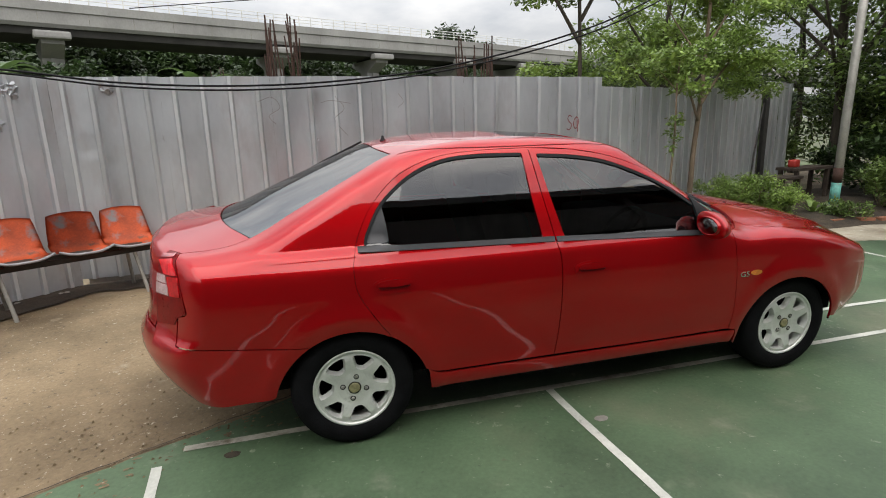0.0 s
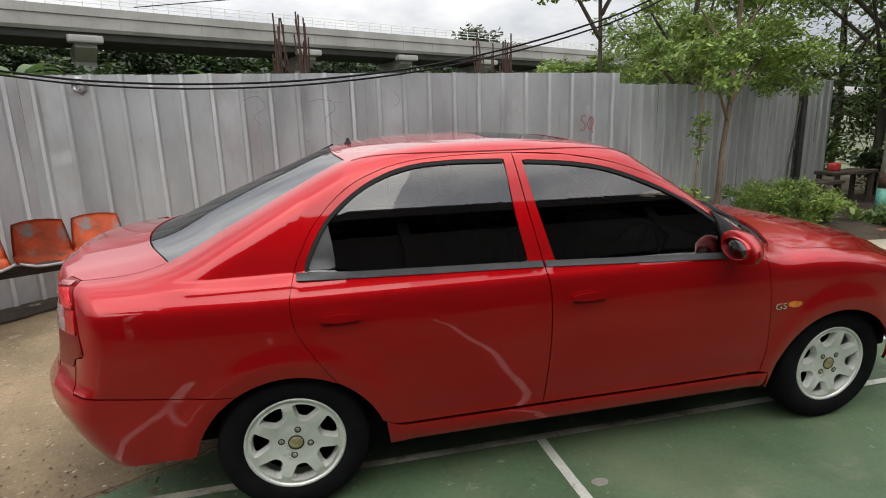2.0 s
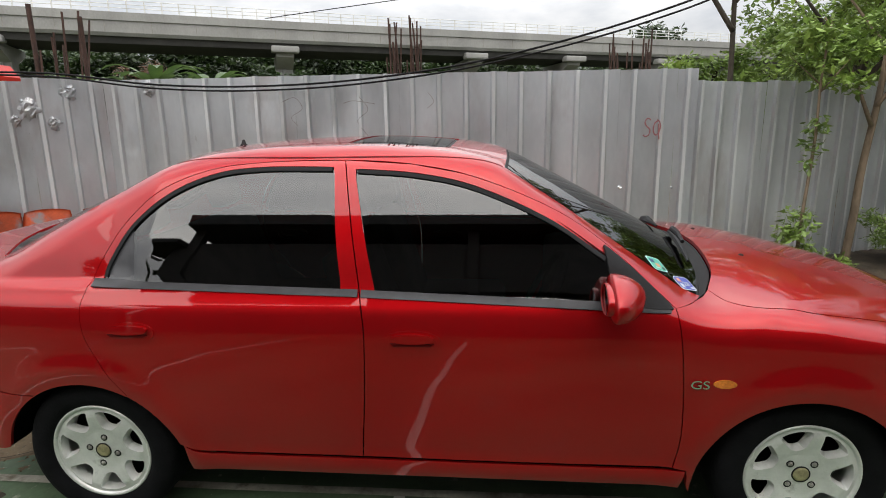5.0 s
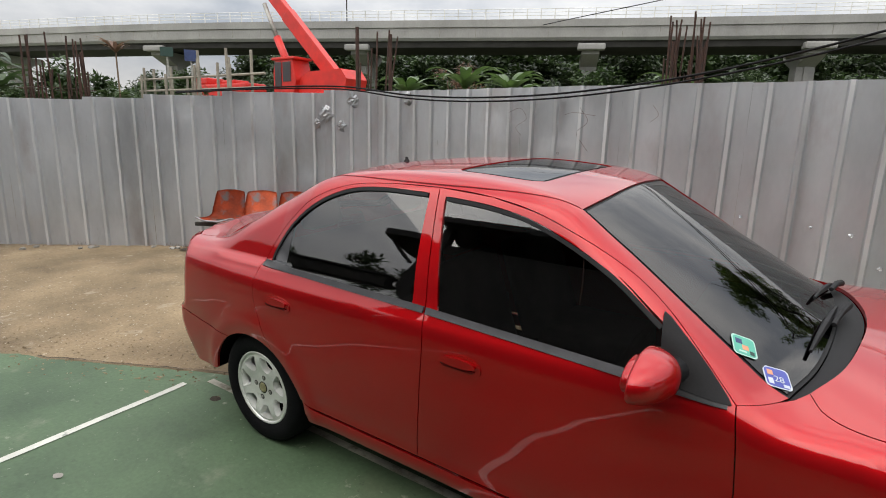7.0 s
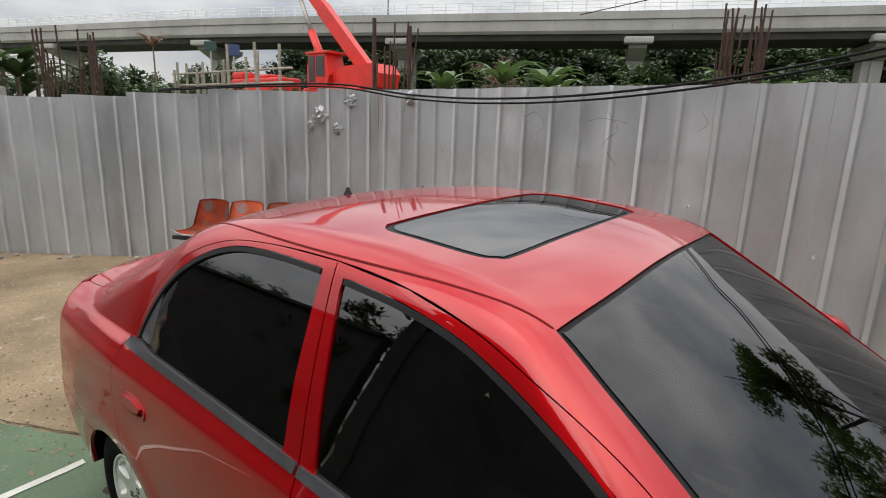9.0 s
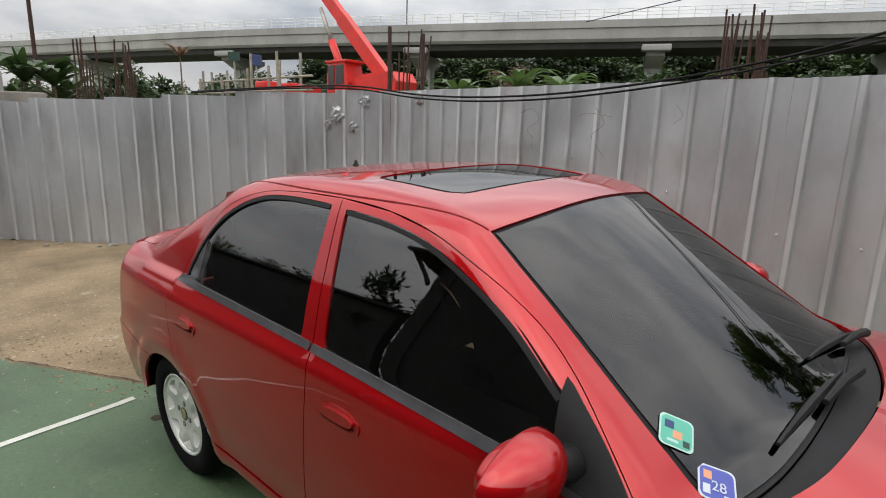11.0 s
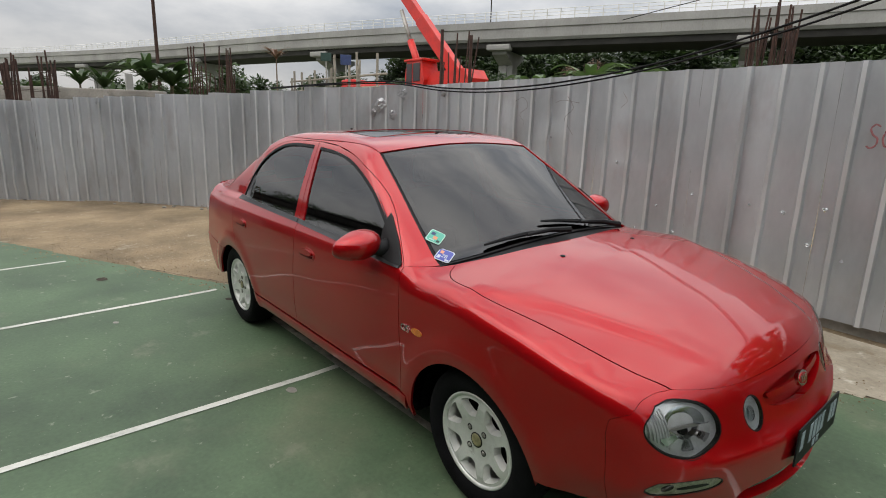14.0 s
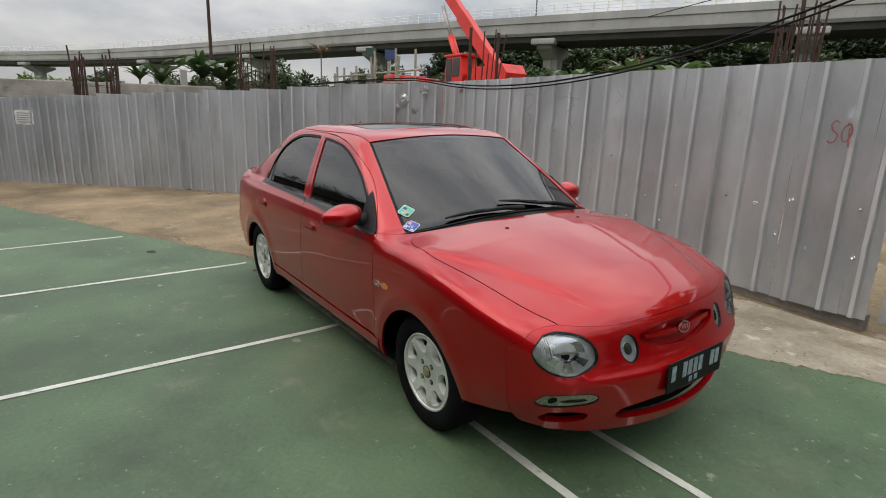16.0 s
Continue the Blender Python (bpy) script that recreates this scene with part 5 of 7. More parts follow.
frng = random.Random(9)
for i, p in enumerate(deck_line):
    if not 9 <= i <= len(deck_line) - 14:
        continue
    _, n, _ = deck_at(min(i, len(deck_line) - 2))
    # Low growth before the piers, tall trees behind the deck.
    near = frng.uniform(8, 16)
    if i < 40:
        if i % 3 == 0:
            far_tree(p[0] - n[0] * 16, p[1] - n[1] * 16, frng.uniform(0.9, 1.2), i % 5, frng.uniform(0, 6))
        continue
    if i < 53:
        if i % 3 == 0:
            far_tree(p[0] - n[0] * 18, p[1] - n[1] * 18, frng.uniform(0.95, 1.35), i % 5, frng.uniform(0, 6))
        continue
    far_tree(p[0] + n[0] * near, p[1] + n[1] * near, frng.uniform(0.72, 1.02), i % 5, frng.uniform(0, 6))
    back = frng.uniform(15, 19)
    far_tree(p[0] - n[0] * back, p[1] - n[1] * back, frng.uniform(1.55, 1.95), (i + 2) % 5, frng.uniform(0, 6))
    far_tree(p[0] - n[0] * (back + 9) + 3 * (i % 2), p[1] - n[1] * (back + 9), frng.uniform(1.8, 2.15), (i + 1) % 5, frng.uniform(0, 6))
    if i > 66:
        far_tree(p[0] + n[0] * (near + 9) + frng.uniform(-3, 3), p[1] + n[1] * (near + 9), frng.uniform(0.6, 0.9), (i + 3) % 5, frng.uniform(0, 6))
for x, y, s in ((40, 128, 3.0), (52, 140, 2.7), (30, 40, 1.1), (24, 34, 0.9), (-14, 38, 0.55), (-6, 40, 0.6), (8, 42, 0.7), (2, 40, 0.55), (-24, 34, 0.5), (-58, 30, 0.62), (-34, 9, 0.42), (-33, 4, 0.40), (-40, 14, 0.5), (-46, 20, 0.62), (-60, 2, 0.6), (-66, 12, 0.7)):
    far_tree(x, y, s, int(abs(x)) % 5, x, 1.0)
for k, (x, y, s, seed) in enumerate([(-16.5, 24.5, 1.9, 61), (-14.0, 26.0, 1.6, 62), (-12.5, 22.5, 1.7, 63), (-3.5, 26, 1.5, 64), (-5.6, 27.5, 1.7, 65), (-19.5, 23.0, 1.7, 66), (-9.0, 27.5, 1.5, 71), (2.0, 28.0, 1.5, 72)]):
    blade_plant("banana_plant", "banana plant with broad arching leaves", x, y, -0.05, 11, 1.7 * s, 0.36 * s, LEAF_BANANA, seed, 0.75, 2.15 * s)
for x, y, s, seed in ((-24.1, 3.55, 2.15, 67), (-24.0, 4.4, 2.1, 68), (-26.8, 5.7, 2.0, 69), (-23.3, 2.9, 1.55, 70), (-25.6, 5.0, 1.7, 73), (-30.0, 11.5, 1.9, 74)):
    blade_plant("banana_plant", "dark banana plant on the waste ground", x, y, -0.05, 20, 1.3 * s, 0.17 * s, LEAF_DARK, seed, 0.8, 1.4 * s)
for x, y, h, n, seed, leaf in ((-23.6, 0.95, 2.75, 26, 75, LEAF_DARK), (-23.5, 1.75, 2.65, 26, 76, LEAF_DARK), (-27.2, 10.6, 4.9, 18, 77, LEAF_DRY), (-24.6, -0.6, 2.3, 18, 78, LEAF_DARK)):
    blade_plant("palm", "small dark palm with narrow arching fronds", x, y, -0.05, n, 1.45, 0.17, leaf, seed, 0.62, h)
for k, (x, y, h) in enumerate(((-25.0, 6.9, 4.2), (-25.9, 8.0, 4.4), (-25.2, 7.6, 4.0), (-26.2, 9.0, 3.8), (-27.0, 10.4, 3.6), (-28.0, 12.4, 3.9), (-28.5, 14.0, 4.3), (-26.5, 14.5, 3.9), (-25.0, 16.5, 4.0), (-22.2, -1.6, 2.9), (-23.0, 0.2, 2.7), (-22.5, 2.2, 2.8))):
    bush("dense dark shrub on the waste ground", x, y, 1.25, h, 1700, LEAF_DARK, 0.13, 160 + k, -0.05)
for k, (x, y, h) in enumerate(((-25.5, -1.6, 3.3), (-25.0, -2.6, 3.0))):
    bush("light green shrub on the waste ground", x, y, 0.95, h, 1500, LEAF_MID, 0.11, 190 + k, -0.05)
bm = bmesh.new()
box(bm, (-0.11, -0.11, -0.05), (0.11, 0.11, 3.0), 0.02)
tagged(part("concrete_post", bm, CONCRETE), "pale square concrete post on the waste ground", "post").matrix_world = pose(-20.0, 2.02, 0)
for x, y in ((-18.5, 27.0),):
    rr = random.Random(5)
    leafy_tree("tree", "small tree with dry brown leaves", (x, y, -0.05), [(0, 0, 0), (0.1, 0, 2.5), (0, 0, 5)], 0.14, [([(0, 0, 2.2), (0.9, 0, 3.6), (1.3, 0, 4.6)], 0.06), ([(0, 0, 2.4), (-0.9, 0.3, 3.7), (-1.2, 0.3, 4.8)], 0.06)],
               cluster(rr, 0, 0, 4.6, 1.5, 1.5, 1.3, 24, 0.3, 0.6), 1500, 0.09, LEAF_DRY, BARK, 2.0, 8)

# ---------------------------------------------------------------- what lies behind the camera, seen in the car's gloss
hall = thing("hall", "dark low hall with a deep sheet roof beside the court", "building", (0, 0, 0), kind="structure")
bm = bmesh.new()
box(bm, (-4.3, -13.2, -0.05), (12.2, -5.5, 4.05), 0.03)
part("wall", bm, DARK_WALL, hall)
bm = bmesh.new()
v = [(-5.2, 4.40), (-5.2, 4.60), (-13.6, 4.25), (-13.6, 4.05)]
a = [bm.verts.new((-4.1, y, z)) for y, z in v]
b = [bm.verts.new((12.8, y, z)) for y, z in v]
bm.faces.new(a), bm.faces.new(b[::-1])
for j in range(len(v)):
    bm.faces.new((a[j], b[j], b[(j + 1) % len(v)], a[(j + 1) % len(v)]))
bmesh.ops.recalc_face_normals(bm, faces=bm.faces)
part("roof", bm, DARK_ROOF, hall)
for x in (-4.0, 0.0, 4.0, 8.0, 12.0):
    bm = bmesh.new()
    box(bm, (x - 0.08, -5.6, -0.05), (x + 0.08, -5.44, 4.40), 0.01)
    part("pillar", bm, DARK_WALL, hall)
bm = bmesh.new()
box(bm, (-5.0, -7.2, 3.90), (-4.1, -5.2, 4.02), 0.01)
part("end_canopy", bm, DARK_ROOF, hall)
for y in (-5.4, -6.9):
    bm = bmesh.new()
    tube(bm, [(-4.9, y, 3.88), (-4.28, y, 3.3)], 0.04, 6)
    part("canopy_bracket", bm, DARK_METAL, hall)
low_wall = thing("yard_wall", "low dark weathered wall beside the court", "wall", (0, 0, 0), kind="structure")
bm = bmesh.new()
box(bm, (-17.0, -5.72, -0.05), (-4.52, -5.5, 2.58), 0.02)
part("wall", bm, DARK_WALL, low_wall)
bm = bmesh.new()
box(bm, (-17.05, -5.80, 2.58), (-4.52, -5.42, 2.66), 0.015)
part("coping", bm, DARK_ROOF, low_wall)
for x, y, r, h, k in ((-5.30, -6.15, 0.80, 4.05, 7), (-6.2, -6.3, 0.8, 3.7, 0), (-7.0, -6.4, 0.8, 3.1, 1), (-8.4, -6.5, 0.9, 3.3, 2), (-10.2, -7.0, 1.3, 3.9, 3), (-12.6, -7.2, 1.4, 4.1, 4), (-15.0, -7.0, 1.4, 4.0, 5), (-17.6, -6.6, 1.5, 4.2, 6)):
    bush("tall dark shrub behind the low wall", x, y, r, h, 4200, LEAF_DARK, 0.06, 190 + k, -0.05)
r = random.Random(92)
leafy_tree("tree", "large shade tree at the court's edge", (13.5, -2.5, -0.05), [(0, 0, 0), (0.1, 0.05, 2.2), (0, 0.1, 6.0)], 0.16, [([(0, 0, 2.6), (1.4, 0, 3.7), (2.5, 0.2, 4.9)], 0.06), ([(0, 0, 2.6), (-1.4, 0.2, 3.7), (-2.5, -0.2, 5.2)], 0.06)],
           cluster(r, 0, 0, 4.8, 2.8, 2.8, 2.4, 36, 0.6, 0.95, 0.6), 5200, 0.10, LEAF_MID, BARK_DARK, 2.0, 92)
r = random.Random(93)
leafy_tree("tree", "tall tree with hanging leafy branches behind the fence", (3.85, 6.3, -0.05), [(0, 0, 0), (0.05, 0.05, 2.0), (-0.05, 0.0, 4.2), (-0.1, 0.1, 5.8)], 0.05,
           [([(0, 0, 3.0), (-0.7, -0.1, 3.9), (-1.3, -0.2, 4.3)], 0.04), ([(0, 0, 3.4), (0.6, 0, 4.4), (1.1, 0.1, 5.2)], 0.04), ([(0, 0, 3.8), (-0.3, -0.6, 4.8), (-0.5, -0.9, 5.6)], 0.035)],
           cluster(r, -0.15, 0, 4.9, 1.15, 1.1, 1.15, 34, 0.22, 0.42, 0.6) + cluster(r, -1.1, -0.2, 3.9, 0.35, 0.4, 0.5, 8, 0.12, 0.26, 0.6), 7000, 0.055, LEAF_MID, BARK_DARK, 2.0, 93)

# ---------------------------------------------------------------- the car's surface
# The car stands along x, nose to +x, its middle between the axles at the origin.


def curve(keys):
    """A smooth function through (at, value) keys."""
    xs, ys = np.array(keys, float).T
    h = np.diff(xs)
    d = np.diff(ys) / h
    m = np.zeros(len(xs))
    m[0], m[-1] = d[0], d[-1]
    for i in range(1, len(xs) - 1):
        m[i] = 0 if d[i - 1] * d[i] <= 0 else 3 * (h[i - 1] + h[i]) / ((2 * h[i] + h[i - 1]) / d[i - 1] + (h[i] + 2 * h[i - 1]) / d[i])

    def f(x):
        x = np.clip(x, xs[0], xs[-1])
        i = np.clip(np.searchsorted(xs, x) - 1, 0, len(xs) - 2)
        t = (x - xs[i]) / h[i]
        return (2 * t**3 - 3 * t**2 + 1) * ys[i] + (t**3 - 2 * t**2 + t) * h[i] * m[i] + (3 * t**2 - 2 * t**3) * ys[i + 1] + (t**3 - t**2) * h[i] * m[i + 1]

    return f


half_width = curve([(-2.4, 0.77), (-2.0, 0.805), (-1.6, 0.838), (-1.2, 0.850), (0.0, 0.851), (1.0, 0.853), (1.35, 0.860), (1.6, 0.846), (1.75, 0.815), (1.86, 0.775), (1.96, 0.722), (2.06, 0.64)])
tumble = curve([(0.10, 0.90), (0.22, 0.95), (0.33, 0.978), (0.5, 0.998), (0.62, 1.0), (0.72, 0.994), (0.82, 0.981), (0.875, 0.969), (0.892, 0.961), (0.93, 0.933), (0.96, 0.916), (1.05, 0.875), (1.2, 0.797), (1.34, 0.718), (1.45, 0.64)])
spine = curve([(-2.4, 0.97), (-2.2, 1.012), (-2.0, 1.032), (-1.87, 1.058), (-1.6, 1.172), (-1.3, 1.295), (-1.05, 1.388), (-0.85, 1.419), (-0.6, 1.435), (-0.3, 1.439), (-0.05, 1.427),
               (0.14, 1.405), (0.27, 1.378), (0.45, 1.292), (0.70, 1.158), (0.93, 1.028), (1.00, 0.988), (1.06, 0.968), (1.24, 0.935), (1.5, 0.886), (1.75, 0.832), (1.95, 0.775), (2.1, 0.715), (2.3, 0.60)])
crown = curve([(-2.3, 0.06), (-1.9, 0.10), (-1.5, 0.125), (-1.15, 0.11), (-0.6, 0.06), (0.1, 0.075), (0.4, 0.10), (0.9, 0.13), (1.1, 0.11), (1.5, 0.095), (1.9, 0.16), (2.2, 0.26)])
bow = curve([(-2.3, -0.1), (-1.85, -0.40), (-1.1, -0.22), (-0.8, 0.0), (0.1, 0.0), (0.3, 0.18), (0.9, 0.27), (1.05, 0.20), (1.3, 0.0), (2.2, 0.0)])
nose_z = curve([(0.15, 0.10), (0.25, 0.035), (0.36, 0.005), (0.46, 0.0), (0.51, 0.004), (0.545, 0.034), (0.60, 0.058), (0.70, 0.095), (0.8, 0.15), (1.0, 0.3)])
nose_round = curve([(0.15, 0.20), (0.25, 0.095), (0.36, 0.028), (0.46, 0.004), (0.51, 0.008), (0.545, 0.028), (0.62, 0.050), (0.70, 0.085), (0.8, 0.145), (1.0, 0.3)])
tail_z = curve([(0.15, 0.24), (0.28, 0.12), (0.42, 0.03), (0.52, 0.0), (0.585, 0.008), (0.62, 0.045), (0.8, 0.075), (0.95, 0.10), (1.05, 0.11), (1.3, 0.3)])


def smax(a, b, k):
    h = np.maximum(k - np.abs(a - b), 0) / k
    return np.maximum(a, b) + h * h * k / 4


FLAT = [False]


def F(p):
    """Below zero inside the car's skin. With FLAT set the sides run on without rounding into the roof, as door glass does."""
    x, y, z = p[..., 0], np.abs(p[..., 1]), p[..., 2]
    side = (y - half_width(x) * tumble(z)) * 0.93
    lift = 0.010 * np.exp(-((np.hypot(x - 1.25, z - 0.27) - 0.385) / 0.05) ** 2) + 0.009 * np.exp(-((np.hypot(x + 1.28, z - 0.26) - 0.395) / 0.05) ** 2)
    side = side - lift * (z < 0.8)
    side = side + 0.020 * np.clip((z - 0.95) / 0.022, 0, 1) * np.clip((-1.02 - x) / 0.16, 0, 1) * np.clip((x + 1.95) / 0.35, 0, 1)
    side = side - 0.013 * np.exp(-((z - 0.292) / 0.034) ** 2) * np.clip((x + 0.95) / 0.1, 0, 1) * np.clip((0.92 - x) / 0.1, 0, 1)
    side = side + 0.06 * np.clip((0.44 - z) / 0.2, 0, 1) ** 1.5 * np.clip((x - 1.55) / 0.25, 0, 1)
    if FLAT[0]:
        return side
    ridge = 0.010 * (1 + np.tanh((0.625 - 0.48 * (x - 1.5) - y) / 0.016)) * np.clip((x - 1.0) / 0.35, 0, 1) * np.clip((2.05 - x) / 0.25, 0, 1)
    top = (z - spine(x + bow(x) * y * y) + crown(x) * y * y - ridge) * 0.92
    front = x - 2.17 + (0.145 + 0.05 * (1 - np.tanh((z - 0.40) / 0.12))) * (y / 0.69) ** 2.0 + nose_z(z) + (nose_round(z) - nose_z(z)) * np.clip((y - 0.50) / 0.2, 0, 1)
    rear = -x - 2.30 + 0.20 * (y / 0.70) ** 2.8 + tail_z(z)
    f = smax(side, top, 0.06)
    f = smax(f, front, 0.06)
    f = smax(f, rear, 0.05)
    return smax(f, 0.17 - z, 0.04)


def shoot(o, d, reach, n=260):
    """Where rays from o along d first cross the skin."""
    o, d = np.broadcast_arrays(np.asarray(o, float), np.asarray(d, float))
    s = np.linspace(0, reach, n)
    sign0 = np.sign(F(o))
    lo, hi = np.zeros(len(o)), np.full(len(o), reach)
    found = np.zeros(len(o), bool)
    for a, b in zip(s, s[1:]):
        c = (np.sign(F(o + d * b)) != sign0) & ~found
        lo[c], hi[c] = a, b
        found |= c
    for _ in range(26):
        m = (lo + hi) / 2
        same = np.sign(F(o + d * m[:, None])) == sign0
        lo, hi = np.where(same, m, lo), np.where(same, hi, m)
    return o + d * ((lo + hi) / 2)[:, None]


def normals_at(p):
    e = 2e-3
    g = np.stack([F(p + e * np.eye(3)[i]) - F(p - e * np.eye(3)[i]) for i in range(3)], -1)
    return g / np.maximum(np.linalg.norm(g, axis=-1, keepdims=True), 1e-9)


def side(*pts):
    """A smooth line drawn on the right side, from (x, z) in side view."""
    q = np.array(spline(pts))
    return shoot(np.stack([q[:, 0], np.full(len(q), -1.3), q[:, 1]], 1), [(0, 1, 0)], 1.3)


def plan(*pts):
    """The same from (x, y) in top view."""
    q = np.array(spline(pts))
    return shoot(np.stack([q[:, 0], q[:, 1], np.full(len(q), 1.7)], 1), [(0, 0, -1)], 1.6)


def ahead(*pts):
    """The same from (y, z) in front view."""
    q = np.array(spline(pts))
    return shoot(np.stack([np.full(len(q), 2.6), q[:, 0], q[:, 1]], 1), [(-1, 0, 0)], 2.0)


def behind(*pts):
    """The same from (y, z) in rear view."""
    q = np.array(spline(pts))
    return shoot(np.stack([np.full(len(q), -2.8), q[:, 0], q[:, 1]], 1), [(1, 0, 0)], 2.0)


def path(*lines):
    """One closed loop from lines laid end to end."""
    out = []
    for line in lines:
        for p in line:
            if not out or np.linalg.norm(p - out[-1]) > 0.004:
                out.append(p)
    if np.linalg.norm(out[0] - out[-1]) < 0.004:
        out.pop()
    return np.array(out)


AXIS_Z = 0.62


def unroll(p):
    """The flat map of the middle of the car: along it, and round its axis."""
    return np.stack([p[:, 0], np.arctan2(p[:, 2] - AXIS_Z, -p[:, 1]) * 0.75], 1)


def roll_up(q):
    a = q[:, 1] / 0.75
    o = np.stack([q[:, 0], 0 * a, 0 * a + AXIS_Z], 1)
    return shoot(o, np.stack([0 * a, -np.cos(a), np.sin(a)], 1), 1.3)


def end_map(cx, cz, way):
    """The flat map of the nose or tail, seen from a point within."""
    def flat(p):
        r = p - np.array([cx, 0, cz])
        az = np.arctan2(-r[:, 1], way * r[:, 0])
        return np.stack([az, np.arctan2(r[:, 2], np.hypot(r[:, 0], r[:, 1]))], 1) * 0.75

    def lift(q):
        az, el = q[:, 0] / 0.75, q[:, 1] / 0.75
        d = np.stack([way * np.cos(el) * np.cos(az), -np.cos(el) * np.sin(az), np.sin(el)], 1)
        return shoot(np.tile((cx, 0.0, cz), (len(q), 1)), d, 1.4)

    return flat, lift


MID = (unroll, roll_up)
NOSE = end_map(1.35, 0.52, 1)
TAIL = end_map(-1.35, 0.60, -1)


def inset(loop, gap):
    """A 2D loop drawn in by a gap."""
    prev, nxt = np.roll(loop, 1, 0), np.roll(loop, -1, 0)
    t = nxt - prev
    t /= np.maximum(np.linalg.norm(t, axis=1, keepdims=True), 1e-9)
    area = np.sum(loop[:, 0] * nxt[:, 1] - nxt[:, 0] * loop[:, 1])
    n = np.stack([-t[:, 1], t[:, 0]], 1) * np.sign(area)
    return loop + n * gap


def panel(name, outline, chart, material, parent, label="", step=0.03, sink=0.0, gap=0.0022, lip=0.014, holes=(), both=False, weld=False, bulge=0.0):
    """A sheet of the car's skin within an outline. sink: how far below the skin it lies; both: its mirror image too, as a second part; weld: as one mesh with it."""
    flat, lift = chart
    loops = [inset(flat(outline), gap)] + [inset(flat(h), -gap) for h in holes]
    q, faces, rings = fill(loops, step)
    p = lift(q)
    n = normals_at(p)
    if bulge:
        edge = np.concatenate(loops)
        d = np.min(np.linalg.norm(q[:, None] - edge[None], axis=2), 1)
        p = p + n * (bulge * (1 - np.exp(-d / 0.03)))[:, None]
    p = p - n * sink
    verts, norms = list(p), list(n)
    if np.mean([np.dot(np.cross(p[b] - p[a], p[c] - p[a]), n[a]) for a, b, c in faces[:50]]) < 0:
        faces = [f[::-1] for f in faces]
    for ring in rings:
        m = len(ring)
        a = len(verts)
        for i, r in enumerate(ring):
            t = p[ring[(i + 1) % m]] - p[ring[i - 1]]
            out = np.cross(t, n[r])
            out /= max(np.linalg.norm(out), 1e-9)
            for depth in (0.0, lip):
                verts.append(p[r] - n[r] * depth)
                norms.append(out if ring is rings[0] else out)
        for i in range(m):
            j = (i + 1) % m
            faces.append((a + 2 * i, a + 2 * i + 1, a + 2 * j + 1, a + 2 * j))
    sides = [1, -1] if both or weld else [1]
    made = []
    if weld:
        k = len(verts)
        verts = verts + [v * (1, -1, 1) for v in verts]
        norms = norms + [v * (1, -1, 1) for v in norms]
        faces = faces + [tuple(k + i for i in f[::-1]) for f in faces]
        sides = [1]
    for s in sides:
        me = bpy.data.meshes.new(name)
        me.from_pydata([tuple(v * (1, s, 1)) for v in verts], [], [f[::s] for f in faces])
        me.materials.append(material)
        me.shade_smooth()
        me.normals_split_custom_set_from_vertices([tuple(v * (1, s, 1)) for v in norms])
        ob = new(name, me)
        ob.parent = parent
        if label:
            ob["label"] = label
        made.append(ob)
    return made


def ring_side(cx, cz, r, a0, a1, squash=1.0):
    """An arch on the side, from one angle to another in degrees."""
    return side(*[(cx + r * math.cos(radians(a)), cz + r * squash * math.sin(radians(a))) for a in np.linspace(a0, a1, 15)])


car = thing("car", "red four-door sedan with dark tinted windows, parked on the court", "car")

# Lines that neighbouring panels share.
DOOR_TOP = [(0.81, 0.90), (0.60, 1.09), (0.41, 1.213), (0.16, 1.314), (-0.07, 1.361), (-0.32, 1.377), (-0.60, 1.373), (-0.815, 1.349), (-1.00, 1.278), (-1.135, 1.155), (-1.21, 1.03), (-1.235, 0.965)]
DOOR_REAR = [(-1.235, 0.965), (-1.252, 0.885), (-1.24, 0.78), (-1.185, 0.68), (-1.105, 0.562)]
B_LINE = [(-0.316, 1.377), (-0.28, 1.14), (-0.243, 0.935), (-0.226, 0.81), (-0.23, 0.60), (-0.252, 0.333)]
DOOR_FRONT = [(0.81, 0.90), (0.826, 0.79), (0.84, 0.62), (0.845, 0.46), (0.83, 0.333)]
LIP_END = ahead((-0.60, 0.718), (-0.59, 0.718))[0]
HOOD_SEAM = [(0.968, -0.64), (1.01, -0.71), (1.10, -0.750), (1.28, -0.757), (1.49, -0.728), (1.68, -0.692), (1.82, -0.652), (LIP_END[0], LIP_END[1])]
SCREEN_SIDE = [(0.255, -0.55), (0.45, -0.592), (0.70, -0.648), (0.922, -0.692)]
REAR_SIDE = [(-1.005, -0.50), (-1.25, -0.545), (-1.50, -0.588), (-1.69, -0.62)]
ARCH_R, ARCH_F = (-1.28, 0.235, 0.365), (1.25, 0.250, 0.352)


def arch(c, a0, a1):
    return ring_side(*c, a0, a1)


# Roof, pillars and rear quarters are one pressing.
shell = path(plan((0.275, 0.0), (0.272, -0.3), (0.255, -0.55)), plan(*SCREEN_SIDE), side((0.905, 0.905), (0.81, 0.90)), side(*DOOR_TOP), side(*DOOR_REAR),
             arch(ARCH_R, 62, 122), side((-1.475, 0.549), (-1.8, 0.578), (-2.03, 0.60)), side((-2.03, 0.60), (-2.01, 0.72)), side((-2.01, 0.72), (-1.968, 0.742), (-1.978, 0.82), (-1.997, 0.962)),
             plan((-1.985, -0.637), (-1.95, -0.64), (-1.80, -0.64), (-1.69, -0.62)), plan(*REAR_SIDE[::-1]), plan((-1.005, -0.50), (-1.045, -0.25), (-1.05, 0.0)))


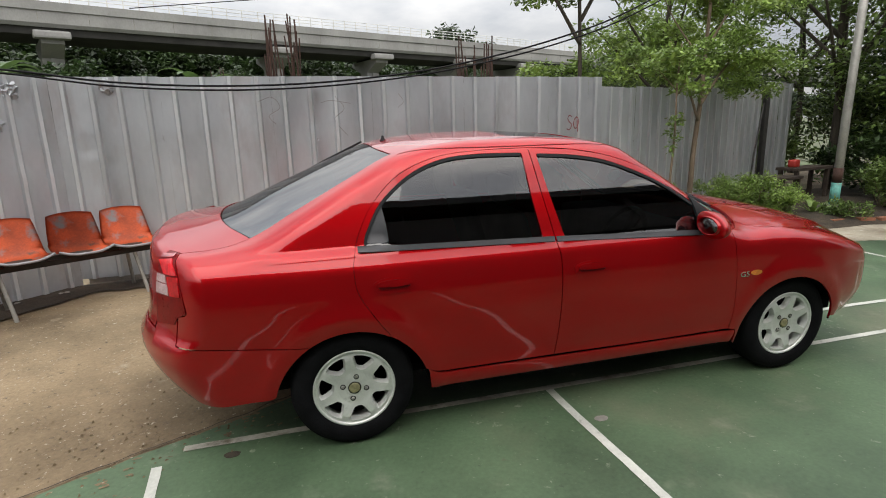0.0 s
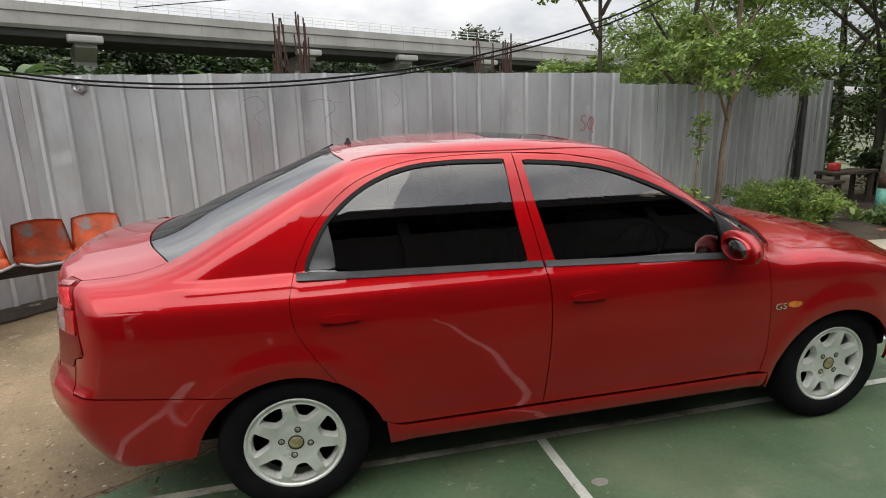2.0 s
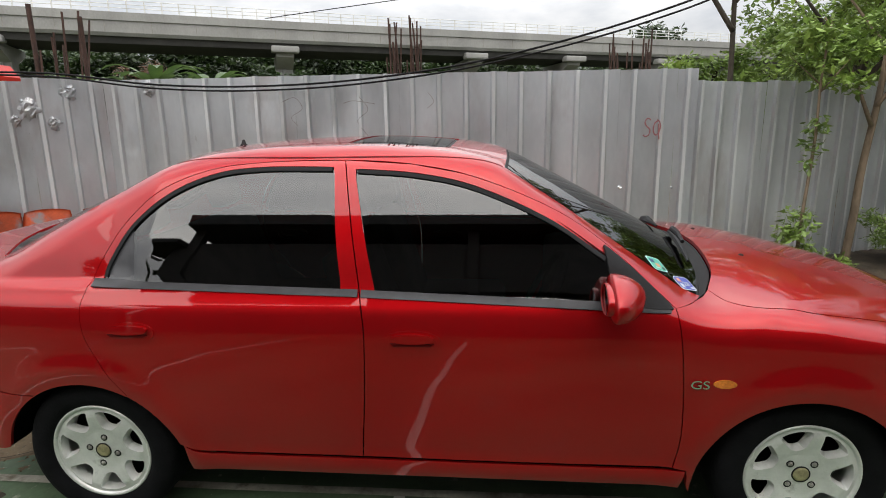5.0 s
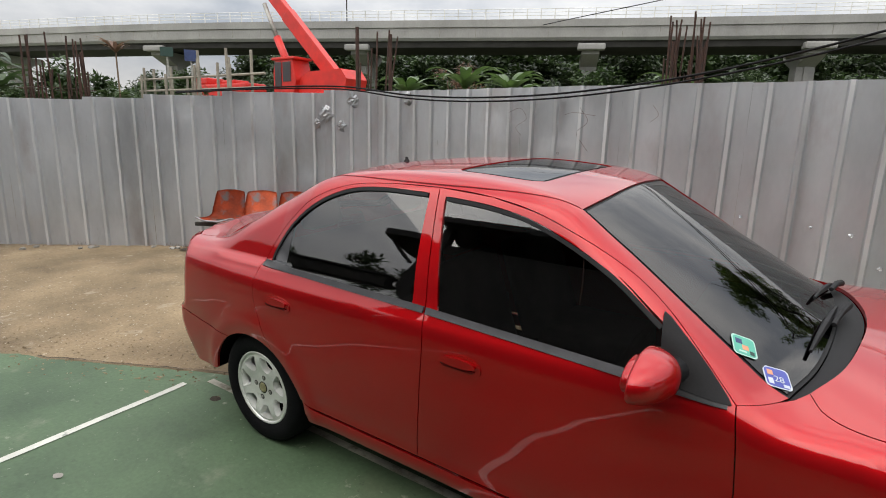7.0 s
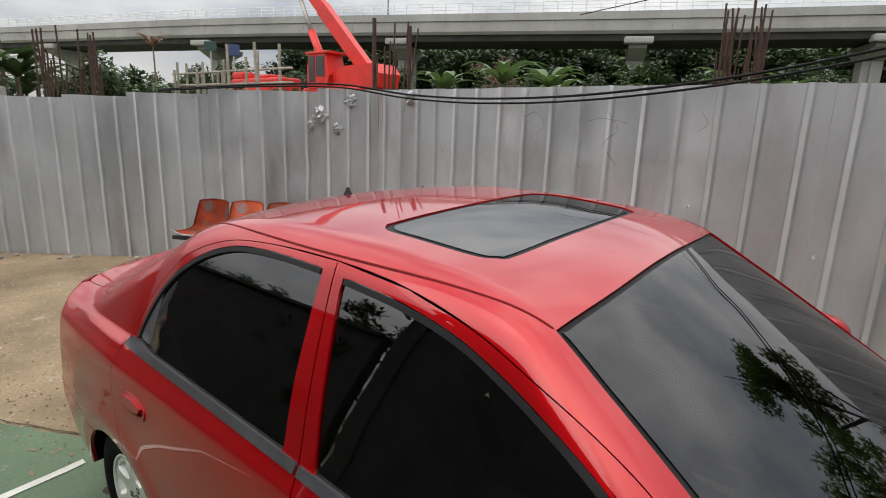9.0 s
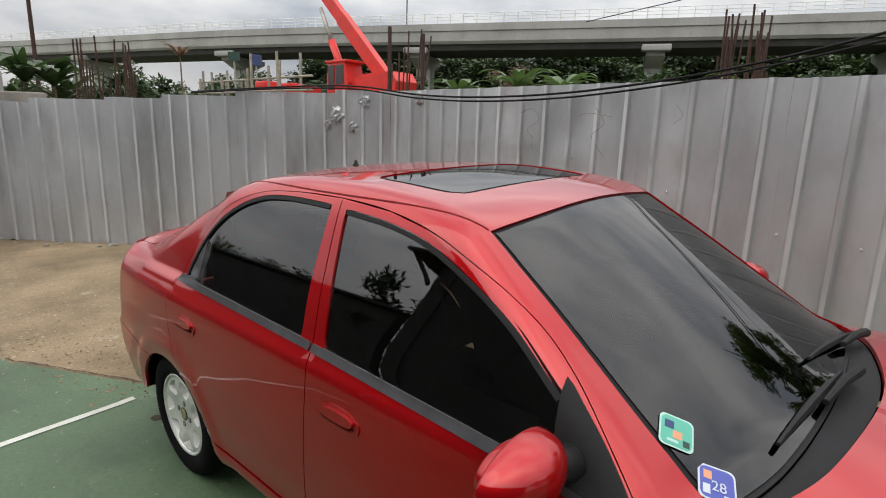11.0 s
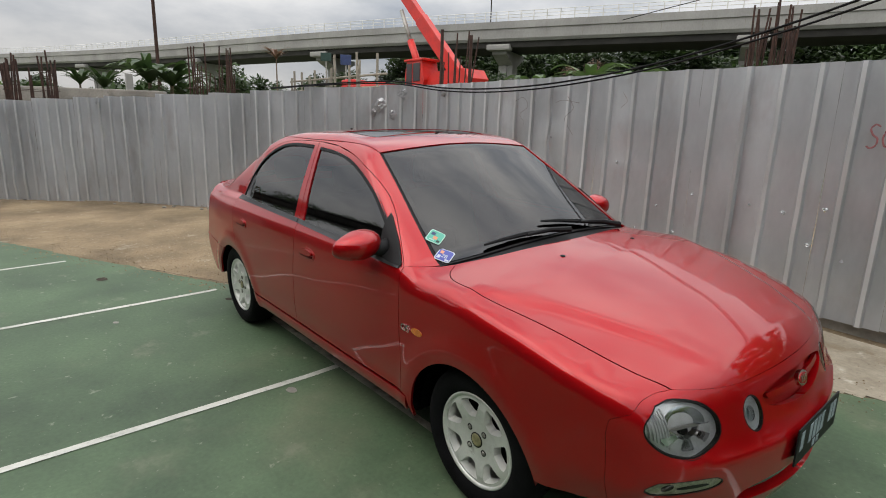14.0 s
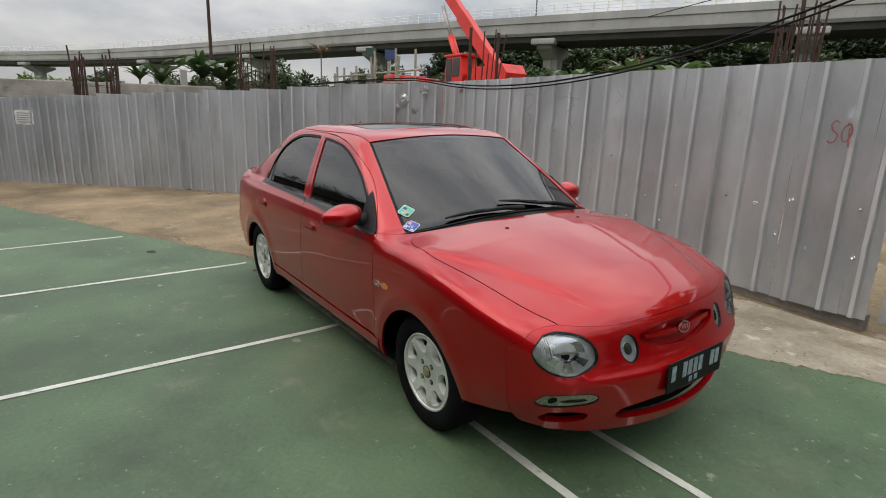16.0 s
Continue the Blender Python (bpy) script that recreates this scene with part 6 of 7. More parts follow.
def open_half(loop):
    """Pushes the ends of a half outline a little over the middle, so that two halves close."""
    q = loop.copy()
    q[np.abs(q[:, 1]) < 0.012, 1] = 0.0025
    return q


# The half roof runs to the sunroof's edge: the opening joins the outline at the middle.
edge = plan((-0.35, 0.0), (-0.355, -0.34), (-0.345, -0.395), (-0.30, -0.43), (-0.2, -0.438), (-0.03, -0.436), (0.025, -0.41), (0.05, -0.35), (0.06, 0.0))
shell = path(shell, plan((-1.05, 0.0), (-0.35, 0.0)), edge, plan((0.06, 0.0), (0.275, 0.0)))
panel("body_shell", open_half(shell), MID, RED, car, step=0.018, gap=0.0, weld=True)
full = np.concatenate([edge, edge[-2:0:-1] * (1, -1, 1)])
panel("sunroof", full, MID, ROOF_GLASS, car, "dark glass sunroof with a black seal", step=0.05, sink=0.003, gap=0.02)
panel("sunroof_seal", full, MID, BLACK_TRIM, car, step=0.05, sink=0.006, gap=0.001)

# A narrow joint runs along each side of the roof.
rail = [(0.25, -0.553), (0.05, -0.569), (-0.30, -0.581), (-0.70, -0.574), (-0.98, -0.545)]
panel("roof_joint", path(plan(*rail), plan(*[(x, y + 0.0045) for x, y in rail[::-1]])), MID, HANDLE_GAP, car, "dark narrow roof joint", step=0.03, sink=-0.0006, gap=0.0, lip=0.002, both=True)

# Doors, with their glass and trim.
front_glass = path(side((-0.27, 1.338), (-0.228, 1.13), (-0.184, 0.948)), side((-0.184, 0.948), (0.2, 0.935), (0.605, 0.916)), side((0.605, 0.916), (0.606, 0.98), (0.588, 1.05)),
                   side((0.588, 1.05), (0.40, 1.172), (0.15, 1.277), (-0.05, 1.320), (-0.27, 1.338)))
rear_glass = path(side((-0.362, 1.345), (-0.345, 1.13), (-0.317, 0.951)), side((-0.317, 0.951), (-0.8, 0.963), (-1.185, 0.970)), side((-1.185, 0.970), (-1.168, 1.03), (-1.09, 1.155), (-0.95, 1.265), (-0.785, 1.328), (-0.605, 1.347), (-0.362, 1.345)))
corner_trim = path(side((0.605, 0.916), (0.795, 0.899)), side((0.795, 0.899), (0.70, 0.99), (0.588, 1.085)), side((0.588, 1.085), (0.606, 0.98), (0.605, 0.916)))
front_door = path(side(*B_LINE[::-1]), side(*[p for p in DOOR_TOP[::-1] if p[0] > -0.32]), side(*DOOR_FRONT), side((0.83, 0.333), (0.3, 0.330), (-0.252, 0.333)))
rear_door = path(side(*[p for p in DOOR_TOP if p[0] < -0.315]), side(*DOOR_REAR), arch(ARCH_R, 62, 20), side((-0.935, 0.362), (-0.89, 0.343), (-0.83, 0.333)), side((-0.83, 0.333), (-0.252, 0.333)), side(*B_LINE[::-1]))


def grow(loop, g):
    f = unroll(loop)
    return roll_up(inset(f, -g))


def door(outline, glass, label):
    holes = [grow(glass, 0.006)]
    return panel("door", outline, MID, RED, car, label, holes=holes, both=True)


doors_f = door(front_door, front_glass, "red front door with tinted window")
doors_r = door(rear_door, rear_glass, "red rear door with tinted window")
for ds, glass in ((doors_f, front_glass), (doors_r, rear_glass)):
    FLAT[0] = True
    for d, m in zip(ds, panel("window", glass, MID, GLASS, car, step=0.04, sink=0.007, gap=-0.014, lip=0.002, both=True)):
        m.parent = d
    FLAT[0] = False
for d, t in zip(doors_f, panel("mirror_base", corner_trim, MID, BLACK_TRIM, car, "matt black corner trim", step=0.025, sink=-0.008, gap=-0.004, both=True)):
    t.parent = d
quarter_trim = path(side((-1.185, 0.970), (-1.168, 1.03), (-1.095, 1.15)), side((-1.095, 1.15), (-1.082, 1.06), (-1.075, 0.970)), side((-1.075, 0.970), (-1.185, 0.970)))
for d, t in zip(doors_r, panel("quarter_trim", quarter_trim, MID, GREY_TRIM, car, "faded grey window corner", step=0.04, sink=0.006, gap=0.0, both=True)):
    t.parent = d
for ds, a, b, za, zb in ((doors_f, -0.238, 0.79, 0.931, 0.894), (doors_r, -1.222, -0.250, 0.957, 0.932)):
    strip = path(side((a, za - 0.006), (b, zb - 0.006)), side((b, zb - 0.006), (b, zb + 0.018)), side((b, zb + 0.018), (a, za + 0.018)), side((a, za + 0.018), (a, za - 0.006)))
    for d, t in zip(ds, panel("belt_strip", strip, MID, GREY_TRIM, car, "grey weathered window strip", step=0.05, sink=-0.006, gap=0.0, both=True)):
        t.parent = d


def offset_strip(pts, w0, w1):
    """A ribbon outline along a side line, between two offsets across it."""
    q = np.array(spline(pts))
    t = np.gradient(q, axis=0)
    t /= np.linalg.norm(t, axis=1, keepdims=True)
    n = np.stack([-t[:, 1], t[:, 0]], 1)
    if n[len(n) // 2, 1] < 0:
        n = -n
    return path(side(*(q + n * w0)), side(*(q + n * w1)[::-1]))


for ds, pts in ((doors_f, [(-0.27, 1.338), (-0.05, 1.320), (0.15, 1.277), (0.40, 1.172), (0.588, 1.05)]), (doors_r, [(-0.362, 1.345), (-0.605, 1.347), (-0.785, 1.328), (-0.95, 1.265), (-1.09, 1.155), (-1.168, 1.03), (-1.185, 0.978)])):
    for d, t in zip(ds, panel("window_seal", offset_strip(pts, -0.006, 0.007), MID, BLACK_TRIM, car, step=0.05, sink=-0.001, gap=0.0, both=True)):
        t.parent = d

# Sills, wings, bonnet.
sill = path(side((-0.91, 0.245), (0.86, 0.245)), side((0.86, 0.245), (0.875, 0.326)), side((0.875, 0.326), (0.3, 0.325), (-0.82, 0.328)), side((-0.82, 0.328), (-0.88, 0.338), (-0.925, 0.362)), side((-0.925, 0.362), (-0.91, 0.245)))
panel("sill", sill, MID, RED, car, both=True)
LAMP = [(-0.685, 0.694), (-0.62, 0.702), (-0.53, 0.678), (-0.482, 0.622), (-0.497, 0.567), (-0.59, 0.536), (-0.675, 0.546), (-0.727, 0.592), (-0.733, 0.645), (-0.685, 0.694)]
FRONT_SEAM = path(side((1.835, 0.33), (1.838, 0.45), (1.835, 0.55)), side((1.835, 0.55), (1.832, 0.60), (1.838, 0.645)), ahead((-0.752, 0.672), (-0.715, 0.703), (-0.66, 0.716), (-0.60, 0.718)))
wing = path(side(*DOOR_FRONT), side((0.83, 0.333), (0.875, 0.326)), side((0.875, 0.326), (0.885, 0.25)), arch(ARCH_F, 184, 6), side((1.60, 0.31), (1.74, 0.315), (1.835, 0.33)), FRONT_SEAM, plan(*HOOD_SEAM[::-1]), plan((0.968, -0.64), (0.935, -0.690)), side((0.915, 0.905), (0.81, 0.90)))
panel("wing", wing, MID, RED, car, both=True, gap=0.0012)
hood_front = [(-0.60, 0.718), (-0.50, 0.706), (-0.38, 0.699), (-0.2, 0.703), (0.0, 0.706), (0.2, 0.703), (0.38, 0.699), (0.50, 0.706), (0.60, 0.718)]
flip = np.array((1, -1, 1.0))
seam = plan(*HOOD_SEAM)
cowl = plan((0.968, -0.64), (1.045, -0.46), (1.095, -0.2), (1.11, 0.0), (1.095, 0.2), (1.045, 0.46), (0.968, 0.64))
hood = path(seam, ahead(*hood_front), seam[::-1] * flip, cowl[::-1])
panel("bonnet", hood, MID, RED, car, "smooth red bonnet with two raised creases", step=0.025, gap=0.0012, bulge=0.004)

# Windscreen, rear glass, scuttle.
screen_l = plan(*SCREEN_SIDE)
base = plan((0.922, -0.692), (0.985, -0.5), (1.020, -0.25), (1.030, 0.0), (1.020, 0.25), (0.985, 0.5), (0.922, 0.692))
screen_top = plan((0.255, 0.55), (0.272, 0.3), (0.275, 0.0), (0.272, -0.3), (0.255, -0.55))
windscreen = path(screen_l, base, screen_l[::-1] * flip, screen_top)
panel("windscreen", windscreen, MID, SCREEN_GLASS, car, "dark tinted windscreen", step=0.04, sink=0.004, gap=0.012)
panel("windscreen_seal", windscreen, MID, BLACK_TRIM, car, step=0.05, sink=0.008, gap=0.001, holes=[roll_up(inset(unroll(windscreen), 0.03))])
scuttle = path(plan((0.922, -0.692), (0.968, -0.64)), cowl, plan((0.968, 0.64), (0.922, 0.692)), base[::-1])
panel("scuttle", scuttle, MID, BLACK_TRIM, car, "dusty black plastic scuttle grille", step=0.04, sink=0.016)
rear_l = plan(*REAR_SIDE)
rear_base = plan((-1.69, -0.62), (-1.80, -0.4), (-1.855, -0.2), (-1.87, 0.0), (-1.855, 0.2), (-1.80, 0.4), (-1.69, 0.62))
rear_top = plan((-1.005, 0.50), (-1.045, 0.25), (-1.05, 0.0), (-1.045, -0.25), (-1.005, -0.50))
rear_screen = path(rear_l, rear_base, rear_l[::-1] * flip, rear_top)
panel("rear_window", rear_screen, MID, REAR_GLASS, car, "grey tinted rear window with black border", step=0.04, sink=0.004, gap=0.004)
panel("rear_window_border", rear_screen, MID, BLACK_TRIM, car, step=0.05, sink=0.007, gap=0.001, holes=[roll_up(inset(unroll(rear_screen), 0.05))])

# Boot lid, tail lamps, bumpers.
BOOT = [(-1.69, -0.62), (-1.80, -0.64), (-1.95, -0.64), (-1.985, -0.635), (-2.035, -0.585)]
boot_l = plan(*BOOT)
boot_edge = behind((-0.575, 0.952), (-0.562, 0.80), (-0.56, 0.66), (-0.54, 0.625))
boot = path(boot_l, boot_edge, behind((-0.54, 0.625), (0.0, 0.625), (0.54, 0.625)), boot_edge[::-1] * flip, boot_l[::-1] * flip, rear_base[::-1])
panel("boot_lid", boot, TAIL, RED, car, step=0.035)
lamp_front = side((-1.997, 0.962), (-1.978, 0.82), (-1.968, 0.742))
lamp_out = path(lamp_front, side((-1.968, 0.742), (-2.01, 0.72)), behind((-0.71, 0.68), (-0.56, 0.655)), boot_edge[::-1][2:], plan((-2.035, -0.585), (-1.985, -0.637)))


def quad(*corners):
    """A four-cornered outline on the tail, from (y, z) in rear view."""
    return path(*[behind(a, b) for a, b in zip(corners, corners[1:] + corners[:1])])


tails = panel("tail_lamp", lamp_out, TAIL, TAIL_RED, car, "red and clear ribbed tail lamp", step=0.02, sink=-0.003, gap=0.0005, lip=0.02, both=True)
for name, m, label, loop in (
        ("reversing_lens", TAIL_CLEAR, "pale clear lens", quad((-0.569, 0.888), (-0.640, 0.890), (-0.655, 0.857), (-0.566, 0.852))),
        ("reversing_lens", TAIL_CLEAR, "pale clear lens", quad((-0.566, 0.847), (-0.658, 0.851), (-0.674, 0.806), (-0.567, 0.798))),
        ("upper_lens", TAIL_PINK, "pink clear upper lens", quad((-0.588, 0.962), (-0.660, 0.972), (-0.640, 0.981), (-0.590, 0.977))),
        ("brake_lens", TAIL_BRIGHT, "bright red brake lens", quad((-0.582, 0.951), (-0.664, 0.966), (-0.719, 0.903), (-0.634, 0.894))),
        ("indicator_lens", TAIL_MID, "red indicator lens", quad((-0.652, 0.886), (-0.722, 0.896), (-0.743, 0.812), (-0.684, 0.806)))):
    for t, c in zip(tails, panel(name, loop, TAIL, m, car, label, step=0.02, sink=-0.007, gap=0.0, both=True)):
        c.parent = t
bumper_top = side((-1.475, 0.545), (-1.8, 0.572), (-2.03, 0.594))
rear_bumper_half = path(arch(ARCH_R, 122, 167), side((-1.638, 0.315), (-1.655, 0.308), (-1.72, 0.302), (-1.85, 0.292), (-2.0, 0.295)), behind((-0.60, 0.298), (-0.3, 0.295), (0.0, 0.295)))
top_half = path(behind((0.0, 0.616), (-0.3, 0.616), (-0.56, 0.62)), behind((-0.56, 0.655), (-0.70, 0.68)), side((-2.02, 0.70), (-2.035, 0.60)), bumper_top[::-1])
rear_half = path(top_half, rear_bumper_half)
panel("rear_bumper", open_half(rear_half), TAIL, RED_DULL, car, "red rear bumper with faint scuffs", step=0.035, gap=0.0, weld=True)

lamp_loop = ahead(*LAMP)
lamp_hole = path(lamp_loop)
small_lamp = path(ahead(*[(-0.332 + 0.047 * math.cos(a), 0.606 + 0.056 * math.sin(a)) for a in np.linspace(0, 2 * math.pi, 21)]))
grille_half = ahead((0.0, 0.672), (-0.13, 0.672), (-0.245, 0.654), (-0.272, 0.636), (-0.235, 0.604), (-0.11, 0.582), (0.0, 0.576))
fog_loop = path(ahead((-0.70, 0.461), (-0.61, 0.465), (-0.525, 0.456), (-0.497, 0.430), (-0.525, 0.405), (-0.615, 0.395), (-0.700, 0.402), (-0.722, 0.432), (-0.70, 0.461)))
duct = path(ahead((-0.655, 0.362), (-0.59, 0.366), (-0.52, 0.352), (-0.525, 0.318), (-0.585, 0.300), (-0.655, 0.308), (-0.675, 0.335), (-0.655, 0.362)))
mouth_half = ahead((0.0, 0.385), (-0.2, 0.383), (-0.36, 0.365), (-0.40, 0.335), (-0.36, 0.305), (-0.2, 0.295), (0.0, 0.292))
hood_half = ahead((-0.60, 0.718), (-0.50, 0.706), (-0.38, 0.699), (-0.2, 0.703), (0.0, 0.706))
front_half = path(FRONT_SEAM[::-1], side((1.835, 0.33), (1.845, 0.29), (1.90, 0.268)), ahead((-0.62, 0.256), (-0.3, 0.245), (0.0, 0.243)), ahead((0.0, 0.243), (0.0, 0.292)), mouth_half[::-1],
                  ahead((0.0, 0.385), (0.0, 0.576)), grille_half[::-1], ahead((0.0, 0.672), (0.0, 0.706)), hood_half[::-1])
panel("front_bumper", open_half(front_half), NOSE, RED_DULL, car, "red front bumper with rounded lower intake", step=0.03, gap=0.0, weld=True, holes=[lamp_hole, small_lamp, fog_loop, duct], lip=0.03)


def both_halves(h):
    return np.concatenate([h, h[-2:0:-1] * flip])


panel("grille", both_halves(grille_half), NOSE, RED_DULL, car, "recessed red grille opening", step=0.04, sink=0.035, gap=-0.01)
panel("grille_bar", path(ahead((-0.245, 0.643), (0.0, 0.638), (0.245, 0.643)), ahead((0.245, 0.643), (0.235, 0.626)), ahead((0.235, 0.626), (0.0, 0.616), (-0.235, 0.626)), ahead((-0.235, 0.626), (-0.245, 0.643))), NOSE, RED, car, step=0.03, sink=0.004, gap=0.0)
panel("lower_intake", both_halves(mouth_half), NOSE, UNDER, car, "black lower intake", step=0.05, sink=0.045, gap=-0.01)
panel("bumper_duct", duct, NOSE, UNDER, car, "dark bumper duct", step=0.05, sink=0.035, gap=-0.008, both=True)
badge = path(ahead(*[(0.045 * math.cos(a), 0.632 + 0.027 * math.sin(a)) for a in np.linspace(0, 2 * math.pi, 25)]))
badge_ob = panel("badge", badge, NOSE, CHROME, car, "oval chrome badge", step=0.02, sink=-0.008)[0]
inner = path(ahead(*[(0.037 * math.cos(a), 0.632 + 0.020 * math.sin(a)) for a in np.linspace(0, 2 * math.pi, 25)]))
panel("badge_field", inner, NOSE, RED_DULL, badge_ob, step=0.02, sink=-0.010)
for k in (-0.018, 0.0, 0.018):
    panel("badge_stroke", path(ahead((k - 0.005, 0.622), (k + 0.005, 0.622)), ahead((k + 0.005, 0.622), (k + 0.006, 0.642)), ahead((k + 0.006, 0.642), (k - 0.004, 0.642)), ahead((k - 0.004, 0.642), (k - 0.005, 0.622))), NOSE, CHROME, badge_ob, step=0.02, sink=-0.0115, gap=0.0, lip=0.001)


def lamp_unit(name, loop, label, depth, bowl_material):
    """A lamp set into the nose: reflector bowl, black surround and a clear cover, on both sides."""
    covers = panel(name, loop, NOSE, LENS, car, label, step=0.02, sink=0.002, both=True)
    for c, b in zip(covers, panel("reflector", loop, NOSE, bowl_material, car, step=0.012, sink=depth * 0.45, gap=0.002, both=True, bulge=-depth * 0.55)):
        b.parent = c
    for c, b in zip(covers, panel("surround", loop, NOSE, BLACK_RIM, car, step=0.03, sink=0.001, gap=-0.003, lip=0.02, both=True, holes=[NOSE[1](inset(NOSE[0](loop), 0.001))])):
        b.parent = c


lamp_unit("headlamp", lamp_hole, "clear oval headlamp with black rim", 0.036, REFLECTOR)
heads = [o for o in car.children if o.name.startswith("headlamp")]
bowl = path(ahead(*[(-0.606 + 0.078 * math.cos(a), 0.626 + 0.058 * math.sin(a)) for a in np.linspace(0, 2 * math.pi, 29)]))
visor = path(ahead((-0.665, 0.626), (-0.61, 0.628), (-0.555, 0.622)), ahead((-0.555, 0.622), (-0.557, 0.615)), ahead((-0.557, 0.615), (-0.61, 0.620), (-0.663, 0.619)), ahead((-0.663, 0.619), (-0.665, 0.626)))
bulb = path(ahead(*[(-0.612 + 0.016 * math.cos(a), 0.612 + 0.014 * math.sin(a)) for a in np.linspace(0, 2 * math.pi, 17)]))
for loop, name, m, s, b in ((bowl, "main_reflector", CHROME, 0.014, -0.034), (visor, "bulb_shield", GALV, 0.014, 0.0), (bulb, "bulb_cap", BLACK_RIM, 0.018, 0.0)):
    for h, o in zip(heads, panel(name, loop, NOSE, m, car, step=0.012, sink=s, gap=0.0, lip=0.012, both=True, bulge=b)):
        o.parent = h
# Wedge-shaped facets fan out below the main reflector, each at its own depth.
for k in range(6):
    a0, a1 = radians(198 + 27 * k), radians(222 + 27 * k)
    arc_in = [(-0.606 + 0.050 * math.cos(a), 0.620 + 0.034 * math.sin(a)) for a in np.linspace(a0, a1, 4)]
    arc_out = [(-0.606 + 0.098 * math.cos(a), 0.620 + 0.066 * math.sin(a)) for a in np.linspace(a1, a0, 4)]
    facet = path(ahead(*arc_in), ahead(arc_in[-1], arc_out[0]), ahead(*arc_out), ahead(arc_out[-1], arc_in[0]))
    # Two metals alternate to paint the bright and dark glints of tilted facets.
    for h, o in zip(heads, panel("reflector_facet", facet, NOSE, REFLECTOR if k % 2 else CHROME, car, step=0.012, sink=0.010 + 0.002 * (k % 2), gap=0.0, lip=0.008, both=True, bulge=0.006)):
        o.parent = h
for k in range(7):
    y = -0.722 + 0.0085 * k
    rib = path(ahead((y, 0.60 - 0.006 * k), (y, 0.662 + 0.004 * k)), ahead((y, 0.662 + 0.004 * k), (y + 0.003, 0.662 + 0.004 * k)), ahead((y + 0.003, 0.662 + 0.004 * k), (y + 0.003, 0.60 - 0.006 * k)), ahead((y + 0.003, 0.60 - 0.006 * k), (y, 0.60 - 0.006 * k)))
    for h, o in zip(heads, panel("lens_flute", rib, NOSE, REFLECTOR, car, step=0.02, sink=0.010, gap=0.0, lip=0.008, both=True)):
        o.parent = h
lamp_unit("inner_lamp", small_lamp, "small round inner headlamp", 0.024, REFLECTOR)
lamp_unit("fog_lamp", fog_loop, "slim clear front indicator lamp", 0.010, CREAM_LENS)

for name, loop, m, sink in (
                            ("inner_lamp", [(-0.332 + 0.020 * math.cos(a), 0.603 + 0.024 * math.sin(a)) for a in np.linspace(0, 2 * math.pi, 17)], CHROME, 0.012),
                            ("fog_lamp", [(-0.668 + 0.015 * math.cos(a), 0.430 + 0.017 * math.sin(a)) for a in np.linspace(0, 2 * math.pi, 17)], BLACK_RIM, 0.006),
                            ("fog_lamp", [(-0.590 + 0.052 * math.cos(a), 0.423 + 0.008 * math.sin(a)) for a in np.linspace(0, 2 * math.pi, 17)], BLACK_RIM, 0.006)):
    owners = [o for o in car.children if o.name.startswith(name)]
    for h, o in zip(owners, panel("bulb_holder", path(ahead(*loop)), NOSE, m, car, step=0.01, sink=sink, gap=0.0, lip=0.008, both=True)):
        o.parent = h

# Number plate, with bars for its writing.
bm = bmesh.new()
box(bm, (2.170, -0.195, 0.397), (2.176, 0.22, 0.533), 0.002)
plate_ob = part("number_plate", bm, PLATE, car, "black number plate with pale bars")
for y0, y1, z0, z1 in [(-0.165, -0.135, 0.43, 0.50), (-0.085, -0.055, 0.43, 0.50), (-0.045, -0.015, 0.43, 0.50), (-0.005, 0.025, 0.43, 0.50), (0.035, 0.065, 0.43, 0.50), (0.125, 0.155, 0.43, 0.50), (0.165, 0.195, 0.43, 0.50), (-0.03, -0.005, 0.395, 0.42), (0.01, 0.035, 0.395, 0.42)]:
    bm = bmesh.new()
    box(bm, (2.1755, y0 - 0.005, z0 + 0.015), (2.1775, y1 - 0.005, z1 + 0.015), 0.0005)
    part("plate_bar", bm, PALE, plate_ob)

# Handles, side repeaters, trim letters.
for d, cx, cz in ((doors_f, -0.06, 0.784), (doors_r, -1.073, 0.800)):
    cup = path(side(*[(cx + 0.098 * math.cos(a) * (1 if abs(math.cos(a)) > 0.3 else 1.0), cz + 0.038 * math.copysign(abs(math.sin(a)) ** 0.8, math.sin(a))) for a in np.linspace(0, 2 * math.pi, 33)]))
    cups = panel("handle_cup", cup, MID, RED, car, "oval handle recess", step=0.012, sink=-0.004, gap=0.0, both=True, bulge=-0.012)
    grip = path(side(*[(cx + 0.075 * math.cos(a), cz + 0.010 + 0.016 * math.copysign(abs(math.sin(a)) ** 0.7, math.sin(a))) for a in np.linspace(0, 2 * math.pi, 33)]))
    grips = panel("handle", grip, MID, RED, car, step=0.012, sink=-0.012, gap=0.0, lip=0.02, both=True, bulge=0.006)
    # A dark red strip paints the shade inside the handle recess.
    slot = path(side((cx - 0.075, cz - 0.006), (cx + 0.075, cz - 0.006)), side((cx + 0.075, cz - 0.006), (cx + 0.062, cz - 0.015)), side((cx + 0.062, cz - 0.015), (cx - 0.062, cz - 0.015)), side((cx - 0.062, cz - 0.015), (cx - 0.075, cz - 0.006)))
    slots = panel("handle_slot", slot, MID, HANDLE_GAP, car, step=0.03, sink=-0.006, gap=0.0, both=True)
    for a, b, c, e in zip(d, cups, grips, slots):
        b.parent = c.parent = e.parent = a
repeater = path(side(*[(0.967 + 0.037 * math.cos(a), 0.659 + 0.0145 * math.sin(a)) for a in np.linspace(0, 2 * math.pi, 25)]))
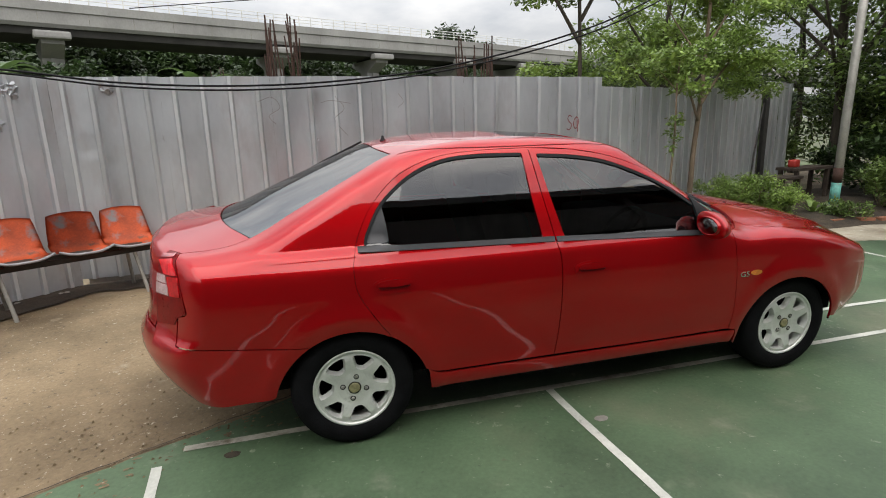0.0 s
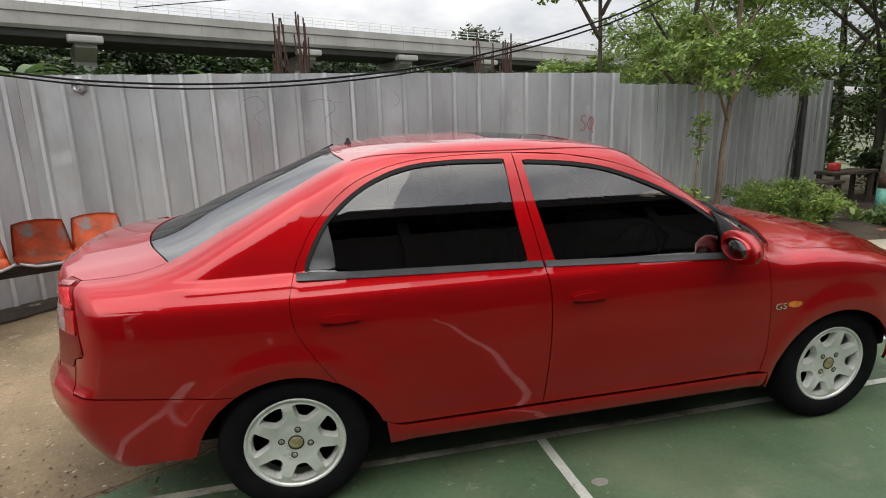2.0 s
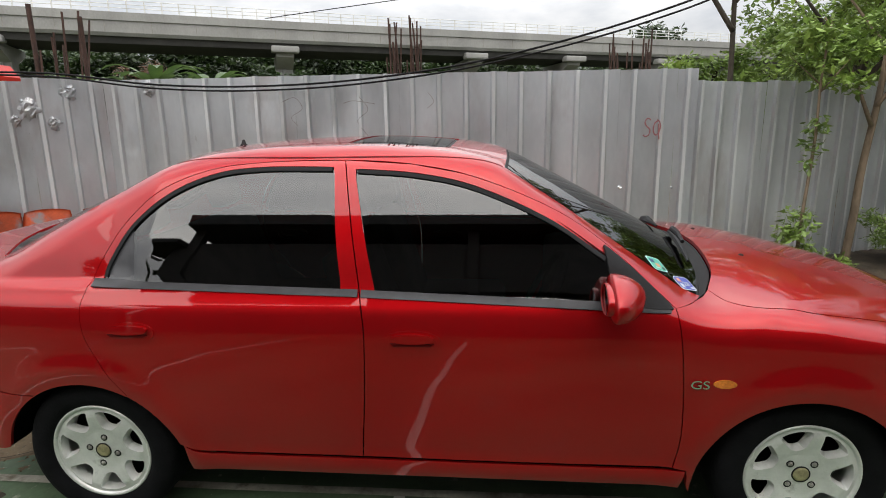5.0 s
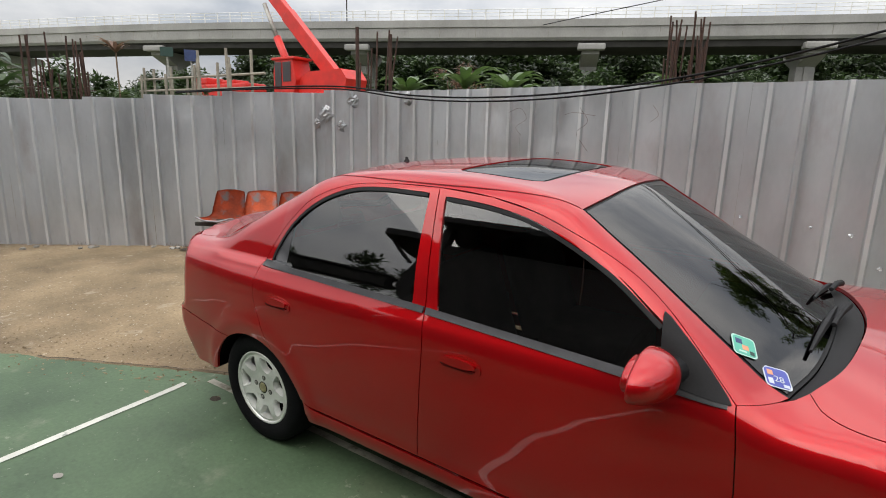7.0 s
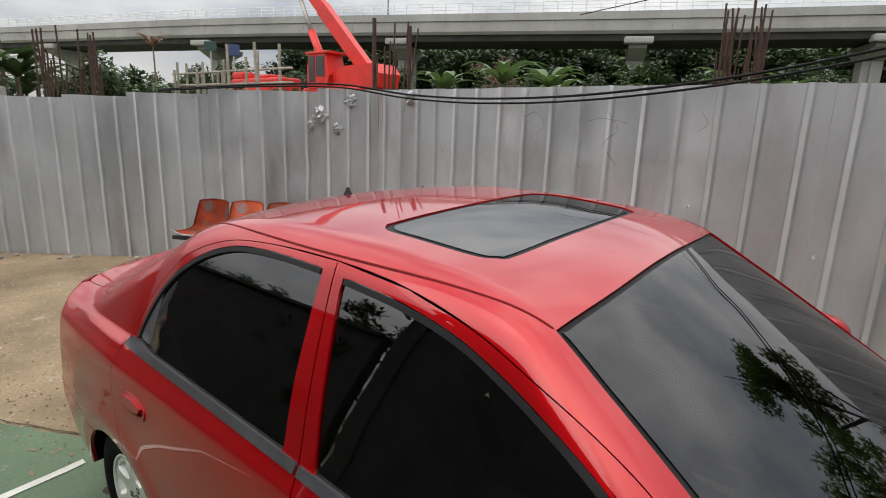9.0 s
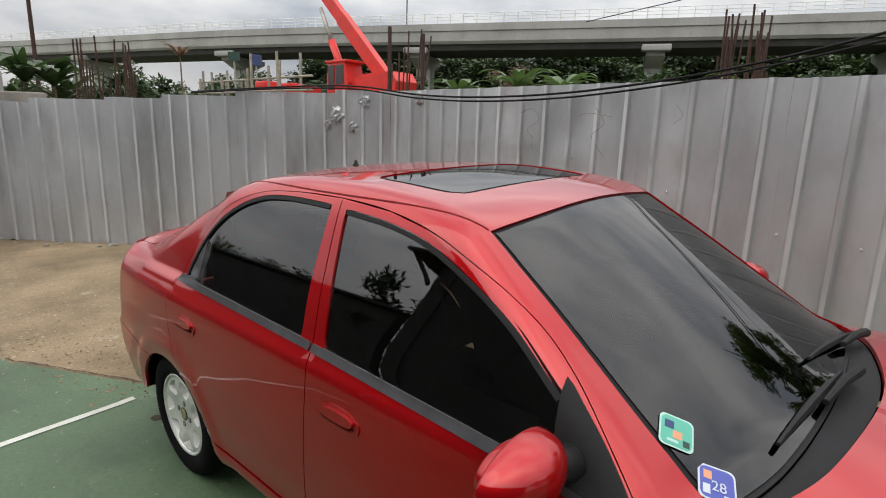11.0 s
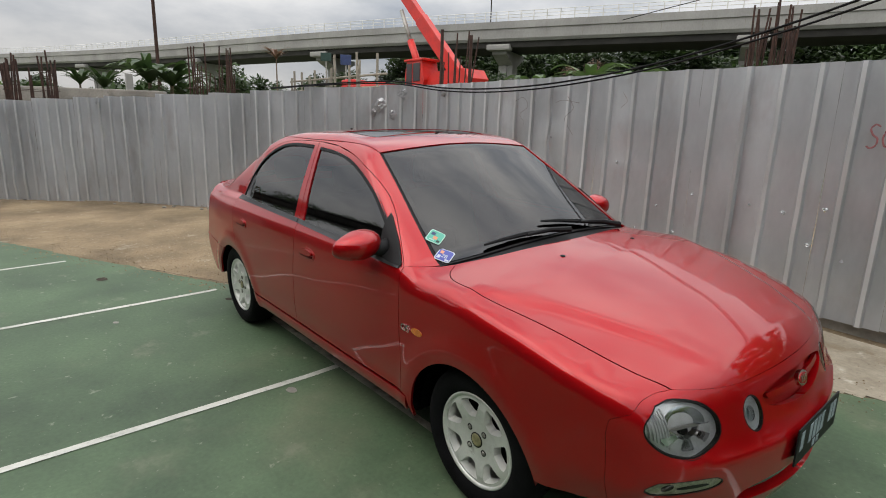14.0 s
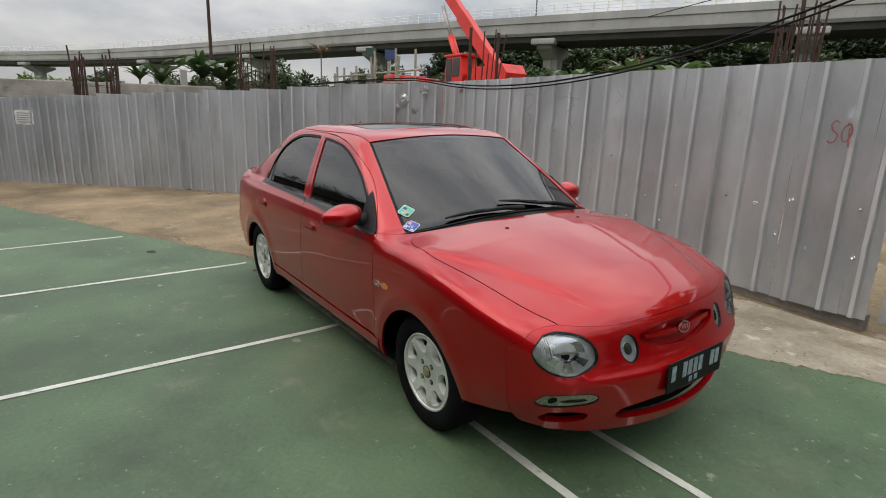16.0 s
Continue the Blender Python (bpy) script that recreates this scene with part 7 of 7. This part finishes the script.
panel("side_repeater", repeater, MID, AMBER, car, "oval amber side indicator", step=0.012, sink=-0.003, gap=0.0, both=True, bulge=0.008)
for s in (1, -1):
    me = bpy.data.curves.new("trim_letters", "FONT")
    me.body, me.size, me.extrude, me.align_x = "GS", 0.042, 0.002, "CENTER"
    tmp = new("trim_letters", me)
    dg = bpy.context.evaluated_depsgraph_get()
    mesh = bpy.data.meshes.new_from_object(tmp.evaluated_get(dg))
    bpy.data.objects.remove(tmp)
    mesh.materials.clear()
    mesh.materials.append(CHROME)
    ob = new("trim_letters", mesh)
    ob.parent = car
    ob["label"] = "chrome trim letters"
    p = side((0.888, 0.660), (0.889, 0.660))[0]
    ob.matrix_world = Matrix.Translation((p[0], s * (p[1] - 0.0035), p[2] - 0.018)) @ (pose(0, 0, 0, 90) if s == 1 else pose(0, 0, 0, 90, 0, 180)) @ Matrix.Diagonal((1.25, 1, 1, 1))


def mirror_housing(s):
    """The door mirror: a rounded pod with its glass and foot."""
    bm = bmesh.new()
    bmesh.ops.create_uvsphere(bm, u_segments=32, v_segments=18, radius=1.0)
    for v in bm.verts:
        x, y, z = v.co
        x = x * 0.098 if x > 0 else x * 0.020
        w = 1.0 - 0.18 * max(0.0, -y)
        yy = y * 0.128
        zz = math.copysign(abs(z) ** 0.85, z) * 0.072 * w + 0.012 * y
        v.co = (0.575 + x * (1 - 0.25 * max(0, -y)) + 0.25 * (yy + 0.13) * 0.25, s * (-0.902 + yy * 0.9), 0.965 + zz * 0.95)
    if s < 0:
        bmesh.ops.reverse_faces(bm, faces=bm.faces)
    pod = part("door_mirror", bm, RED, car, "rounded red door mirror", smooth=True)
    bm = bmesh.new()
    seat = Matrix.Translation((0.562, s * -0.904, 0.965)) @ pose(0, 0, 0, 0, 0, 90 - 3.6 * s) @ Matrix.Diagonal((0.084, 1, 0.048, 1))
    lathe(bm, [(0.86, 0.003), (0.95, 0.008), (1.0, 0.004), (1.0, -0.012)], 32, "y", seat)
    part("mirror_rim", bm, RED, pod, smooth=True)
    bm = bmesh.new()
    lathe(bm, [(0.0, 0.004), (0.88, 0.004), (0.88, -0.01)], 32, "y", seat)
    part("mirror_glass", bm, GLASS, pod, "mirror glass", smooth=True)
    bm = bmesh.new()
    tube(bm, [(0.645, s * -0.775, 0.945), (0.63, s * -0.81, 0.945), (0.605, s * -0.845, 0.95)], [0.045, 0.036, 0.03], 14)
    part("mirror_foot", bm, BLACK_TRIM, pod, smooth=True)


mirror_housing(1)
mirror_housing(-1)

# Wheels.


def wheel(x, s, steer=0.0, clock=0.0):
    w = new("wheel")
    w.parent = car
    bm = bmesh.new()
    lathe(bm, [(0.188, 0.012), (0.200, -0.002), (0.225, -0.012), (0.255, -0.012), (0.278, -0.004), (0.290, 0.012), (0.295, 0.035), (0.296, 0.09), (0.295, 0.145), (0.288, 0.17), (0.25, 0.19), (0.19, 0.18)], 72)
    part("tyre", bm, TYRE, w, "worn black tyre", smooth=True)
    bm = bmesh.new()
    lathe(bm, [(0.176, 0.05), (0.180, 0.012), (0.186, 0.0), (0.193, -0.002), (0.197, 0.004), (0.197, 0.02), (0.19, 0.03), (0.186, 0.15)], 72)
    rim = part("rim", bm, ALLOY, w, "silver seven-spoke alloy rim", smooth=True)
    outer = np.array([(0.184 * math.cos(a), 0.184 * math.sin(a)) for a in np.linspace(0, 2 * math.pi, 84, endpoint=False)])
    holes = []
    for i in range(7):
        a = 2 * math.pi * i / 7 + clock
        pts = [(0.100, -0.018), (0.096, 0.0), (0.100, 0.018), (0.112, 0.028), (0.148, 0.050), (0.158, 0.050), (0.166, 0.032), (0.170, 0.0), (0.166, -0.032), (0.158, -0.050), (0.148, -0.050), (0.112, -0.028), (0.100, -0.018)]
        q = np.array(spline(pts, 0.006))[:-1]
        holes.append(np.stack([q[:, 0] * math.cos(a) - q[:, 1] * math.sin(a), q[:, 0] * math.sin(a) + q[:, 1] * math.cos(a)], 1))
    q, faces, rings = fill([outer] + holes, 0.012)
    r = np.hypot(q[:, 0], q[:, 1])
    y = 0.006 + 0.022 * np.clip((0.17 - r) / 0.09, 0, 1) ** 1.5 * 0.6 + 0.010 * np.clip((r - 0.15) / 0.03, 0, 1) - 0.008
    verts = [(a, h, b) for (a, b), h in zip(q, y)]
    tris = [f[::-1] for f in faces]
    for ring in rings[1:]:
        k = len(verts)
        m = len(ring)
        cx, cz = q[ring].mean(0)
        for i in ring:
            verts.append(verts[i])
            verts.append((cx + (q[i, 0] - cx) * 0.80, y[i] + 0.032, cz + (q[i, 1] - cz) * 0.80))
        for i in range(m):
            j = (i + 1) % m
            tris.append((k + 2 * i, k + 2 * i + 1, k + 2 * j + 1, k + 2 * j))
    from_data("spokes", verts, tris, ALLOY, rim)
    bm = bmesh.new()
    lathe(bm, [(0.0, 0.006), (0.018, 0.006), (0.026, 0.008), (0.028, 0.014), (0.028, 0.03)], 28)
    cap = part("centre_cap", bm, CAP, rim, "yellowed round centre cap", smooth=True)
    bm = bmesh.new()
    lathe(bm, [(0.0265, 0.012), (0.0275, 0.0085), (0.031, 0.0085), (0.032, 0.016)], 28)
    part("cap_ring", bm, BLACK_RIM, rim, smooth=True)
    for i in range(4):
        a = 2 * math.pi * (i + 0.5) / 4 + clock * 1.7
        bm = bmesh.new()
        at = Matrix.Translation((0.056 * math.cos(a), 0.0, 0.056 * math.sin(a)))
        lathe(bm, [(0.0, 0.005), (0.005, 0.005), (0.0075, 0.007), (0.008, 0.02)], 6, "y", at)
        part("wheel_nut", bm, GALV, rim)
        bm = bmesh.new()
        lathe(bm, [(0.008, 0.012), (0.0095, 0.0095), (0.0130, 0.0095), (0.0138, 0.016)], 20, "y", at)
        part("nut_recess", bm, BLACK_RIM, rim, smooth=True)
    bm = bmesh.new()
    lathe(bm, [(0.0, 0.085), (0.125, 0.085), (0.125, 0.10), (0.185, 0.11), (0.185, 0.14)], 40)
    part("brake_drum", bm, UNDER, w)
    w.matrix_world = pose(x, s * -0.808, 0.295, 0, 0, (0 if s == 1 else 180) + steer)
    return w


wheel(-1.28, 1, 0, 0.35)
wheel(-1.28, -1, 0, 0.1)
wheel(1.28, 1, 0.0, 0.0)
wheel(1.28, -1, 0.0, 0.5)

# Wheel housings and floor pan.
for cx, cz, r in (ARCH_R, ARCH_F):
    for s in (1, -1):
        bm = bmesh.new()
        n = 20
        rows = []
        for i in range(n + 1):
            a = math.pi * (-0.08 + 1.16 * i / n)
            rows.append([bm.verts.new((cx + (r + 0.012) * math.cos(a), s * yy, max(0.31 if cx < 0 else 0.25, cz + (r + 0.012) * math.sin(a)))) for yy in (-0.822 if cx < 0 else -0.77, -0.48)])
        for a, b in zip(rows, rows[1:]):
            bm.faces.new((a[0], a[1], b[1], b[0]))
        bm.faces.new([q[1] for q in rows])
        bmesh.ops.solidify(bm, geom=list(bm.faces), thickness=0.004)
        part("wheel_housing", bm, UNDER, car)
for name, lo, hi in (("floor_pan", (-1.85, -0.52, 0.19), (1.90, 0.52, 0.24)), ("sill_pan", (-0.88, -0.76, 0.20), (0.84, 0.76, 0.25)), ("boot_floor", (-1.98, -0.58, 0.27), (-1.64, 0.58, 0.55)),
                     ("front_undertray", (1.64, -0.55, 0.27), (1.90, 0.55, 0.55)), ("crossmember", (1.66, -0.70, 0.30), (1.74, 0.70, 0.42)), ("engine_bay", (0.90, -0.47, 0.24), (1.70, 0.47, 0.70)), ("rear_axle_well", (-1.62, -0.47, 0.24), (-0.92, 0.47, 0.56))):
    bm = bmesh.new()
    box(bm, lo, hi, 0.01)
    part(name, bm, UNDER, car)

# Cabin: seats, dashboard, wheel, seen dimly through the film.


def seat(x, y, wide, head):
    bm = bmesh.new()
    box(bm, (x - 0.25, y - wide / 2, 0.42), (x + 0.25, y + wide / 2, 0.58), 0.05)
    box(bm, (-0.07, -wide / 2, 0.0), (0.07, wide / 2, 0.56), 0.05, Matrix.Translation((x - 0.26, y, 0.5)) @ pose(0, 0, 0, 0, -18, 0))
    st = part("seat", bm, CABIN, car, "dark cloth seat", smooth=True)
    for h in head:
        bm = bmesh.new()
        box(bm, (-0.05, -0.12, 0.58), (0.05, 0.12, 0.74), 0.045, Matrix.Translation((x - 0.26, y + h, 0.5)) @ pose(0, 0, 0, 0, -14, 0))
        part("headrest", bm, CABIN, st, smooth=True)


seat(0.05, -0.36, 0.5, [0.0])
seat(0.05, 0.36, 0.5, [0.0])
seat(-0.85, 0.0, 1.2, [-0.36, 0.36])
bm = bmesh.new()
box(bm, (0.52, -0.64, 0.45), (0.92, 0.64, 0.86), 0.06)
part("dashboard", bm, CABIN, car, "dark dashboard", smooth=True)
bm = bmesh.new()
ringpts = [(0.19 * math.cos(a), 0.19 * math.sin(a), 0) for a in np.linspace(0, 2 * math.pi, 33)]
tube(bm, ringpts, 0.014, 8, False)
tube(bm, [(-0.18, 0, 0), (0.18, 0, 0)], 0.016, 8)
bmesh.ops.transform(bm, matrix=Matrix.Translation((0.42, -0.36, 0.80)) @ pose(0, 0, 0, 0, -62, 0), verts=bm.verts)
part("steering_wheel", bm, CABIN, car, smooth=True)

# Wipers, washer jets, aerial, stickers, wiper tip at the tail.


def on_screen(x, y, up=0.0):
    p = plan((x, y), (x + 0.001, y))[0]
    return p + normals_at(p[None])[0] * up


for pts in ([(1.05, 0.02), (1.005, -0.24), (0.985, -0.35)], [(1.04, 0.46), (0.995, 0.17), (0.975, 0.0)]):
    w = new("wiper")
    w.parent = car
    w["label"] = "black windscreen wiper at rest"
    a, b, c = [on_screen(*p, 0.022) for p in pts]
    bm = bmesh.new()
    tube(bm, [a, (a + b) / 2 + (0, 0, 0.01), b], [0.015, 0.012, 0.008], 8)
    part("wiper_arm", bm, BLACK_TRIM, w)
    bm = bmesh.new()
    m0 = b + (b - c) * 1.9
    tube(bm, [on_screen(pts[1][0] - 0.02 + (pts[1][0] - pts[0][0]) * k * 0.75, pts[1][1] + (pts[1][1] - pts[0][1]) * k * 0.9, 0.014) for k in (-0.9, -0.5, 0.0, 0.5, 0.95)], [0.005, 0.009, 0.012, 0.009, 0.005], 6)
    part("wiper_blade", bm, BLACK_TRIM, w)
for y in (-0.27, 0.27):
    p = on_screen(1.24, y)
    bm = bmesh.new()
    lathe(bm, [(0.012, -0.002), (0.011, 0.005), (0.006, 0.009), (0.0, 0.009)], 14, "z", Matrix.Translation(p))
    part("washer_jet", bm, BLACK_TRIM, car, smooth=True)
bm = bmesh.new()
tube(bm, [on_screen(x, y, 0.016) for x, y in [(-1.015, 0.515), (-1.25, 0.562), (-1.50, 0.602), (-1.70, 0.632), (-1.74, 0.640)]], [0.006, 0.010, 0.012, 0.014, 0.016], 8)
part("rear_window_moulding", bm, BLACK_TRIM, car, "black raised rear window moulding", smooth=True)
p = on_screen(-0.96, 0.0)
bm = bmesh.new()
lathe(bm, [(0.019, -0.004), (0.017, 0.004), (0.010, 0.012), (0.007, 0.026), (0.0, 0.029)], 20, "z", Matrix.Translation(p))
part("aerial_base", bm, BLACK_TRIM, car, "black stub aerial base", smooth=True)


def sticker(cx, cy, colour, border, words, marks):
    """A bevelled square sticker on the glass, tilted with it, with its print."""
    c = on_screen(cx, cy)
    n = Vector(normals_at(c[None])[0])
    e = Vector((0.83, 0.46, -0.30))
    e = (e - n * e.dot(n)).normalized()
    up = n.cross(e)
    m = Matrix.Translation(Vector(c) + n * -0.001) @ Matrix((e, up, n)).transposed().to_4x4()
    st = None
    for name, half, mat_, lift in (("sticker", 0.037, border, 0.001), ("sticker_field", 0.033, colour, 0.0018)):
        bm = bmesh.new()
        r = 0.012
        ring = [(sx * (half - r) + r * math.cos(a + q), sy * (half - r) + r * math.sin(a + q)) for sx, sy, q in ((1, 1, 0), (-1, 1, math.pi / 2), (-1, -1, math.pi), (1, -1, 1.5 * math.pi)) for a in np.linspace(0, math.pi / 2, 5)]
        top = bm.faces.new([bm.verts.new((x, y, lift)) for x, y in ring])
        low = bmesh.ops.extrude_face_region(bm, geom=[top])
        bmesh.ops.translate(bm, verts=[v for v in low["geom"] if isinstance(v, bmesh.types.BMVert)], vec=(0, 0, -0.0008))
        bmesh.ops.recalc_face_normals(bm, faces=bm.faces)
        bmesh.ops.transform(bm, matrix=m, verts=bm.verts)
        ob = part(name, bm, mat_, st or car, "small square permit sticker on the glass" if not st else "")
        st = st or ob
    for x0, y0, x1, y1, mm in marks:
        bm = bmesh.new()
        box(bm, (x0, y0, 0.0018), (x1, y1, 0.0024))
        bmesh.ops.transform(bm, matrix=m, verts=bm.verts)
        part("sticker_print", bm, mm, st)
    if words:
        me = bpy.data.curves.new("sticker_number", "FONT")
        me.body, me.size, me.extrude = words, 0.030, 0.0004
        tmp = new("sticker_number", me)
        mesh = bpy.data.meshes.new_from_object(tmp.evaluated_get(bpy.context.evaluated_depsgraph_get()))
        bpy.data.objects.remove(tmp)
        mesh.materials.clear()
        mesh.materials.append(STICK_WHITE)
        ob = new("sticker_number", mesh)
        ob.parent = st
        ob.matrix_world = m @ pose(-0.012, -0.016, 0.003, 0, 0, 0)


sticker(0.795, -0.613, STICK_GREEN, STICK_PALE, "", [(-0.026, 0.004, -0.006, 0.022, SIGN_BLUE), (-0.008, -0.016, 0.012, 0.002, STICK_RED), (0.014, -0.028, 0.028, -0.014, SIGN_GREEN), (-0.02, -0.026, 0.004, -0.020, STICK_PALE)])
sticker(0.888, -0.638, STICK_BLUE, STICK_WHITE, "28", [(-0.026, 0.006, -0.010, 0.024, STICK_RED), (0.012, -0.030, 0.030, -0.020, STICK_WHITE), (-0.028, -0.026, -0.014, -0.006, STICK_WHITE)])

# The car leans with the slab, about the line of its near wheels.
car.matrix_world = Matrix.Translation((0, -0.775, 0)) @ pose(0, 0, 0, CAR_LEAN) @ Matrix.Translation((0, 0.80, 0))
